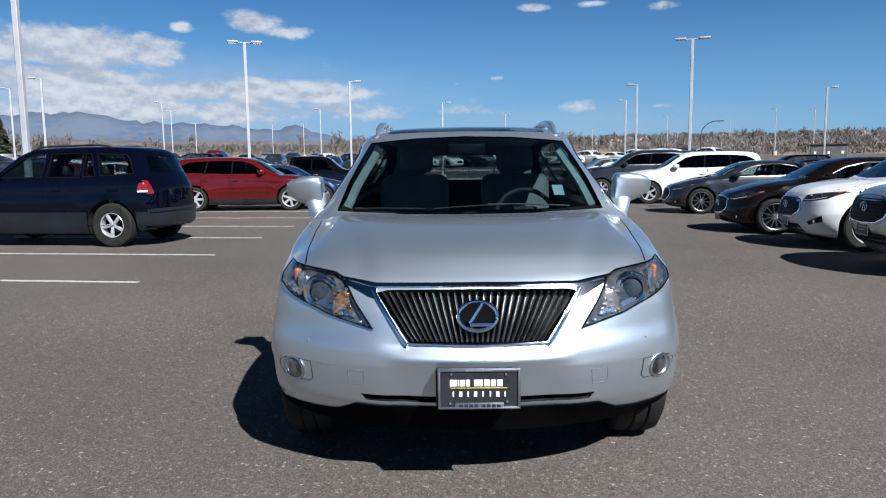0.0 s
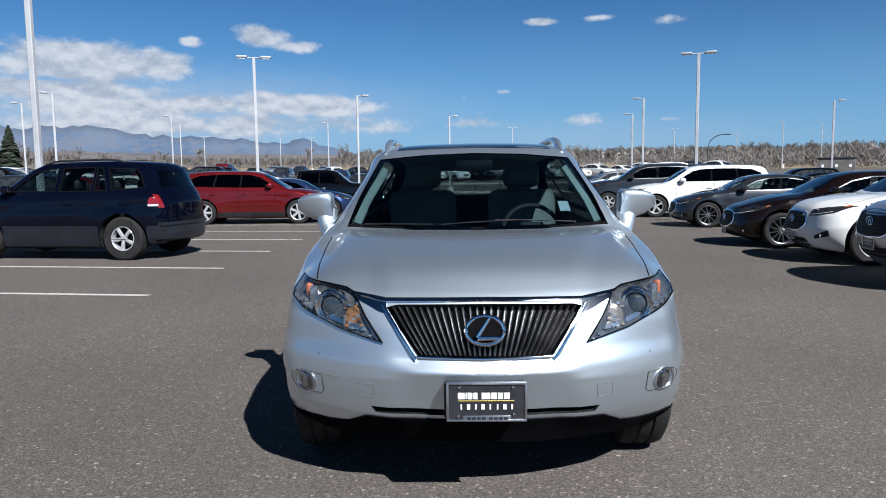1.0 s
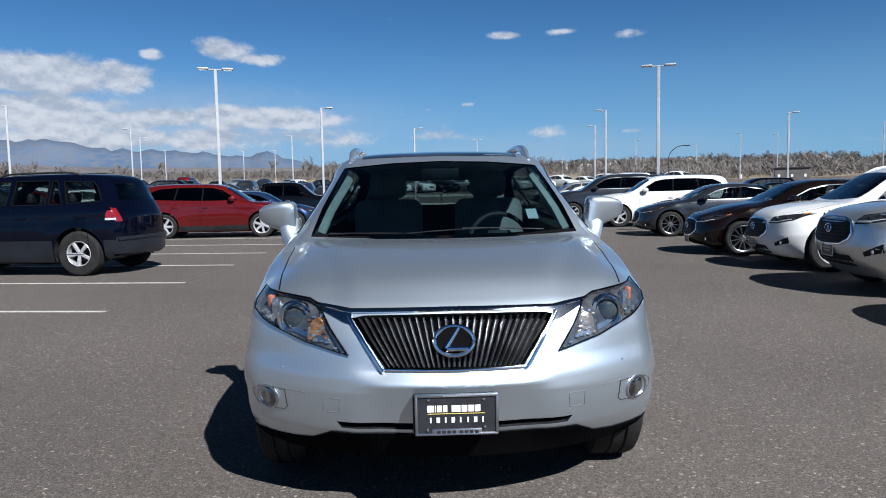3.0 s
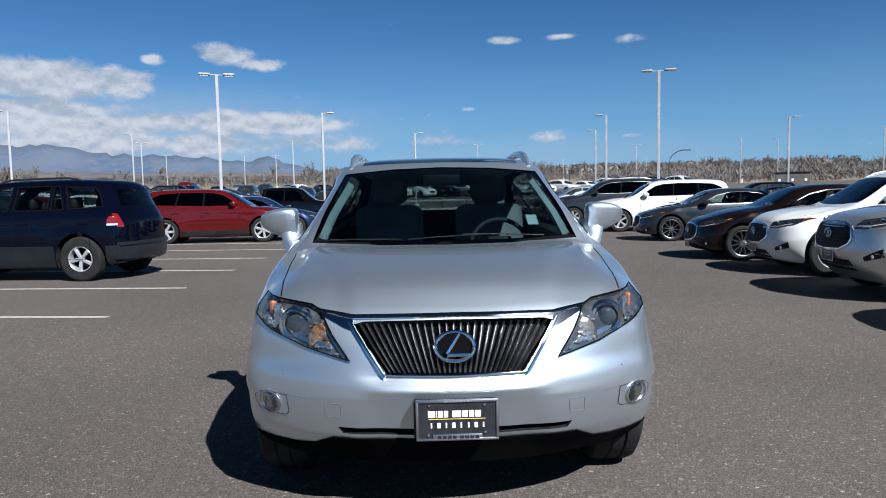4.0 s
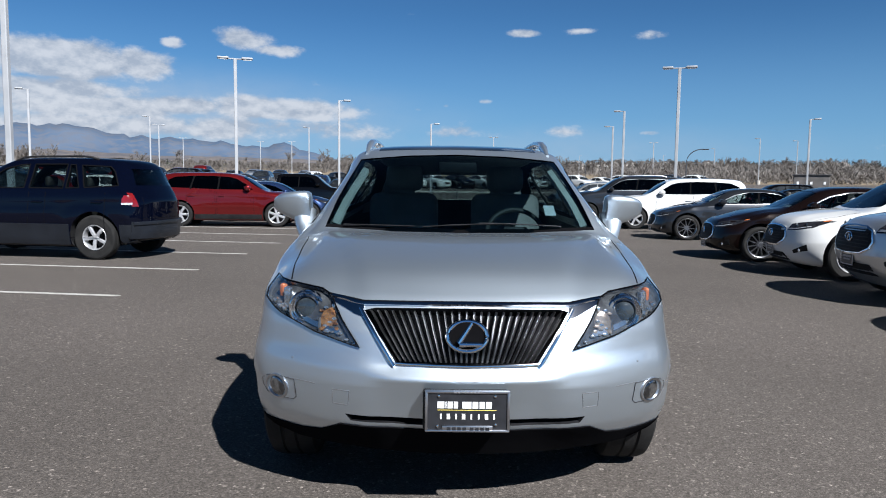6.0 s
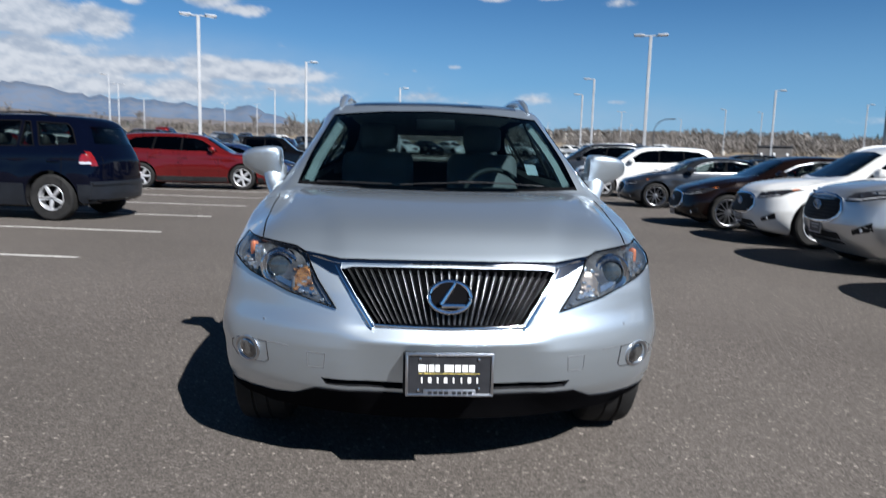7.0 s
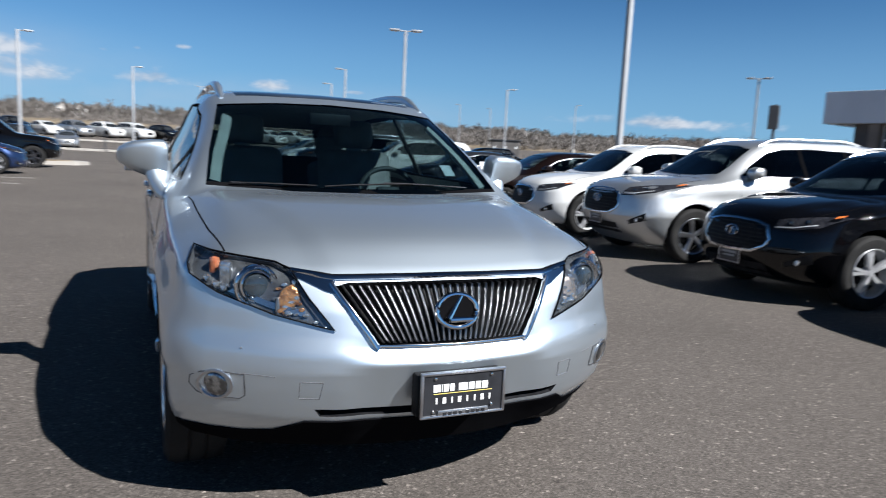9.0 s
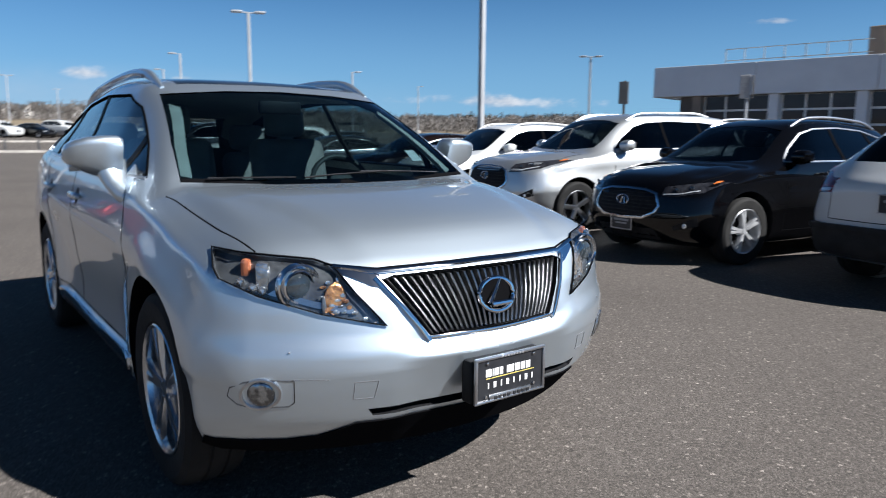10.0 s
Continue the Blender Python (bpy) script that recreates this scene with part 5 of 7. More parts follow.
# ---------- the silver SUV ----------
HERO = [(0, 0.27, 0.79, 0.56, 0.835, 0.83, 0.8, 0.922, 0.7, 0.885), (0.04, 0.255, 0.86, 0.56, 0.888, 0.87, 0.85, 0.945, 0.742, 0.932), (0.12, 0.25, 0.888, 0.57, 0.912, 0.9, 0.875, 0.968, 0.752, 0.99),
        (0.22, 0.248, 0.89, 0.58, 0.917, 0.92, 0.88, 0.986, 0.757, 1.022), (0.4, 0.245, 0.883, 0.66, 0.922, 0.945, 0.885, 1.006, 0.762, 1.049), (0.7, 0.24, 0.888, 0.74, 0.928, 0.985, 0.888, 1.036, 0.765, 1.073),
        (1, 0.22, 0.888, 0.84, 0.928, 1.02, 0.89, 1.068, 0.77, 1.09), (1.1, 0.22, 0.888, 0.86, 0.927, 1.035, 0.89, 1.081, 0.77, 1.096), (1.16, 0.22, 0.888, 0.86, 0.927, 1.042, 0.89, 1.092, 0.757, 1.107),
        (1.18, 0.22, 0.888, 0.86, 0.927, 1.044, 0.89, 1.104, 0.756, 1.124), (1.22, 0.22, 0.888, 0.86, 0.927, 1.05, 0.89, 1.132, 0.752, 1.165), (1.9, 0.22, 0.888, 0.88, 0.925, 1.085, 0.885, 1.508, 0.63, 1.566),
        (2.05, 0.22, 0.888, 0.88, 0.925, 1.09, 0.882, 1.562, 0.625, 1.607), (2.6, 0.22, 0.888, 0.88, 0.925, 1.1, 0.88, 1.597, 0.615, 1.642), (3.4, 0.22, 0.888, 0.88, 0.925, 1.13, 0.87, 1.572, 0.575, 1.62),
        (3.9, 0.23, 0.878, 0.86, 0.92, 1.15, 0.86, 1.51, 0.555, 1.568), (4.2, 0.25, 0.87, 0.82, 0.912, 1.15, 0.85, 1.43, 0.54, 1.52), (4.5, 0.29, 0.84, 0.75, 0.9, 1.12, 0.84, 1.21, 0.6, 1.27),
        (4.66, 0.33, 0.8, 0.7, 0.87, 1.02, 0.8, 1.08, 0.62, 1.11), (4.74, 0.36, 0.76, 0.7, 0.83, 0.95, 0.75, 1, 0.58, 1.03), (4.77, 0.4, 0.66, 0.7, 0.74, 0.92, 0.68, 0.96, 0.5, 0.98)]


def hero_nose(x, z):
    """How far the nose falls back: a shelf under the grille, undercut below, and rounder cheeks."""
    mid = np.interp(z, [.2, .28, .34, .40, .42, .46, .52, .58, .612, .622, .664, .70], [.24, .175, .135, .088, .074, .057, .036, .014, .002, .004, .036, .040])
    cheek = np.interp(z, [.2, .28, .34, .385, .41, .46, .52, .58, .64, .70], [.25, .180, .125, .078, .056, .036, .018, .006, .010, .034])
    k = smooth(.27, .42, x)
    top = np.interp(z, [.70, .78, .86, .92, 1.0, 1.1], [0, .024, .066, .112, .16, .2])
    return .03 + .235 * (x / .765) ** 2.3 + mid * (1 - k) + cheek * k + top * (1 - .5 * smooth(.35, .75, x))


def hero_car():
    car = thing("suv", "clean metallic silver SUV with chrome-framed slatted grille, standing on asphalt", "car")
    body = shell(HERO, hero_nose, tail_bend, 130, 72, 30)
    for v in body.verts:
        x, y, z = abs(v.co.x), v.co.y, v.co.z
        if z > .86 and y < 1.3:
            # raised middle of the bonnet
            edge = .40 + .21 * smooth(.15, 1.2, y)
            v.co.z += .012 * (1 - smooth(edge, edge + .05, x)) * smooth(.12, .34, y) * (1 - smooth(.75, 1.14, y))
        if z > .95 and .40 < y < 1.19:
            # the bonnet levels out towards the windscreen's foot
            v.co.z += (.016 + .004 * smooth(0, .55, x)) * (1 - smooth(.68, .78, x)) * smooth(.40, .95, y) * (1 - smooth(1.13, 1.19, y))
        # swollen wheel arches
        for ya in (.95, 3.69):
            r = math.hypot(y - ya, (z - .37))
            if x > .8 and r < .62 and y > .45:
                v.co.x += math.copysign(.018 * (1 - smooth(.44, .62, r)), v.co.x)
        # waist crease along the doors
        if x > .8 and 1.3 < y < 4.3:
            v.co.x -= math.copysign(.022 * math.exp(-((z - .50) / .14) ** 2) * smooth(1.3, 1.7, y) * (1 - smooth(2.9, 3.2, y)), v.co.x)
    # underside faces, like the wheel wells, get their shade as near-black gap colour
    for f in body.faces:
        c = f.calc_center_median()
        if c.z < (.262 if c.y < .62 else .305):
            f.material_index = 1
    tree = BVHTree.FromBMesh(body)
    wr, axles = .37, (.95, 3.69)
    lamp = [(.415, .722), (.60, .768), (.76, .825), (.842, .872), (.845, .90), (.818, .952), (.735, .943), (.64, .932), (.585, .925), (.54, .905), (.49, .82)]
    grille = [(.272, .675), (.335, .765), (.405, .862), (.36, .872), (.2, .876), (0, .878), (-.2, .876), (-.36, .872), (-.405, .862), (-.335, .765), (-.272, .675), (0, .670)]
    slot = [(-.475, .452), (.475, .452), (.455, .424), (0, .42), (-.455, .424)]
    screen = [(.724, 1.128), (.688, 1.28), (.606, 1.515), (.3, 1.541), (0, 1.55), (-.3, 1.541), (-.606, 1.515), (-.688, 1.28), (-.724, 1.128), (-.35, 1.114), (0, 1.111), (.35, 1.114)]
    side = [(1.35, 1.14), (1.56, 1.275), (1.90, 1.45), (2.15, 1.518), (2.7, 1.536), (3.3, 1.508), (3.72, 1.42), (4.0, 1.29), (3.95, 1.21), (2.6, 1.15)]
    back = [(.56, 1.22), (.46, 1.46), (-.46, 1.46), (-.56, 1.22)]

    cab = cabin(HERO, 1.24, 4.28, .075, .45)
    for f in cab.faces:
        f.material_index = 3 if f.calc_center_median().z > 1.12 else 2
    cut = [cab]
    for y in axles:
        for s in (-1, 1):
            cut.append(prism(disc(y, wr + .015, wr + .05, 36), "x", *sorted((s * .58, s * 1.3)), index=1))
    cut += [prism(side, "x", -1.4, 1.4, 1), prism(screen, "y", .9, 2.1, 1), prism(back, "y", 3.95, 4.75, 1)]

    def hollow(poly, depth, index, res=.03):
        bm = decal(tree, poly, "front", .03, depth + .03, res)
        for f in bm.faces:
            f.material_index = index
        return bm
    cut += [hollow(lamp, .015, 4), hollow(mirrored(lamp), .015, 4), hollow(grille, .07, 5), hollow(slot, .10, 5)]
    for s in (-1, 1):
        cut.append(hollow(disc(s * .775, .522, .052, 22), .05, 4, .02))
    part("body", carve(body, cut, [M["silver"], M["gap"], M["trim"], M["pillar"], M["bezel"], M["dark"]], 28), None, car)
    body.free()

    # glass
    part("windscreen", decal(tree, screen, "front", -.004, .005, .05), M["windscreen"], car)
    part("cowl", decal(tree, strip([(-.717, 1.136), (-.35, 1.122), (0, 1.119), (.35, 1.122), (.717, 1.136)], .014), "front", .001, .006, .02), M["gap"], car, "black strip at the foot of the windscreen")
    part("rear_window", decal(tree, back, "back", -.004, .005, .06), M["side_glass"], car)
    pil = [(1.68, 1.63), (2.60, 2.66), (3.52, 3.44)]
    for s in ("left", "right"):
        for i, pane in enumerate(panes_of(side, pil)):
            part("side_window", decal(tree, pane, s, -.004, .005, .06), M["side_glass"], car)
        for yb, yt in pil:
            hi = float(np.interp(yt, [p[0] for p in side[:8]], [p[1] for p in side[:8]]))
            part("pillar", band(tree, [(yb, 1.14), (yt, hi)], .05, s, 0, .012, .05), M["plastic"], car)
        part("window_trim", band(tree, side[:8], .012, s, .003, .006, .05), M["gap"], car)
        part("window_trim", band(tree, [side[0], side[9], side[8], side[7]], .015, s, .005, .008, .06), M["satin"], car)
        # panel gaps
        for line in ([(1.36, .40), (1.34, .72), (1.40, 1.0), (1.46, 1.12)], [(2.60, .40), (2.60, .75), (2.61, 1.13)], [(3.30, .42), (3.28, .62), (3.45, .95), (3.62, 1.16)], [(1.36, .40), (2.6, .395), (3.30, .42)], ):
            part("panel_gap", band(tree, line, .007, s, .0008, .003, .05), M["gap"], car)
        # fold in the bumper's corner and the bonnet's side line
        sg = 1 if s == "right" else -1
        part("panel_gap", band(tree, [(sg * .735, .40), (sg * .765, .62), (sg * .785, .9), (sg * .79, 1.06), (sg * .80, 1.14)], .006, "top", .0008, .003, .05), M["gap"], car)
        part("sill_moulding", band(tree, [(1.42, .345), (2.3, .335), (3.2, .35)], .05, s, .016, .02, .08), M["chrome"], car, "chrome sill moulding")
        part("sill", decal(tree, [(1.42, .235), (3.22, .235), (3.25, .33), (1.40, .33)], s, .006, .012, .09), M["plastic"], car)
        for yh in (2.44, 3.36):
            p, n = project(tree, s, yh, 1.0)
            d = part("door_handle", boxes(((.032, .21, .032), (p.x + sg * .022, p.y, p.z), .013, 3)), M["silver"], car)
            # flat dark disc paints the shade of a hollow behind the handle
            part("handle_shade", decal(tree, disc(yh + .02, .995, .045, 16), s, .001, .003, .04), M["dark"], d)
        part("side_crease", band(tree, [(1.5, .865), (2.6, .90), (3.4, .94)], .012, s, .0005, .003, .08), M["silver"], car)

    # front lamps
    for sgn in (-1, 1):
        poly = lamp if sgn > 0 else mirrored(lamp)
        hl = part("headlight", decal(tree, poly, "front", .009, .004, .03), M["lens"], car, "clear curved headlight cover")
        def at(x, z, off):
            return project(tree, "front", sgn * x, z, off)[0]
        part("lamp_edge", band(tree, poly + [poly[0], poly[1]], .0042, "front", .010, .006, .03), M["gap"], hl)
        def dome(x, z, w, h, off, name, mat, label="", depth=.45):
            p, n = project(tree, "front", sgn * x, z, off)
            n = (n + Vector((0, -1.2, 0))).normalized()
            bm = bmesh.new()
            bmesh.ops.create_uvsphere(bm, u_segments=20, v_segments=12, radius=1.0)
            bmesh.ops.transform(bm, matrix=Matrix.Translation(p) @ n.to_track_quat("Z", "Y").to_matrix().to_4x4() @ Matrix.Diagonal((w, h, min(w, h) * depth, 1)), verts=bm.verts)
            return part(name, bm, mat, hl, label)
        c = at(.652, .855, -.010)
        bm = bmesh.new()
        lathe(bm, [(.074, .012), (.072, -.008), (.067, -.012), (.062, -.004), (.056, .008), (.053, -.008), (.048, -.012), (.044, -.002), (.042, .012)], 32, "y")
        bmesh.ops.translate(bm, vec=c, verts=bm.verts)
        part("projector_ring", bm, M["chrome"], hl, "chrome projector ring")
        bm = bmesh.new()
        bmesh.ops.create_uvsphere(bm, u_segments=24, v_segments=14, radius=.044)
        bmesh.ops.transform(bm, matrix=Matrix.Translation(c + Vector((0, .004, 0))) @ Matrix.Diagonal((1, .5, 1, 1)), verts=bm.verts)
        part("projector_lens", bm, M["projector"], hl)
        # inner bowl with facets round it; its amber colour is a painted reflection
        warm = M["amber_glint" if sgn < 0 else "pale_amber"]
        dome(.552, .812, .038, .052, -.012, "reflector_bowl", warm, "reflector bowl coloured with an amber reflection", .12)
        frng = random.Random(9)
        for row in range(6):
            for col in range(4):
                x, z = .512 + .024 * col + .006 * row, .768 + .0185 * row + .004 * col
                if math.hypot((x - .552) / .046, (z - .815) / .06) < 1.05:
                    dome(x, z, .010 + frng.uniform(-.002, .001), .006 + frng.uniform(-.002, .001), -.0085, "facet", frng.choice((warm, M["reflector"], M["reflector"], M["bezel"])), "", .10)
        dome(.59, .792, .009, .034, -.008, "facet", M["bezel"])
        for x, z, w, h in ((.505, .768, .012, .006), (.475, .748, .009, .005), (.56, .772, .013, .006), (.445, .735, .006, .004), (.535, .872, .007, .010)):
            dome(x, z, w, h, -.007, "facet", M["reflector"], "", .3)
        # outer turn signal
        bm = bmesh.new()
        box(bm, (.032, .03, .062), (0, 0, 0), .012, 2, Matrix.Rotation(radians(sgn * 48), 4, "Z"))
        bmesh.ops.translate(bm, vec=at(.778, .912, -.014), verts=bm.verts)
        part("turn_signal", bm, M["side_amber"], hl, "amber side signal")
        bm = bmesh.new()
        box(bm, (.045, .03, .1), (0, 0, 0), .014, 2, Matrix.Rotation(radians(sgn * 40), 4, "Z"))
        bmesh.ops.translate(bm, vec=at(.745, .885, -.016), verts=bm.verts)
        part("facet", bm, M["reflector"], hl)
        bm = bmesh.new()
        for x, z in ((.80, .868), (.775, .852), (.75, .842)):
            bmesh.ops.create_icosphere(bm, subdivisions=1, radius=.016, matrix=Matrix.Translation(at(x, z, -.006)))
        part("facet", bm, M["reflector"], hl)
        part("lamp_shelf", decal(tree, [(sgn * a, b) for a, b in ((.50, .762), (.62, .79), (.74, .832), (.72, .845), (.62, .81), (.51, .785))], "front", -.010, .012, .03), M["satin"], hl)

        # fog light
        fog = [(.692, .566), (.775, .571), (.82, .562), (.85, .54), (.852, .51), (.83, .484), (.785, .474), (.70, .478), (.686, .492)]
        fl = part("fog_light", decal(tree, [(sgn * a, b) for a, b in fog], "front", .0015, .004, .03), M["silver"], car)
        # thin dark outline paints the shaded edge of the fog light's pocket
        bm = band(tree, [(sgn * a, b) for a, b in fog] + [(sgn * fog[0][0], fog[0][1])], .0035, "front", .0018, .004, .02)
        part("fog_edge_shade", bm, M["smoked"], fl)
        cx = sgn * .775
        part("fog_ring", band(tree, [(a, b) for a, b in disc(cx, .522, .05, 24)] + [disc(cx, .522, .05, 24)[0]], .008, "front", .006, .012, .02), M["satin"], fl)
        p, n = project(tree, "front", cx, .522, -.004)
        bm = bmesh.new()
        bmesh.ops.create_uvsphere(bm, u_segments=20, v_segments=12, radius=.046)
        bmesh.ops.transform(bm, matrix=Matrix.Translation(p) @ n.to_track_quat("Z", "Y").to_matrix().to_4x4() @ Matrix.Diagonal((1, 1, .35, 1)), verts=bm.verts)
        part("fog_lens", bm, M["fog"], fl)
        # painted dark line for the shade of a crease the body lacks
        part("brow_shade", band(tree, [(sgn * .60, .566), (sgn * .65, .569), (sgn * .70, .570)], .0025, "front", .0004, .003, .03), M["gap_and_shade"], car)
        # towing eye cover
        tc = [(sgn * .455, .553), (sgn * .525, .553), (sgn * .525, .493), (sgn * .462, .493)]
        part("tow_cover", band(tree, tc + [tc[0]], .003, "front", .0003, .003, .03), M["gap_and_shade"], car)
        # sensor dot
        p, n = project(tree, "front", sgn * .70, .655, .002)
        part("sensor", boxes(((.007, .004, .005), p, .001, 1)), M["satin"], car)

    # grille
    gr = part("grille", decal(tree, [(a * .985, .676 + (b - .676) * .985) for a, b in grille], "front", -.05, .008, .05), M["dark"], car)
    nbar = 27
    for i in range(nbar):
        s = -1 + 2 * (i + .5) / nbar
        bm = bmesh.new()
        prev = None
        for f in np.linspace(0.0, 1.0, 6):
            hw = .268 + (.395 - .268) * f
            x, z = s * hw, .680 + (.866 - .680) * f
            p, n = project(tree, "front", x, z, -.008 - .006 * (1 - f))
            w = .0042
            ring = [bm.verts.new(p + Vector(q)) for q in ((-w, .0, 0), (0, -.006, 0), (w, .0, 0), (w * .7, .035, 0), (-w * .7, .035, 0))]
            if prev:
                for k in range(5):
                    bm.faces.new((prev[k], prev[(k + 1) % 5], ring[(k + 1) % 5], ring[k]))
            else:
                bm.faces.new(ring)
            prev = ring
        bm.faces.new(prev)
        bmesh.ops.recalc_face_normals(bm, faces=bm.faces)
        part("grille_bar", bm, M["bar"], gr)
    for sgn in (-1, 1):
        part("grille_frame", band(tree, [(sgn * .418, .868), (sgn * .345, .762), (sgn * .285, .672), (sgn * .276, .660)], .013, "front", .012, .02, .03), M["chrome"], gr, "chrome grille frame")
        wing = [(sgn * .405, .876), (sgn * .55, .905), (sgn * .525, .885), (sgn * .475, .862), (sgn * .44, .845), (sgn * .405, .835)]
        part("chrome_wing", decal(tree, wing, "front", .004, .006, .03), M["chrome"], gr, "chrome wing beside the grille")
    part("grille_frame", band(tree, [(-.282, .672), (0, .667), (.282, .672)], .010, "front", .008, .02, .03), M["chrome"], gr, "chrome grille frame")
    part("grille_frame", band(tree, [(-.54, .905), (-.41, .884), (-.2, .8875), (0, .889), (.2, .8875), (.41, .884), (.54, .905)], .014, "front", .010, .016, .03), M["chrome"], gr, "chrome strip under the bonnet")
    part("bonnet_gap", band(tree, [(-.56, .914), (-.41, .8945), (-.2, .897), (0, .8985), (.2, .897), (.41, .8945), (.56, .914)], .008, "front", .002, .004, .03), M["gap"], car)
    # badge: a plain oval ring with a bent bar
    p, n = project(tree, "front", 0, .775, .02)
    bm = bmesh.new()
    tube(bm, [p + Vector((.076 * math.cos(t), .014 * math.sin(t) + .004, .055 * math.sin(t))) for t in np.linspace(0, 2 * math.pi, 40)[:-1]], .0088, 10, True)
    tube(bm, [p + Vector((.018, .014, .050)), p + Vector((-.034, -.004, -.026)), p + Vector((-.03, -.006, -.030)), p + Vector((.056, -.006, -.030))], [.008, .0115, .0115, .0095], 10)
    bd = part("badge", bm, M["chrome"], gr, "chrome oval badge")
    bm = bmesh.new()
    lathe(bm, [(.001, .008), (1.0, .008), (1.0, .014), (.001, .014)], 32, "y")
    bmesh.ops.transform(bm, matrix=Matrix.Translation(p) @ Matrix.Diagonal((.074, 1, .053, 1)), verts=bm.verts)
    part("badge_back", bm, M["gap"], bd)

    # bumper bottom; the lip's near-black colour includes the shade under the bumper
    lip = [(-.86, .257), (-.60, .244), (0, .236), (.60, .244), (.86, .257), (.885, .335), (.68, .335), (.59, .348), (.50, .402), (.44, .404), (0, .40), (-.44, .404), (-.50, .402), (-.59, .348), (-.68, .335), (-.885, .335)]
    part("front_lip", decal(tree, lip, "front", .005, .012, .025), M["gap"], car, "black plastic front lip, coloured near-black as in shade")
    part("underbody", boxes(((1.1, 3.4, .14), (0, 2.5, .27), .04, 1)), M["plastic"], car)

    # dealer plate
    z0 = .516
    bk = part("plate_bracket", boxes(((.322, .05, .150), (-.005, .036, z0 - .004), .010, 2)), M["plastic"], car)
    lp = part("licence_plate", boxes(((.305, .006, .15), (.0015, .001, z0), .002, 1)), M["plate_black"], car, "black dealer plate in a silver metal surround")
    bm = boxes(((.318, .014, .012), (.0015, -.002, z0 + .074), .004, 2), ((.318, .014, .010), (.0015, -.002, z0 - .075), .004, 2), ((.011, .014, .15), (-.152, -.002, z0), .004, 2), ((.011, .014, .15), (.155, -.002, z0), .004, 2),
               ((.19, .012, .022), (.0015, -.0015, z0 - .066), .003, 2))
    part("plate_surround", bm, M["satin"], lp, "silver metal plate surround")

    def bars(items, mat, label):
        part("print", boxes(*[((w, .002, h), (x, y, z), .0006, 1) for x, y, z, w, h in items]), mat, lp, label, 0)
    x = -.113
    row = []
    for w in (.030, .008, .023, .020, -.012, .038, .026, .024, .026):
        if w > 0:
            row.append((x + w / 2, -.0032, z0 + .023, w - .004, .026))
            x += w
        else:
            x -= w
    for item in row:
        bars([item], M["print_white"], "")
    for k in range(8):
        bars([(-.098 + .0285 * k, -.0032, z0 - .021, .013 if k not in (0, 2, 4, 5, 7) else .006, .021)], M["print_white"], "")
    bars([(.0, -.0032, z0 + .0035, .22, .0025)], M["print_yellow"], "thin gold rule")
    for k in range(8):
        bars([(-.068 + .0195 * k + (.008 if k > 3 else 0), -.0085, z0 - .066, .014, .012)], M["plate_black"], "")
    for k in range(8):
        bars([(-.045 + .0135 * k, -.0100, z0 + .074, .008, .006)], M["print_grey"], "")
    for sx_, sz_ in ((-.105, .058), (.105, .058), (.108, -.05), (-.11, -.058)):
        bm = bmesh.new()
        lathe(bm, [(.001, -.006), (.005, -.005), (.006, .0)], 10, "y")
        bmesh.ops.translate(bm, vec=(sx_, -.003, z0 + sz_), verts=bm.verts)
        part("screw", bm, M["chrome"], lp)

    # door mirrors
    for sgn in (-1, 1):
        bm = bmesh.new()
        rings = []
        # (share of the way out, half depth, top, bottom)
        for f, hy, zt, zb in ((0, .05, 1.285, 1.15), (.02, .075, 1.305, 1.128), (.10, .088, 1.315, 1.117), (.35, .094, 1.315, 1.132), (.62, .09, 1.307, 1.156), (.82, .078, 1.293, 1.18), (.94, .055, 1.275, 1.198), (.985, .034, 1.258, 1.21), (1, .012, 1.243, 1.222)):
            cx, cy = sgn * (.862 + .225 * f), 1.60 + .035 * f
            cz, hz = (zt + zb) / 2, (zt - zb) / 2
            ring = []
            for t in (2 * math.pi * k / 24 for k in range(24)):
                c, q = math.cos(t), math.sin(t)
                c, q = math.copysign(abs(c) ** .5, c), math.copysign(abs(q) ** .42, q)
                ring.append(bm.verts.new((cx, cy - .03 + .4 * hz * (1 - q) + hy * c * (.6 if c > 0 else 1.15), cz + hz * q)))
            rings.append(ring)
        for a, b in zip(rings, rings[1:]):
            for k in range(24):
                bm.faces.new((a[k], a[(k + 1) % 24], b[(k + 1) % 24], b[k]))
        bm.faces.new(rings[0])
        bm.faces.new(rings[-1])
        bmesh.ops.recalc_face_normals(bm, faces=bm.faces)
        mr = part("mirror", bm, M["silver"], car, smooth=50)
        bm = bmesh.new()
        tube(bm, [(sgn * .845, 1.47, 1.05), (sgn * .872, 1.50, 1.07), (sgn * .892, 1.535, 1.105), (sgn * .902, 1.57, 1.15), (sgn * .908, 1.59, 1.2)], [.06, .056, .054, .062, .07], 14, flat=.75)
        part("mirror_stalk", bm, M["silver"], mr, smooth=50)
        part("mirror_glass", boxes(((.17, .006, .125), (sgn * .968, 1.705, 1.218), .002, 1, Matrix.Rotation(radians(-20), 4, "X"))), M["chrome"], mr)
        part("mirror_sail", decal(tree, [(1.38, 1.08), (1.56, 1.10), (1.56, 1.19), (1.46, 1.15)], "right" if sgn > 0 else "left", .004, .008, .04), M["silver"], car)

    # roof rails
    for sgn in (-1, 1):
        bm = bmesh.new()
        pts, rad = [], []
        for f in map(float, np.linspace(0, 1, 26)):
            yy = 1.95 + f * 2.02
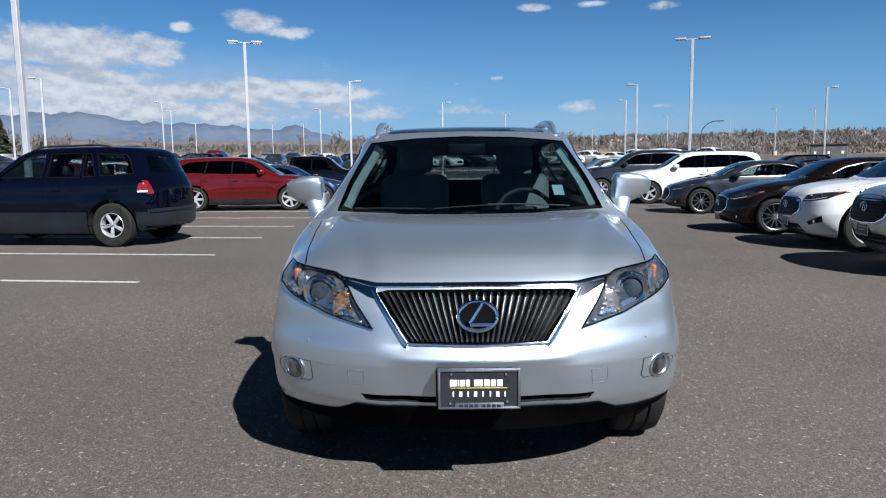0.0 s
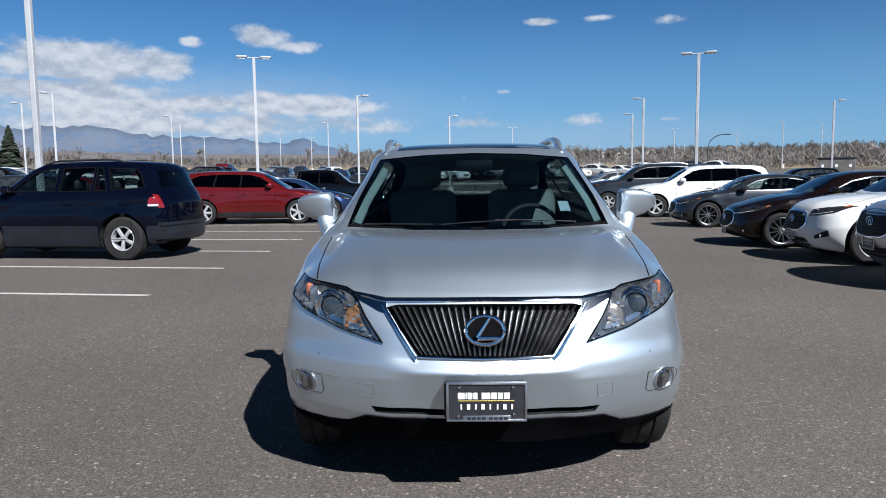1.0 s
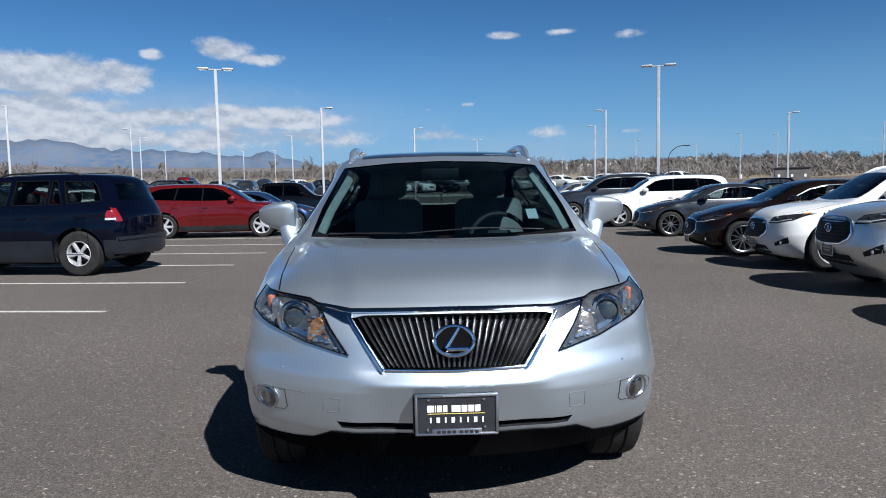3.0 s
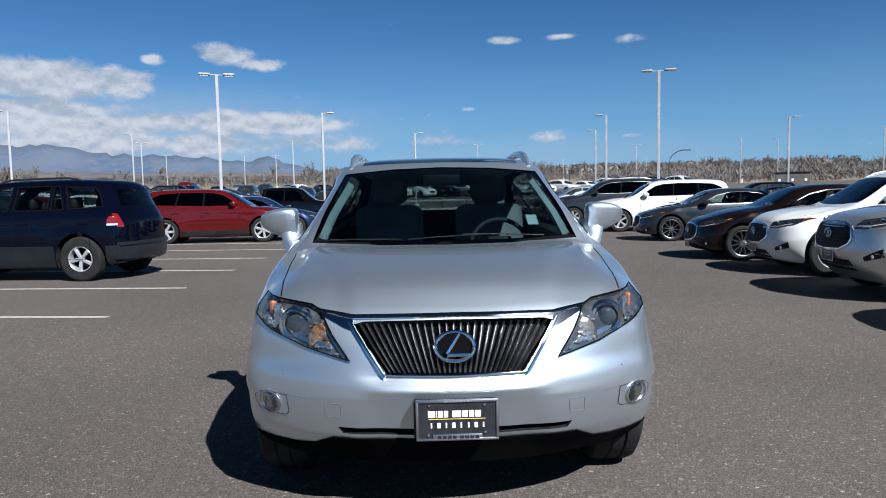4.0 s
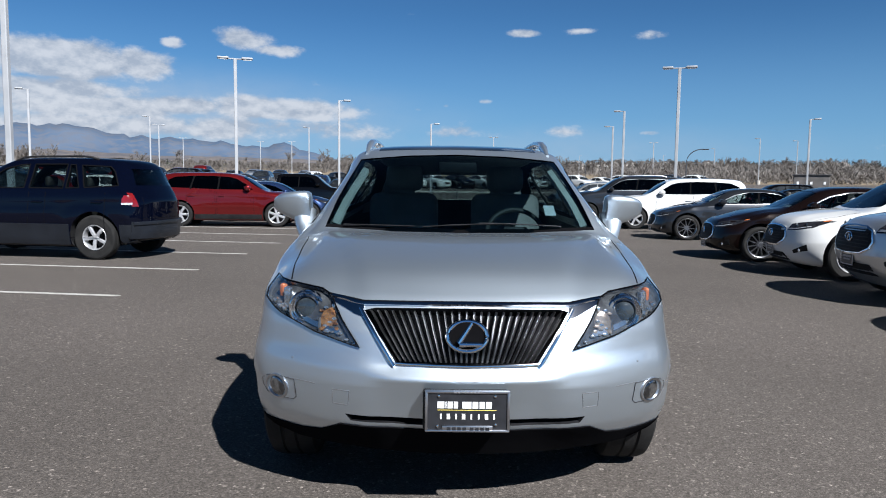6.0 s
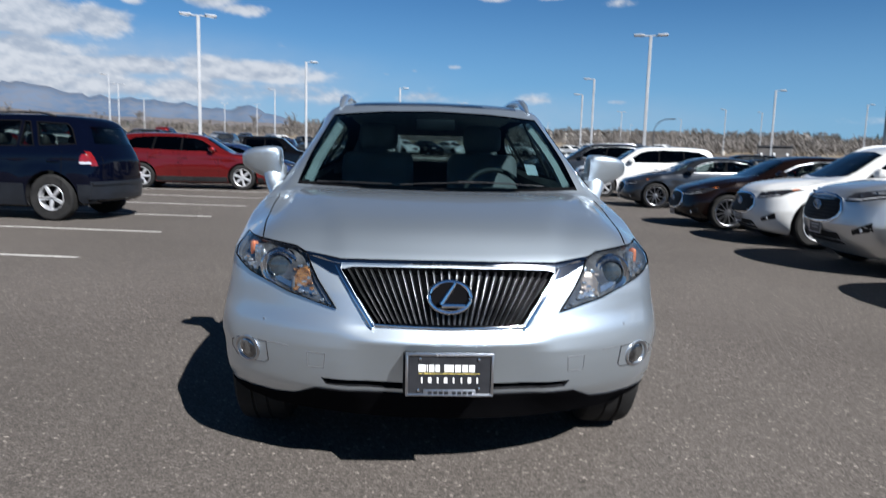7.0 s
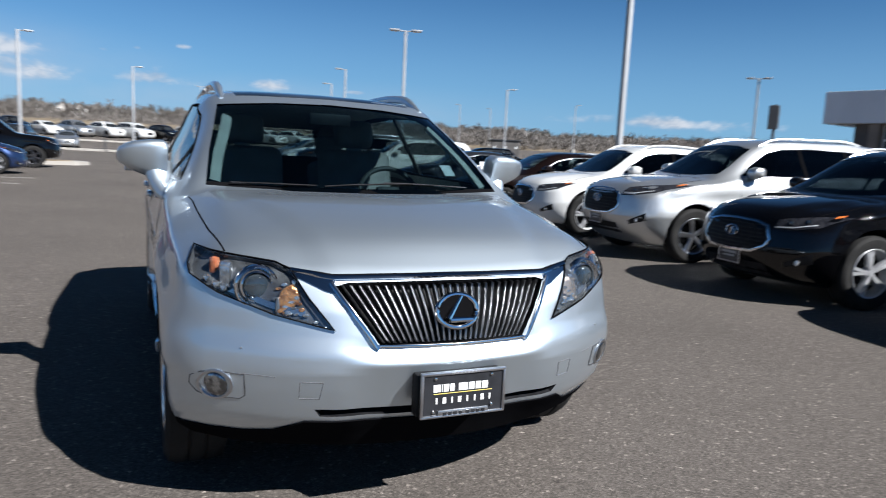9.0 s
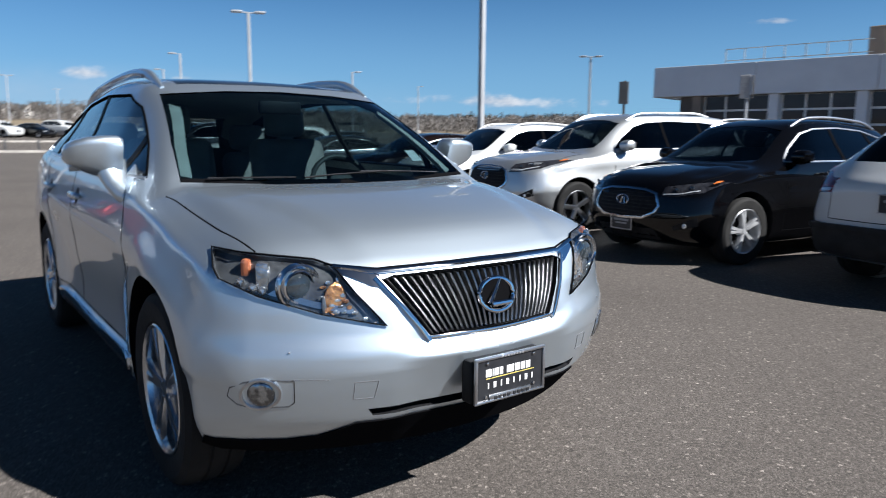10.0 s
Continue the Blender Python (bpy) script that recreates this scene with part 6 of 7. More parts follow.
            p, n = project(tree, "top", sgn * (.575 - .02 * f), yy)
            lift = .042 * smooth(0, .15, f) * (1 if f < .8 else math.cos((f - .8) / .2 * math.pi / 2))
            pts.append(p + Vector((0, 0, lift - .004)))
            rad.append(float(.012 + .014 * smooth(0, .09, f)))
        tube(bm, pts, rad, 10)
        part("roof_rail", bm, M["silver"], car, "silver roof rail")
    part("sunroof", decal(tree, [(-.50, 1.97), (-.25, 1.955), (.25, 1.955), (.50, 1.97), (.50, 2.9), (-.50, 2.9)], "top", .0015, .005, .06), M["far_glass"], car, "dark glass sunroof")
    # wipers: a bent arm carries the long blade; the short one lies behind the bonnet's edge
    for name, x0, x1, low, rise, thick, mat in (("wiper", -.62, -.24, 1.119, .004, .007, "dark"), ("wiper", -.20, .25, 1.121, .020, .0075, "dark"), ("wiper_arm", .10, .54, 1.124, .021, .0055, "smoked")):
        pts = []
        for f in np.linspace(0, 1, 12):
            x = x0 + (x1 - x0) * f
            bow = math.sin(f * math.pi * .55) if name == "wiper" else math.cos(f * math.pi * .5)
            pts.append(project(tree, "front", x, low + .03 * x * x + rise * bow, .018)[0])
        part(name, tube(bmesh.new(), pts, thick, 6, flat=.6), M[mat], car, "dark grey wiper" if mat == "smoked" else "")
    # cabin
    for sgn in (-1, 1):
        seat(car, sgn * .37, 2.25, M["seat"], .52, .48)
    for xs in (-.46, .46):
        seat(car, xs, 3.15, M["seat"], .42, .38)
    for sgn in (-1, 1):
        part("pillar_trim", decal(tree, strip([(sgn * .684, 1.17), (sgn * .655, 1.285), (sgn * .572, 1.485)], .045), "front", -.03, .02, .04), M["pillar"], car, "pale inner pillar trim")
    bm = bmesh.new()
    box(bm, (1.42, .5, .3), (0, 1.52, .94), .08, 3)
    part("dashboard", bm, M["trim"], car)
    steering_wheel(car, .37, 1.86, 1.04)
    part("rear_view_mirror", boxes(((.24, .03, .07), (0, 1.86, 1.47), .015, 2)), M["plastic"], car)
    p, n = project(tree, "front", .50, 1.235, -.012)
    q = n.to_track_quat("Z", "Y").to_matrix().to_4x4()
    bm = bmesh.new()
    box(bm, (.06, .09, .001), (0, 0, 0), 0, 1)
    bmesh.ops.transform(bm, matrix=Matrix.Translation(p) @ q, verts=bm.verts)
    part("sticker", bm, M["print_white"], car, "small white windscreen sticker")
    for i, y in enumerate(axles):
        for s in (-1, 1):
            add_wheel(car, s * .80, y, wr, .235, .243, 5, "twin", M["hero_alloy"], True, 0, .25 + .3 * i)
    return car


# strong amber left, pale right: the reflection in each lamp as base colour
M["amber_glint"] = material("amber_reflector", (0.66, 0.31, 0.12), 0.24, 0.75, coat=0.6, second=(0.20, 0.08, 0.035), scale=45, bump=0.3, bump_scale=90)
M["pale_amber"] = material("pale_amber_reflection", (0.6, 0.5, 0.43), 0.2, 0.7, coat=0.6, second=(0.35, 0.28, 0.23), scale=25, bump=0.4, bump_scale=60)
M["side_amber"] = material("side_signal", (0.62, 0.17, 0.07), 0.2, 0.3, coat=1.0, second=(0.55, 0.2, 0.1), scale=40, bump=0.4, bump_scale=80)
M["fog"] = material("fog_lens", (0.34, 0.36, 0.38), 0.06, 0.95, coat=1.0, second=(0.10, 0.105, 0.115), scale=30, spread=(0.45, 0.55), bump=0.35, bump_scale=30)
M["bar"] = material("grille_bar", (0.42, 0.425, 0.44), 0.34, 1.0, second=(0.29, 0.295, 0.305), scale=12)
# for the tow cover's joint and the painted crease shade over the fog lights
M["gap_and_shade"] = material("fine_gap_and_shade", (0.11, 0.112, 0.118), 0.6)
M["hero_alloy"] = material("bright_alloy", (0.62, 0.64, 0.67), 0.22, 0.9, second=(0.52, 0.54, 0.57), scale=12, coat=0.6)
hero_car()


# ---------- service building ----------
def service_building():
    c, u = Vector((22.6, 16.6, 0)), Vector((.2, -.98, 0)).normalized()
    ang = math.degrees(math.atan2(u.y, u.x))
    b = thing("service_building", "low commercial building with pale grey metal fascia and glazed roll-up doors", "building", "", pose(c.x, c.y, 0, 0, 0, ang))
    # local: x along the front, -y towards the car park
    L = 46.0
    wall = boxes(((L, .3, 3.2), (L / 2 + .9, .75, 1.6)), ((.3, 14, 3.2), (.9, 8.2, 1.6)))
    part("wall", wall, M["wall_dark"], b, smooth=0)
    part("roof", boxes(((L, 14, .2), (L / 2 + .6, 8, 3.72))), M["concrete"], b, smooth=0)
    for k in range(12):
        part("fascia_panel", boxes(((3.93, .14, 1.16), (1.98 + k * 3.95, .1, 3.64), .012, 1)), M["fascia"], b)
    for k in range(4):
        part("fascia_panel", boxes(((.14, 3.4, 1.16), (.0, 1.85 + k * 3.43, 3.64), .012, 1)), M["fascia"], b)
    part("soffit", boxes(((L, 1.1, .06), (L / 2 + .1, .7, 3.10))), M["fascia"], b, smooth=0)
    for k in range(15):
        x0 = 1.75 + k * 2.85
        part("pier", boxes(((.36, .5, 3.1), (x0, .42, 1.53), .02, 1)), M["fascia" if k else "wall_tan"], b)
        d = part("door", boxes(((2.49, .06, 3.04), (x0 + 1.425, .54, 1.52), .01, 1)), M["print_white"], b, "glazed roll-up door in white frames")
        for i in range(3):
            for j in range(5):
                part("pane", boxes(((.73, .03, .49), (x0 + .615 + i * .81, .505, .50 + j * .57), .006, 1)), M["dark_pane"], d)
    for k in range(7):
        bm = bmesh.new()
        x0 = 2.0 + .75 * k
        for q in ((x0, 2.2),):
            tube(bm, [(q[0], q[1], 3.8), (q[0], q[1], 5.0)], .022, 6)
        for z in (4.55, 5.0):
            tube(bm, [(x0, 2.2, z), (x0 + .75, 2.2, z)], .018, 6)
        part("roof_railing", bm, M["pole"], b)
    part("roof_plant", boxes(((2.2, 1.4, .7), (5.4, 4.6, 4.2), .05, 1)), M["wall_dark"], b)
    part("upper_storey", boxes(((14, 8, 1.7), (13.9, 7.0, 4.7), .03, 1)), M["wall_tan"], b)
    return b


service_building()

# small sign seen from behind, on a post
sg = thing("sign_post", "small dark sign panels on a slim steel post, seen from behind", "sign", "", pose(11.4, 8.9, 0, 0, 0, -48))
part("post", tube(bmesh.new(), [(0, 0, 0), (0, 0, 2.65)], .03, 8), M["pole_dark"], sg)
part("panel", boxes(((.19, .02, .5), (-.03, -.04, 2.38), .01, 1)), M["pole_dark"], sg)
part("panel", boxes(((.02, .2, .5), (.08, .06, 2.38), .01, 1)), M["wall_dark"], sg)
sg2 = thing("sign_post", "small grey sign panels on a slim steel post, seen from behind", "sign", "", pose(14.4, 7.7, 0, 0, 0, -55))
part("post", tube(bmesh.new(), [(0, 0, 0), (0, 0, 2.9)], .03, 8), M["pole"], sg2)
part("panel", boxes(((.24, .02, .55), (-.05, -.04, 2.6), .01, 1)), M["print_grey"], sg2)
part("panel", boxes(((.02, .24, .55), (.12, .06, 2.6), .01, 1)), M["wall_dark"], sg2)

# utility enclosure at the edge of the car park
a = radians(27.9)
x, y = -.1 + 74 * math.sin(a), -2.6 + 74 * math.cos(a)
ut = thing("utility_enclosure", "low dark grey metal utility enclosure with small pale notices", "enclosure", "", pose(x, y, ground_z(x, y) - .1, 0, 0, -28))
part("body", boxes(((3.0, 2, 2.2), (0, 0, 1.1), .05, 1)), M["wall_dark"], ut)
part("cap", boxes(((3.2, 2.2, .12), (0, 0, 2.24), .03, 1)), M["pole_dark"], ut)
for k in range(3):
    part("notice", boxes(((.2, .02, .26), (-1.1 + 1.1 * k, -1.02, 1.5), .004, 1)), M["print_white"], ut)

# curved dark street lamps beyond the car park
for az, d, h in ((19.3, 76, 4.6), (11.7, 110, 3.4)):
    a = radians(az)
    x, y = -.1 + d * math.sin(a), -2.6 + d * math.cos(a)
    cl = thing("street_lamp", "dark curved street lamp with slim head", "street lamp", "curved street lamps", pose(x, y, ground_z(x, y), 0, 0, -az))
    pts = [(0, 0, 0), (0, 0, h * .72)] + [(1.5 * (1 - math.cos(t)), 0, h * .72 + h * .28 * math.sin(t)) for t in np.linspace(.15, math.pi / 2, 8)]
    part("pole", tube(bmesh.new(), pts, [.06] * 2 + [.045] * 8, 8), M["pole_dark"], cl)
    part("lamp_head", boxes(((.6, .25, .1), (1.8, 0, h - .02), .04, 1)), M["pole_dark"], cl)


# ---------- kerb, fence, planted island ----------
def kerb(a, b, h=.15, w=.3):
    a, b = Vector(a), Vector(b)
    n = max(2, int((b - a).length / 2))
    s = (b - a).normalized()
    s = Vector((-s.y, s.x)) * w / 2
    bm = bmesh.new()
    prev = None
    for k in range(n + 1):
        p = a + (b - a) * k / n
        z = ground_z(p.x, p.y)
        ring = [bm.verts.new((p.x + q * s.x, p.y + q * s.y, z + dz)) for q, dz in ((1, -.05), (1, h - .02), (.85, h), (-.85, h), (-1, h - .02), (-1, -.05))]
        if prev:
            for i in range(6):
                bm.faces.new((prev[i], prev[(i + 1) % 6], ring[(i + 1) % 6], ring[i]))
        else:
            bm.faces.new(ring)
        prev = ring
    bm.faces.new(prev)
    bmesh.ops.recalc_face_normals(bm, faces=bm.faces)
    return tagged(new("kerb", mesh_from(bm, "kerb", M["concrete"], 40)), "pale concrete kerb edging the car park", "kerb", kind="structure")


kerb((-9, 61.5), (46, 58), .16, .8)
kerb((-8, 72.5), (40, 70.5), .15, .35)
kerb((-60, 78), (-12, 75))
for k in range(20):
    x, y = -7.5 + 2.25 * k, 62.6 - .06 * 2.25 * k
    bo = thing("bollard", "short black steel bollard behind the kerb", "bollard", "bollards along the kerb", pose(x, y, ground_z(x, y)))
    bm = bmesh.new()
    lathe(bm, [(.001, -.05), (.075, -.05), (.075, .86), (.06, .90), (.001, .915)], 12, "z")
    part("post", bm, M["pole_dark"], bo)
isl = [(-9.5, 32.0), (-3.2, 31.6), (-2.7, 32.4), (-3.2, 33.4), (-9.5, 33.8)]
bm = prism(isl, "z", ground_z(-6, 32.7) - .1, ground_z(-6, 32.7) + .15, 0)
tagged(new("traffic_island", mesh_from(bm, "traffic_island", M["concrete"], 30)), "raised concrete kerbed island in the car park", "island", kind="structure")
bm = prism([(-9.3, 32.3), (-3.6, 32.0), (-3.3, 32.4), (-3.6, 33.1), (-9.3, 33.5)], "z", ground_z(-6, 32.7) + .1, ground_z(-6, 32.7) + .17, 0)
tagged(new("planting_bed", mesh_from(bm, "planting_bed", M["dry_grass"], 30)), "dry soil bed inside a kerbed island", "soil", kind="structure")


# ---------- trees ----------
def limb(out, rng, p, d, length, r, level, depth):
    q = p + d * length
    out.append((p, q, r, r * .62))
    if level == depth:
        return
    for k in range(rng.randint(3, 5) if level else rng.randint(6, 8)):
        f = rng.uniform(.35, 1.0) if level else rng.uniform(.28, 1.0)
        a, t = rng.uniform(0, 6.283), rng.uniform(.35, .95)
        side = Vector((math.cos(a), math.sin(a), rng.uniform(-.1, .5)))
        nd = (d * math.cos(t) + side * math.sin(t)).normalized()
        nd.z = max(nd.z, -.1) + .12
        limb(out, rng, p + d * length * f, nd.normalized(), length * rng.uniform(.45, .68), r * .48, level + 1, depth)


def bare_tree(seed, height, depth=3, thin=.055):
    """Segments of a leafless tree as arrays of triangles."""
    rng = random.Random(seed)
    segs = []
    limb(segs, rng, Vector((0, 0, 0)), Vector((rng.uniform(-.08, .08), rng.uniform(-.08, .08), 1)).normalized(), height * .42, height * .022, 0, depth)
    verts, faces = [], []
    for p, q, r0, r1 in segs:
        r0, r1 = max(r0, thin), max(r1, thin * .7)
        d = (q - p).normalized()
        s = d.cross(Vector((.3, .5, .81))).normalized()
        t = d.cross(s)
        i = len(verts)
        for c, r in ((p, r0), (q, r1)):
            for k in range(3):
                a = 2.094 * k
                verts.append(c + r * (math.cos(a) * s + math.sin(a) * t))
        for k in range(3):
            j = (k + 1) % 3
            faces.append((i + k, i + j, i + 3 + j, i + 3 + k))
    return np.array(verts), np.array(faces)


def conifer(seed, height):
    rng = random.Random(seed)
    verts, faces = [], []
    for k in range(170):
        f = (k / 170) ** .8
        z = height * (.08 + .92 * f)
        r = height * .23 * (1 - f) ** .85 * rng.uniform(.6, 1.15) + .1
        a = rng.uniform(0, 6.283)
        i = len(verts)
        c, s = math.cos(a), math.sin(a)
        w = r * .33 + .08
        verts += [(0, 0, z + r * .25), (c * r - s * w, s * r + c * w, z - r * .12), (c * r * 1.15, s * r * 1.15, z - r * .22), (c * r + s * w, s * r - c * w, z - r * .1)]
        faces.append((i, i + 1, i + 2, i + 3))
    return np.array(verts), np.array(faces)


def wood(name, variants, places, mat, label, category):
    """Many trees joined into one far wood."""
    vs, fs, n = [], [], 0
    for i, (x, y, z, s, rot) in enumerate(places):
        v, f = variants[i % len(variants)]
        c, q = math.cos(rot), math.sin(rot)
        w = np.c_[v[:, 0] * c - v[:, 1] * q, v[:, 0] * q + v[:, 1] * c, v[:, 2]] * s + (x, y, z)
        vs.append(w)
        fs.append(f + n)
        n += len(v)
    me = bpy.data.meshes.new(name)
    me.from_pydata(np.concatenate(vs).tolist(), [], np.concatenate(fs).tolist())
    me.materials.append(mat)
    return tagged(new(name, me), label, category, kind="stuff")


rng = random.Random(4)
bare = [bare_tree(s, 1.0 * 8) for s in range(7)]
cones = [conifer(s, 8.0) for s in range(4)]


def scatter(n, az0, az1, r0, r1, s0, s1):
    out = []
    for _ in range(n):
        a, r = radians(rng.uniform(az0, az1)), math.sqrt(rng.uniform(r0 * r0, r1 * r1))
        x, y = r * math.sin(a), r * math.cos(a)
        out.append((x, y, ground_z(x, y) - .1, rng.uniform(s0, s1), rng.uniform(0, 6.28)))
    return out


wood("bare_woods", bare, scatter(240, -36, -4, 150, 240, .34, .55) + scatter(160, -40, -8, 270, 420, .42, .75) + scatter(420, -10, 30, 230, 430, .7, 1.15) + scatter(330, 26, 78, 240, 430, .5, .85) + scatter(45, -40, -29, 150, 230, .65, .95) + scatter(26, -24, -5, 190, 260, .5, .8), M["bark"], "wood of bare leafless winter trees, tan and grey", "trees")
wood("evergreen_woods", cones, scatter(60, -40, -6, 430, 640, .35, .6) + scatter(200, -6, 80, 430, 640, .5, 1.0) + scatter(420, -6, 72, 560, 700, .5, 1.0), M["needles"], "dark evergreen trees scattered along the far ridge", "trees")
wood("far_woods", bare, scatter(420, -40, -6, 440, 680, .45, .75) + scatter(420, -8, 32, 440, 700, 1.0, 1.6) + scatter(260, 30, 80, 440, 700, .7, 1.1), M["bark"], "far belt of grey-brown leafless trees on the ridge", "trees")


def brush(seed):
    r = random.Random(seed)
    verts, faces = [], []
    for k in range(100):
        a, q, z = r.uniform(0, 6.283), r.uniform(.2, 2.6), r.uniform(.2, 2.2)
        c = Vector((q * math.cos(a), q * math.sin(a), z * (1.1 - q / 4)))
        d = Vector((r.uniform(-1, 1), r.uniform(-1, 1), r.uniform(.2, 1.4))).normalized()
        s = d.cross(Vector((r.uniform(-1, 1), r.uniform(-1, 1), .3))).normalized()
        i = len(verts)
        verts += [c - d * .4 - s * .045, c - d * .35 + s * .05, c + d * .5 + s * .02, c + d * .6 - s * .02]
        faces.append((i, i + 1, i + 2, i + 3))
    return np.array(verts), np.array(faces)


brushes = [brush(s) for s in range(5)]
wood("brushwood", brushes, scatter(420, -40, -5, 200, 430, .4, .8) + scatter(900, -8, 78, 190, 440, .8, 1.5) + scatter(420, -10, 78, 440, 660, 1.2, 2.2) + scatter(520, 14, 78, 112, 190, .9, 1.5), M["bark"], "tangled tan winter brushwood under the trees", "bushes")


def single_tree(kind, x, y, h, seed):
    z = ground_z(x, y)
    t = thing("tree", "tall leafless tree with bare spreading limbs" if kind == "bare" else "dark green conifer with ragged outline", "tree", "", pose(x, y, z))
    if kind == "bare":
        v, f = bare_tree(seed, h, 4, .03)
        me = bpy.data.meshes.new("limb_crown")
        me.from_pydata(v.tolist(), [], f.tolist())
        me.materials.append(M["bark"])
        part("crown", me, None, t)
        part("trunk", tube(bmesh.new(), [(0, 0, -.1), (0, 0, h * .4)], [h * .026, h * .016], 8), M["bark"], t)
    else:
        part("trunk", tube(bmesh.new(), [(0, 0, -.1), (0, 0, h * .95)], [h * .02, .03], 8), M["bark"], t)
        for q in range(5):
            v, f = conifer(seed + q, h)
            me = bpy.data.meshes.new("boughs")
            me.from_pydata(v.tolist(), [], f.tolist())
            me.materials.append(M["needles"])
            part("bough", me, None, t)


for az, d, h, kind in ((-33.6, 105, 6.8, "cone"), (-12.2, 215, 9, "bare"), (-9.3, 225, 9.5, "bare"), (-20.5, 230, 8, "bare"), (-27.5, 150, 6, "bare"), (24.9, 170, 5.2, "bare"), (-4.5, 220, 8, "bare"), (44, 190, 5.6, "bare")):
    a = radians(az)
    single_tree(kind, d * math.sin(a), d * math.cos(a), h, int(d))


# ---------- houses on the hillside ----------
def house(x, y, turn, w=10, dpt=8, h=5.2, tint="house"):
    z = ground_z(x, y)
    b = thing("house", "pale two-storey house with grey gabled roof among bare trees", "house", "houses on the hillside", pose(x, y, z, 0, 0, turn))
    bm = prism([(-w / 2, -.3), (w / 2, -.3), (w / 2, h), (0, h + w * .34), (-w / 2, h)], "y", -dpt / 2, dpt / 2, 0)
    part("wall", bm, M[tint], b, smooth=0)
    for s in (-1, 1):
        bm = prism([(s * (w / 2 + .4), h - .25), (s * (w / 2 + .4), h - .05), (0, h + w * .34 + .25), (0, h + w * .34 + .02)], "y", -dpt / 2 - .4, dpt / 2 + .4, 0)
        part("roof", bm, M["shingle"], b, smooth=0)
    for i in (-1, 1):
        for zz in (1.3, 3.2):
            wd = part("window", boxes(((1.2, .12, 1.1), (i * w * .22, -dpt / 2 - .03, zz))), M["print_white"], b, smooth=0)
            part("pane", boxes(((.95, .05, .85), (i * w * .22, -dpt / 2 - .1, zz))), M["far_glass"], wd, smooth=0)


for az, d, w in ((13.2, 330, 9), (14.2, 350, 12), (15.2, 345, 10), (11.2, 380, 9), (17.5, 390, 10), (20.9, 360, 11), (9.0, 400, 9), (-4.6, 350, 11), (-3.6, 345, 9), (-5.8, 380, 9), (1.0, 390, 9), (4.9, 350, 9), (6.3, 345, 10), (7.4, 380, 10), (30, 420, 9), (12.2, 420, 9)):
    a = radians(az)
    house(d * math.sin(a), d * math.cos(a), -az + rng.uniform(-35, 35), w * .72, w * .6, 3.6)


# ---------- parked cars ----------
def row_car(*args, nose, heading, **kw):
    car = make_car(*args, **kw)
    return park(car, (*nose, ground_z(*nose) if math.hypot(*nose) > 34 else 0), heading)


row_car("boxy", "suv", "dark navy SUV with grey cladding and roof rails", M["navy"], 4.5, 1.82, 1.79, rim=("five", 5), rear=True, tail="block", axles=(.86, 3.66), grille="slot", cladding=M["cladding"], rails=M["plastic"], nose=(-9.59, 10.94), heading=-97.5, rim_r=.215, wheel_r=.39)
row_car("wagon", "suv", "metallic red crossover with black sills and alloy wheels", M["red"], 4.95, 1.93, 1.71, rim=("five", 6), grille="slot", tint="tinted", axles=(.95, 3.93), wheel_r=.385, rim_r=.265, nose=(-4.35, 20.6), heading=94, cladding=M["plastic"], clad_top=.385)
row_car("sedan", "sedan", "dark blue sedan parked beside a red crossover", M["blue"], 4.75, 1.82, 1.46, rim=("five", 5), grille="slot", tint="tinted", nose=(-4.0, 23.9), heading=94)
row_car("pickup", "pickup_truck", "black crew-cab pickup truck", M["black"], 5.7, 1.95, 1.84, rim=("five", 6), grille="slot", tint="tinted", rim_mat=M["dark_alloy"], nose=(-3.5, 29.2), heading=94)
row_car("suv", "suv", "black crossover with chrome grille surround and silver wheels", M["black"], 4.69, 1.9, 1.60, rim=("twin", 5), rails=M["satin"], tint="tinted", wheel_r=.365, nose=(4.63, 3.35), heading=-97)
row_car("wagon", "suv", "silver seven-seat SUV with black chrome-ringed grille", M["silver2"], 4.99, 1.96, 1.74, rim=("five", 5), rails=M["silver2"], tint="tinted", rim_mat=M["satin"], lift=.07, nose=(4.96, 6.14), heading=-97)
row_car("suv", "suv", "white crossover with black grille", M["white"], 4.69, 1.9, 1.62, rim=("twin", 5), rails=M["white"], tint="tinted", nose=(5.3, 8.9), heading=-97)
row_car("sedan", "sedan", "very dark brown sedan with bright multi-spoke wheels", M["brown"], 4.8, 1.82, 1.44, rim=("thin", 12), rim_r=.245, rim_mat=M["satin"], nose=(5.2, 11.55), heading=-97)
row_car("sedan", "sedan", "graphite grey coupe with bright multi-spoke wheels", M["grey"], 4.7, 1.85, 1.40, rim=("thin", 10), rim_r=.25, rim_mat=M["satin"], nose=(5.75, 17.0), heading=-97)
row_car("wagon", "suv", "white family SUV with silver wheels", M["white"], 4.9, 1.93, 1.73, rim=("five", 5), grille="slot", tint="tinted", nose=(5.6, 21.9), heading=-97)
row_car("wagon", "suv", "large dark grey SUV with chrome grille", M["grey"], 5.2, 2.0, 1.88, rim=("five", 6), tint="tinted", rails=M["satin"], nose=(5.0, 26.8), heading=-97)
row_car("suv", "suv", "white SUV seen from behind, with dark red tail lamps", M["white"], 4.69, 1.9, 1.58, rim=("five", 5), rear=True, tint="tinted", rails=M["white"], nose=(9.47, 0.08), heading=83)

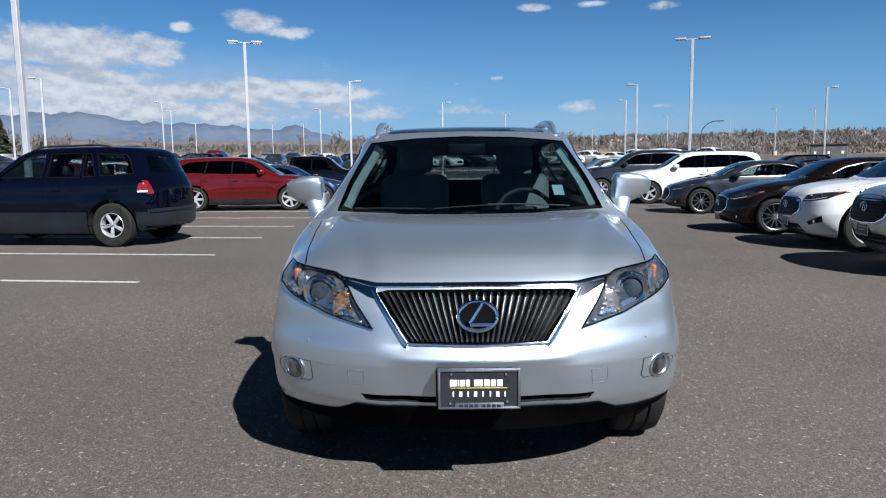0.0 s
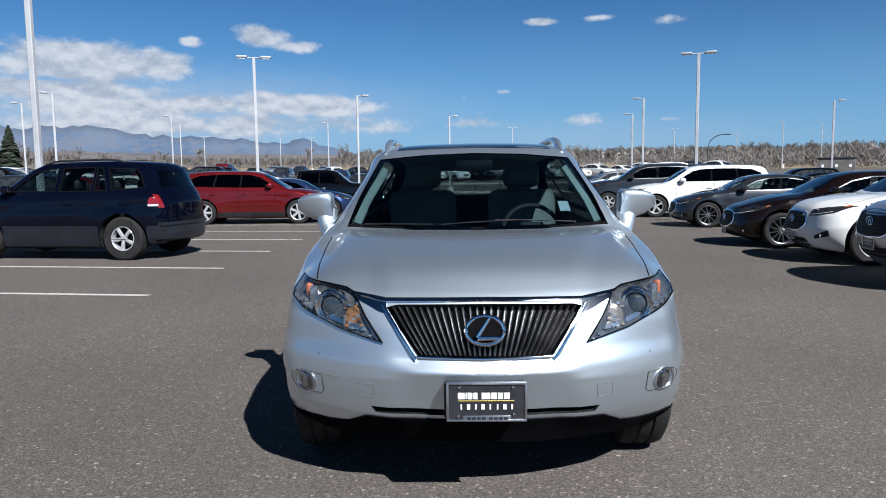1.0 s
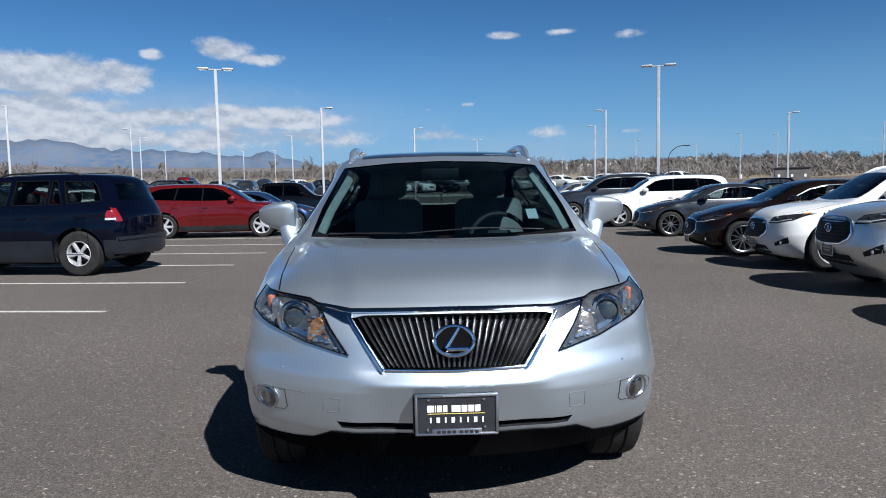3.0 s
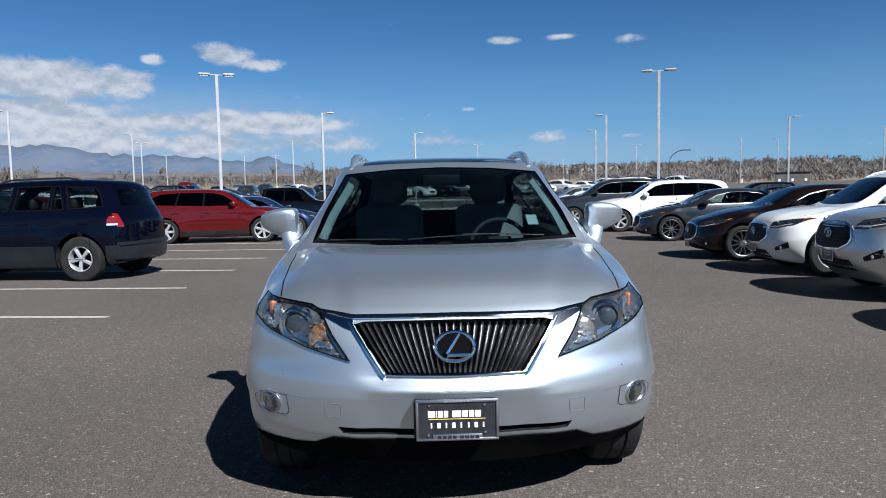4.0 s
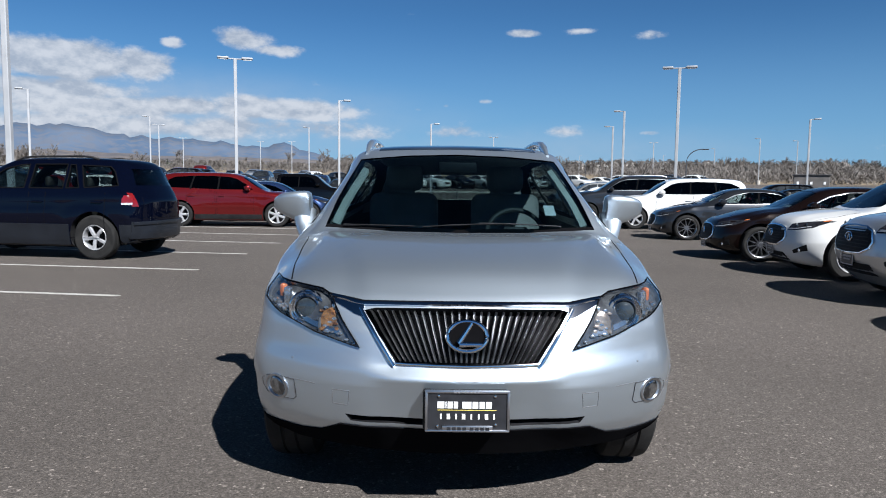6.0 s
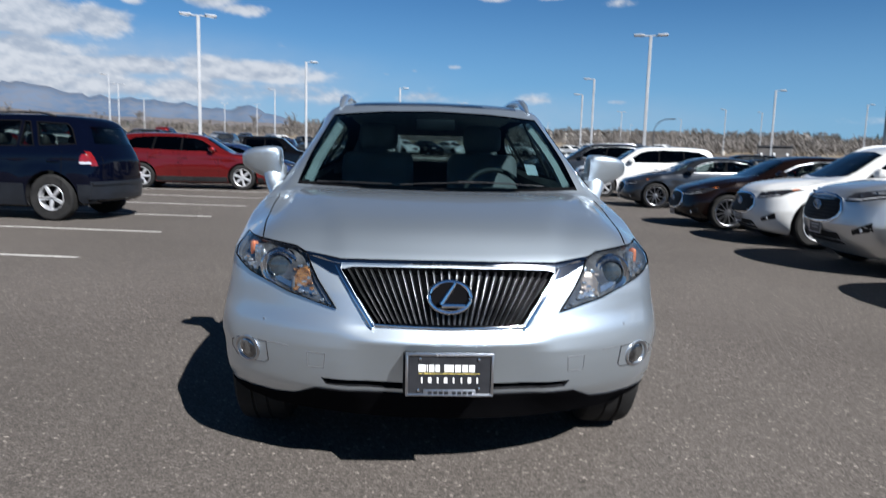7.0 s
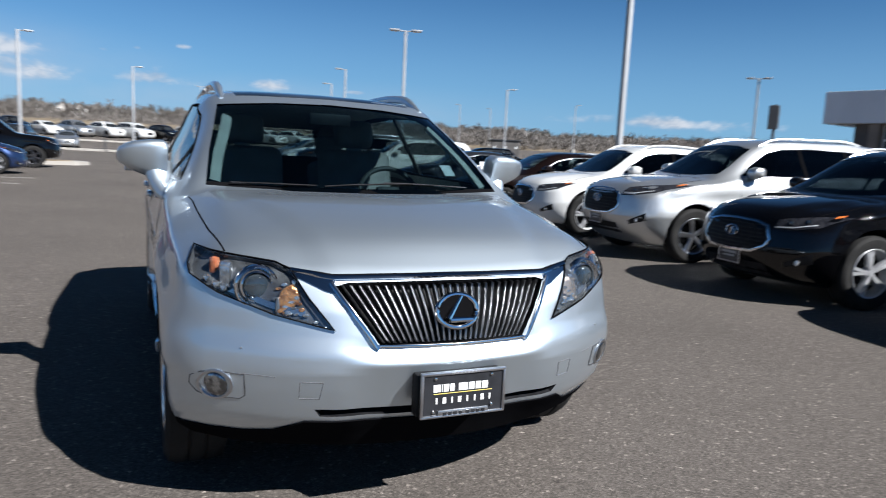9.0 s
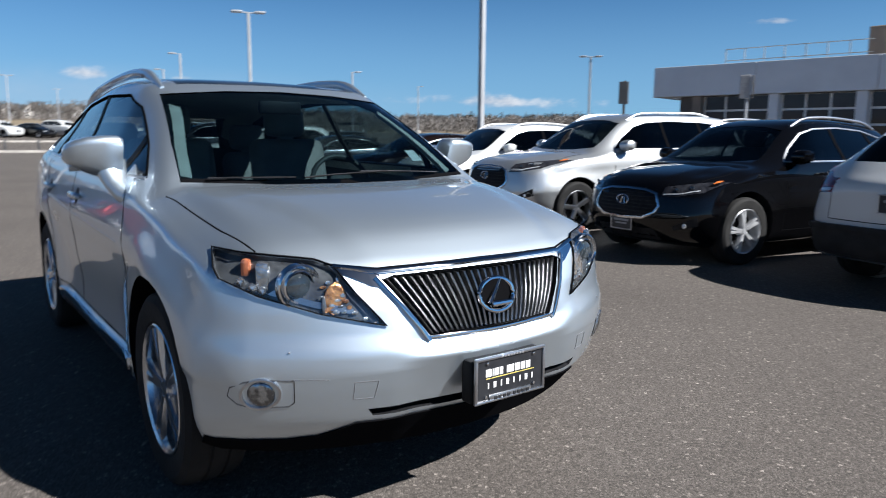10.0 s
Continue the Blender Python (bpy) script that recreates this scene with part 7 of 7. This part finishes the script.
# simpler cars farther off
FAR = {}
for kind, dims in (("suv", (4.7, 1.88, 1.68)), ("sedan", (4.75, 1.82, 1.45)), ("pickup", (5.75, 1.98, 1.88)), ("wagon", (4.9, 1.93, 1.75))):
    FAR[kind] = make_car(kind, {"suv": "suv", "sedan": "sedan", "pickup": "pickup_truck", "wagon": "suv"}[kind], "dark car parked far off in the car park", M["black"], *dims, fine=False)
TINTS = [("black", "black"), ("white", "white"), ("silver", "silver2"), ("grey", "grey"), ("dark blue", "blue"), ("black", "black"), ("white", "white"), ("tan", "tan"), ("red", "red"), ("grey", "grey"), ("silver", "silver2")]
WORDS = {"suv": "SUV", "sedan": "sedan", "pickup": "pickup truck", "wagon": "family SUV"}
crng = random.Random(11)
PAINTED = {}
used = set()


def far_car(x, y, heading, kind=None, tint=None):
    kind = kind or crng.choice(["suv", "sedan", "sedan", "suv", "wagon", "pickup", "sedan"])
    word, mat = tint or crng.choice(TINTS)
    m = Matrix.Translation((x, y, ground_z(x, y))) @ Matrix.Rotation(radians(heading), 4, "Z")
    if kind not in used:
        car = FAR[kind]
        car.matrix_world = m
        used.add(kind)
    else:
        car = copy_thing(FAR[kind], m)
    for o in car.children:
        if o.name.split(".")[0] == "body":
            key = (kind, mat)
            if key not in PAINTED:
                PAINTED[key] = o.data.copy()
                PAINTED[key].materials[0] = M[mat]
            o.data = PAINTED[key]
    tagged(car, "%s %s in a far row of cars" % (word, WORDS[kind]), "truck" if kind == "pickup" else "car", "far parked cars")


for y in np.arange(33.5, 58, 2.75):
    if crng.random() < .75:
        far_car(5.6 + .12 * (y - 27) + crng.uniform(-.2, .3), y, -97)
for x0 in (-15, -31.5, -47):
    for y in np.arange(27, 62, 2.75):
        if crng.random() < .72:
            far_car(x0 - .05 * y * 0 + crng.uniform(-.3, .3), y, crng.choice((94, 94, 94)))
        if crng.random() < .6:
            far_car(x0 - 10.6 + crng.uniform(-.3, .3), y, -86)
for x0 in (16.5, 33):
    for y in np.arange(30, 58, 2.75):
        if crng.random() < .6:
            far_car(x0 + .12 * (y - 27), y, -97)
for k in range(17):
    x = -13 + 2.75 * k
    far_car(x, 76.5 + crng.uniform(-.4, .4), 35, crng.choice(("suv", "suv", "wagon", "sedan")), TINTS[crng.choice((0, 1, 1, 6, 3, 2))])
for k in range(12):
    if crng.random() < .75:
        far_car(-46 + 3.0 * k, 84, 180)

for k in range(15):
    far_car(-45 + 2.8 * k, 63 + crng.uniform(-.4, .4), crng.choice((4, 176)), crng.choice(("suv", "sedan", "wagon", "sedan")), TINTS[crng.choice((0, 0, 3, 3, 1, 4, 2))])
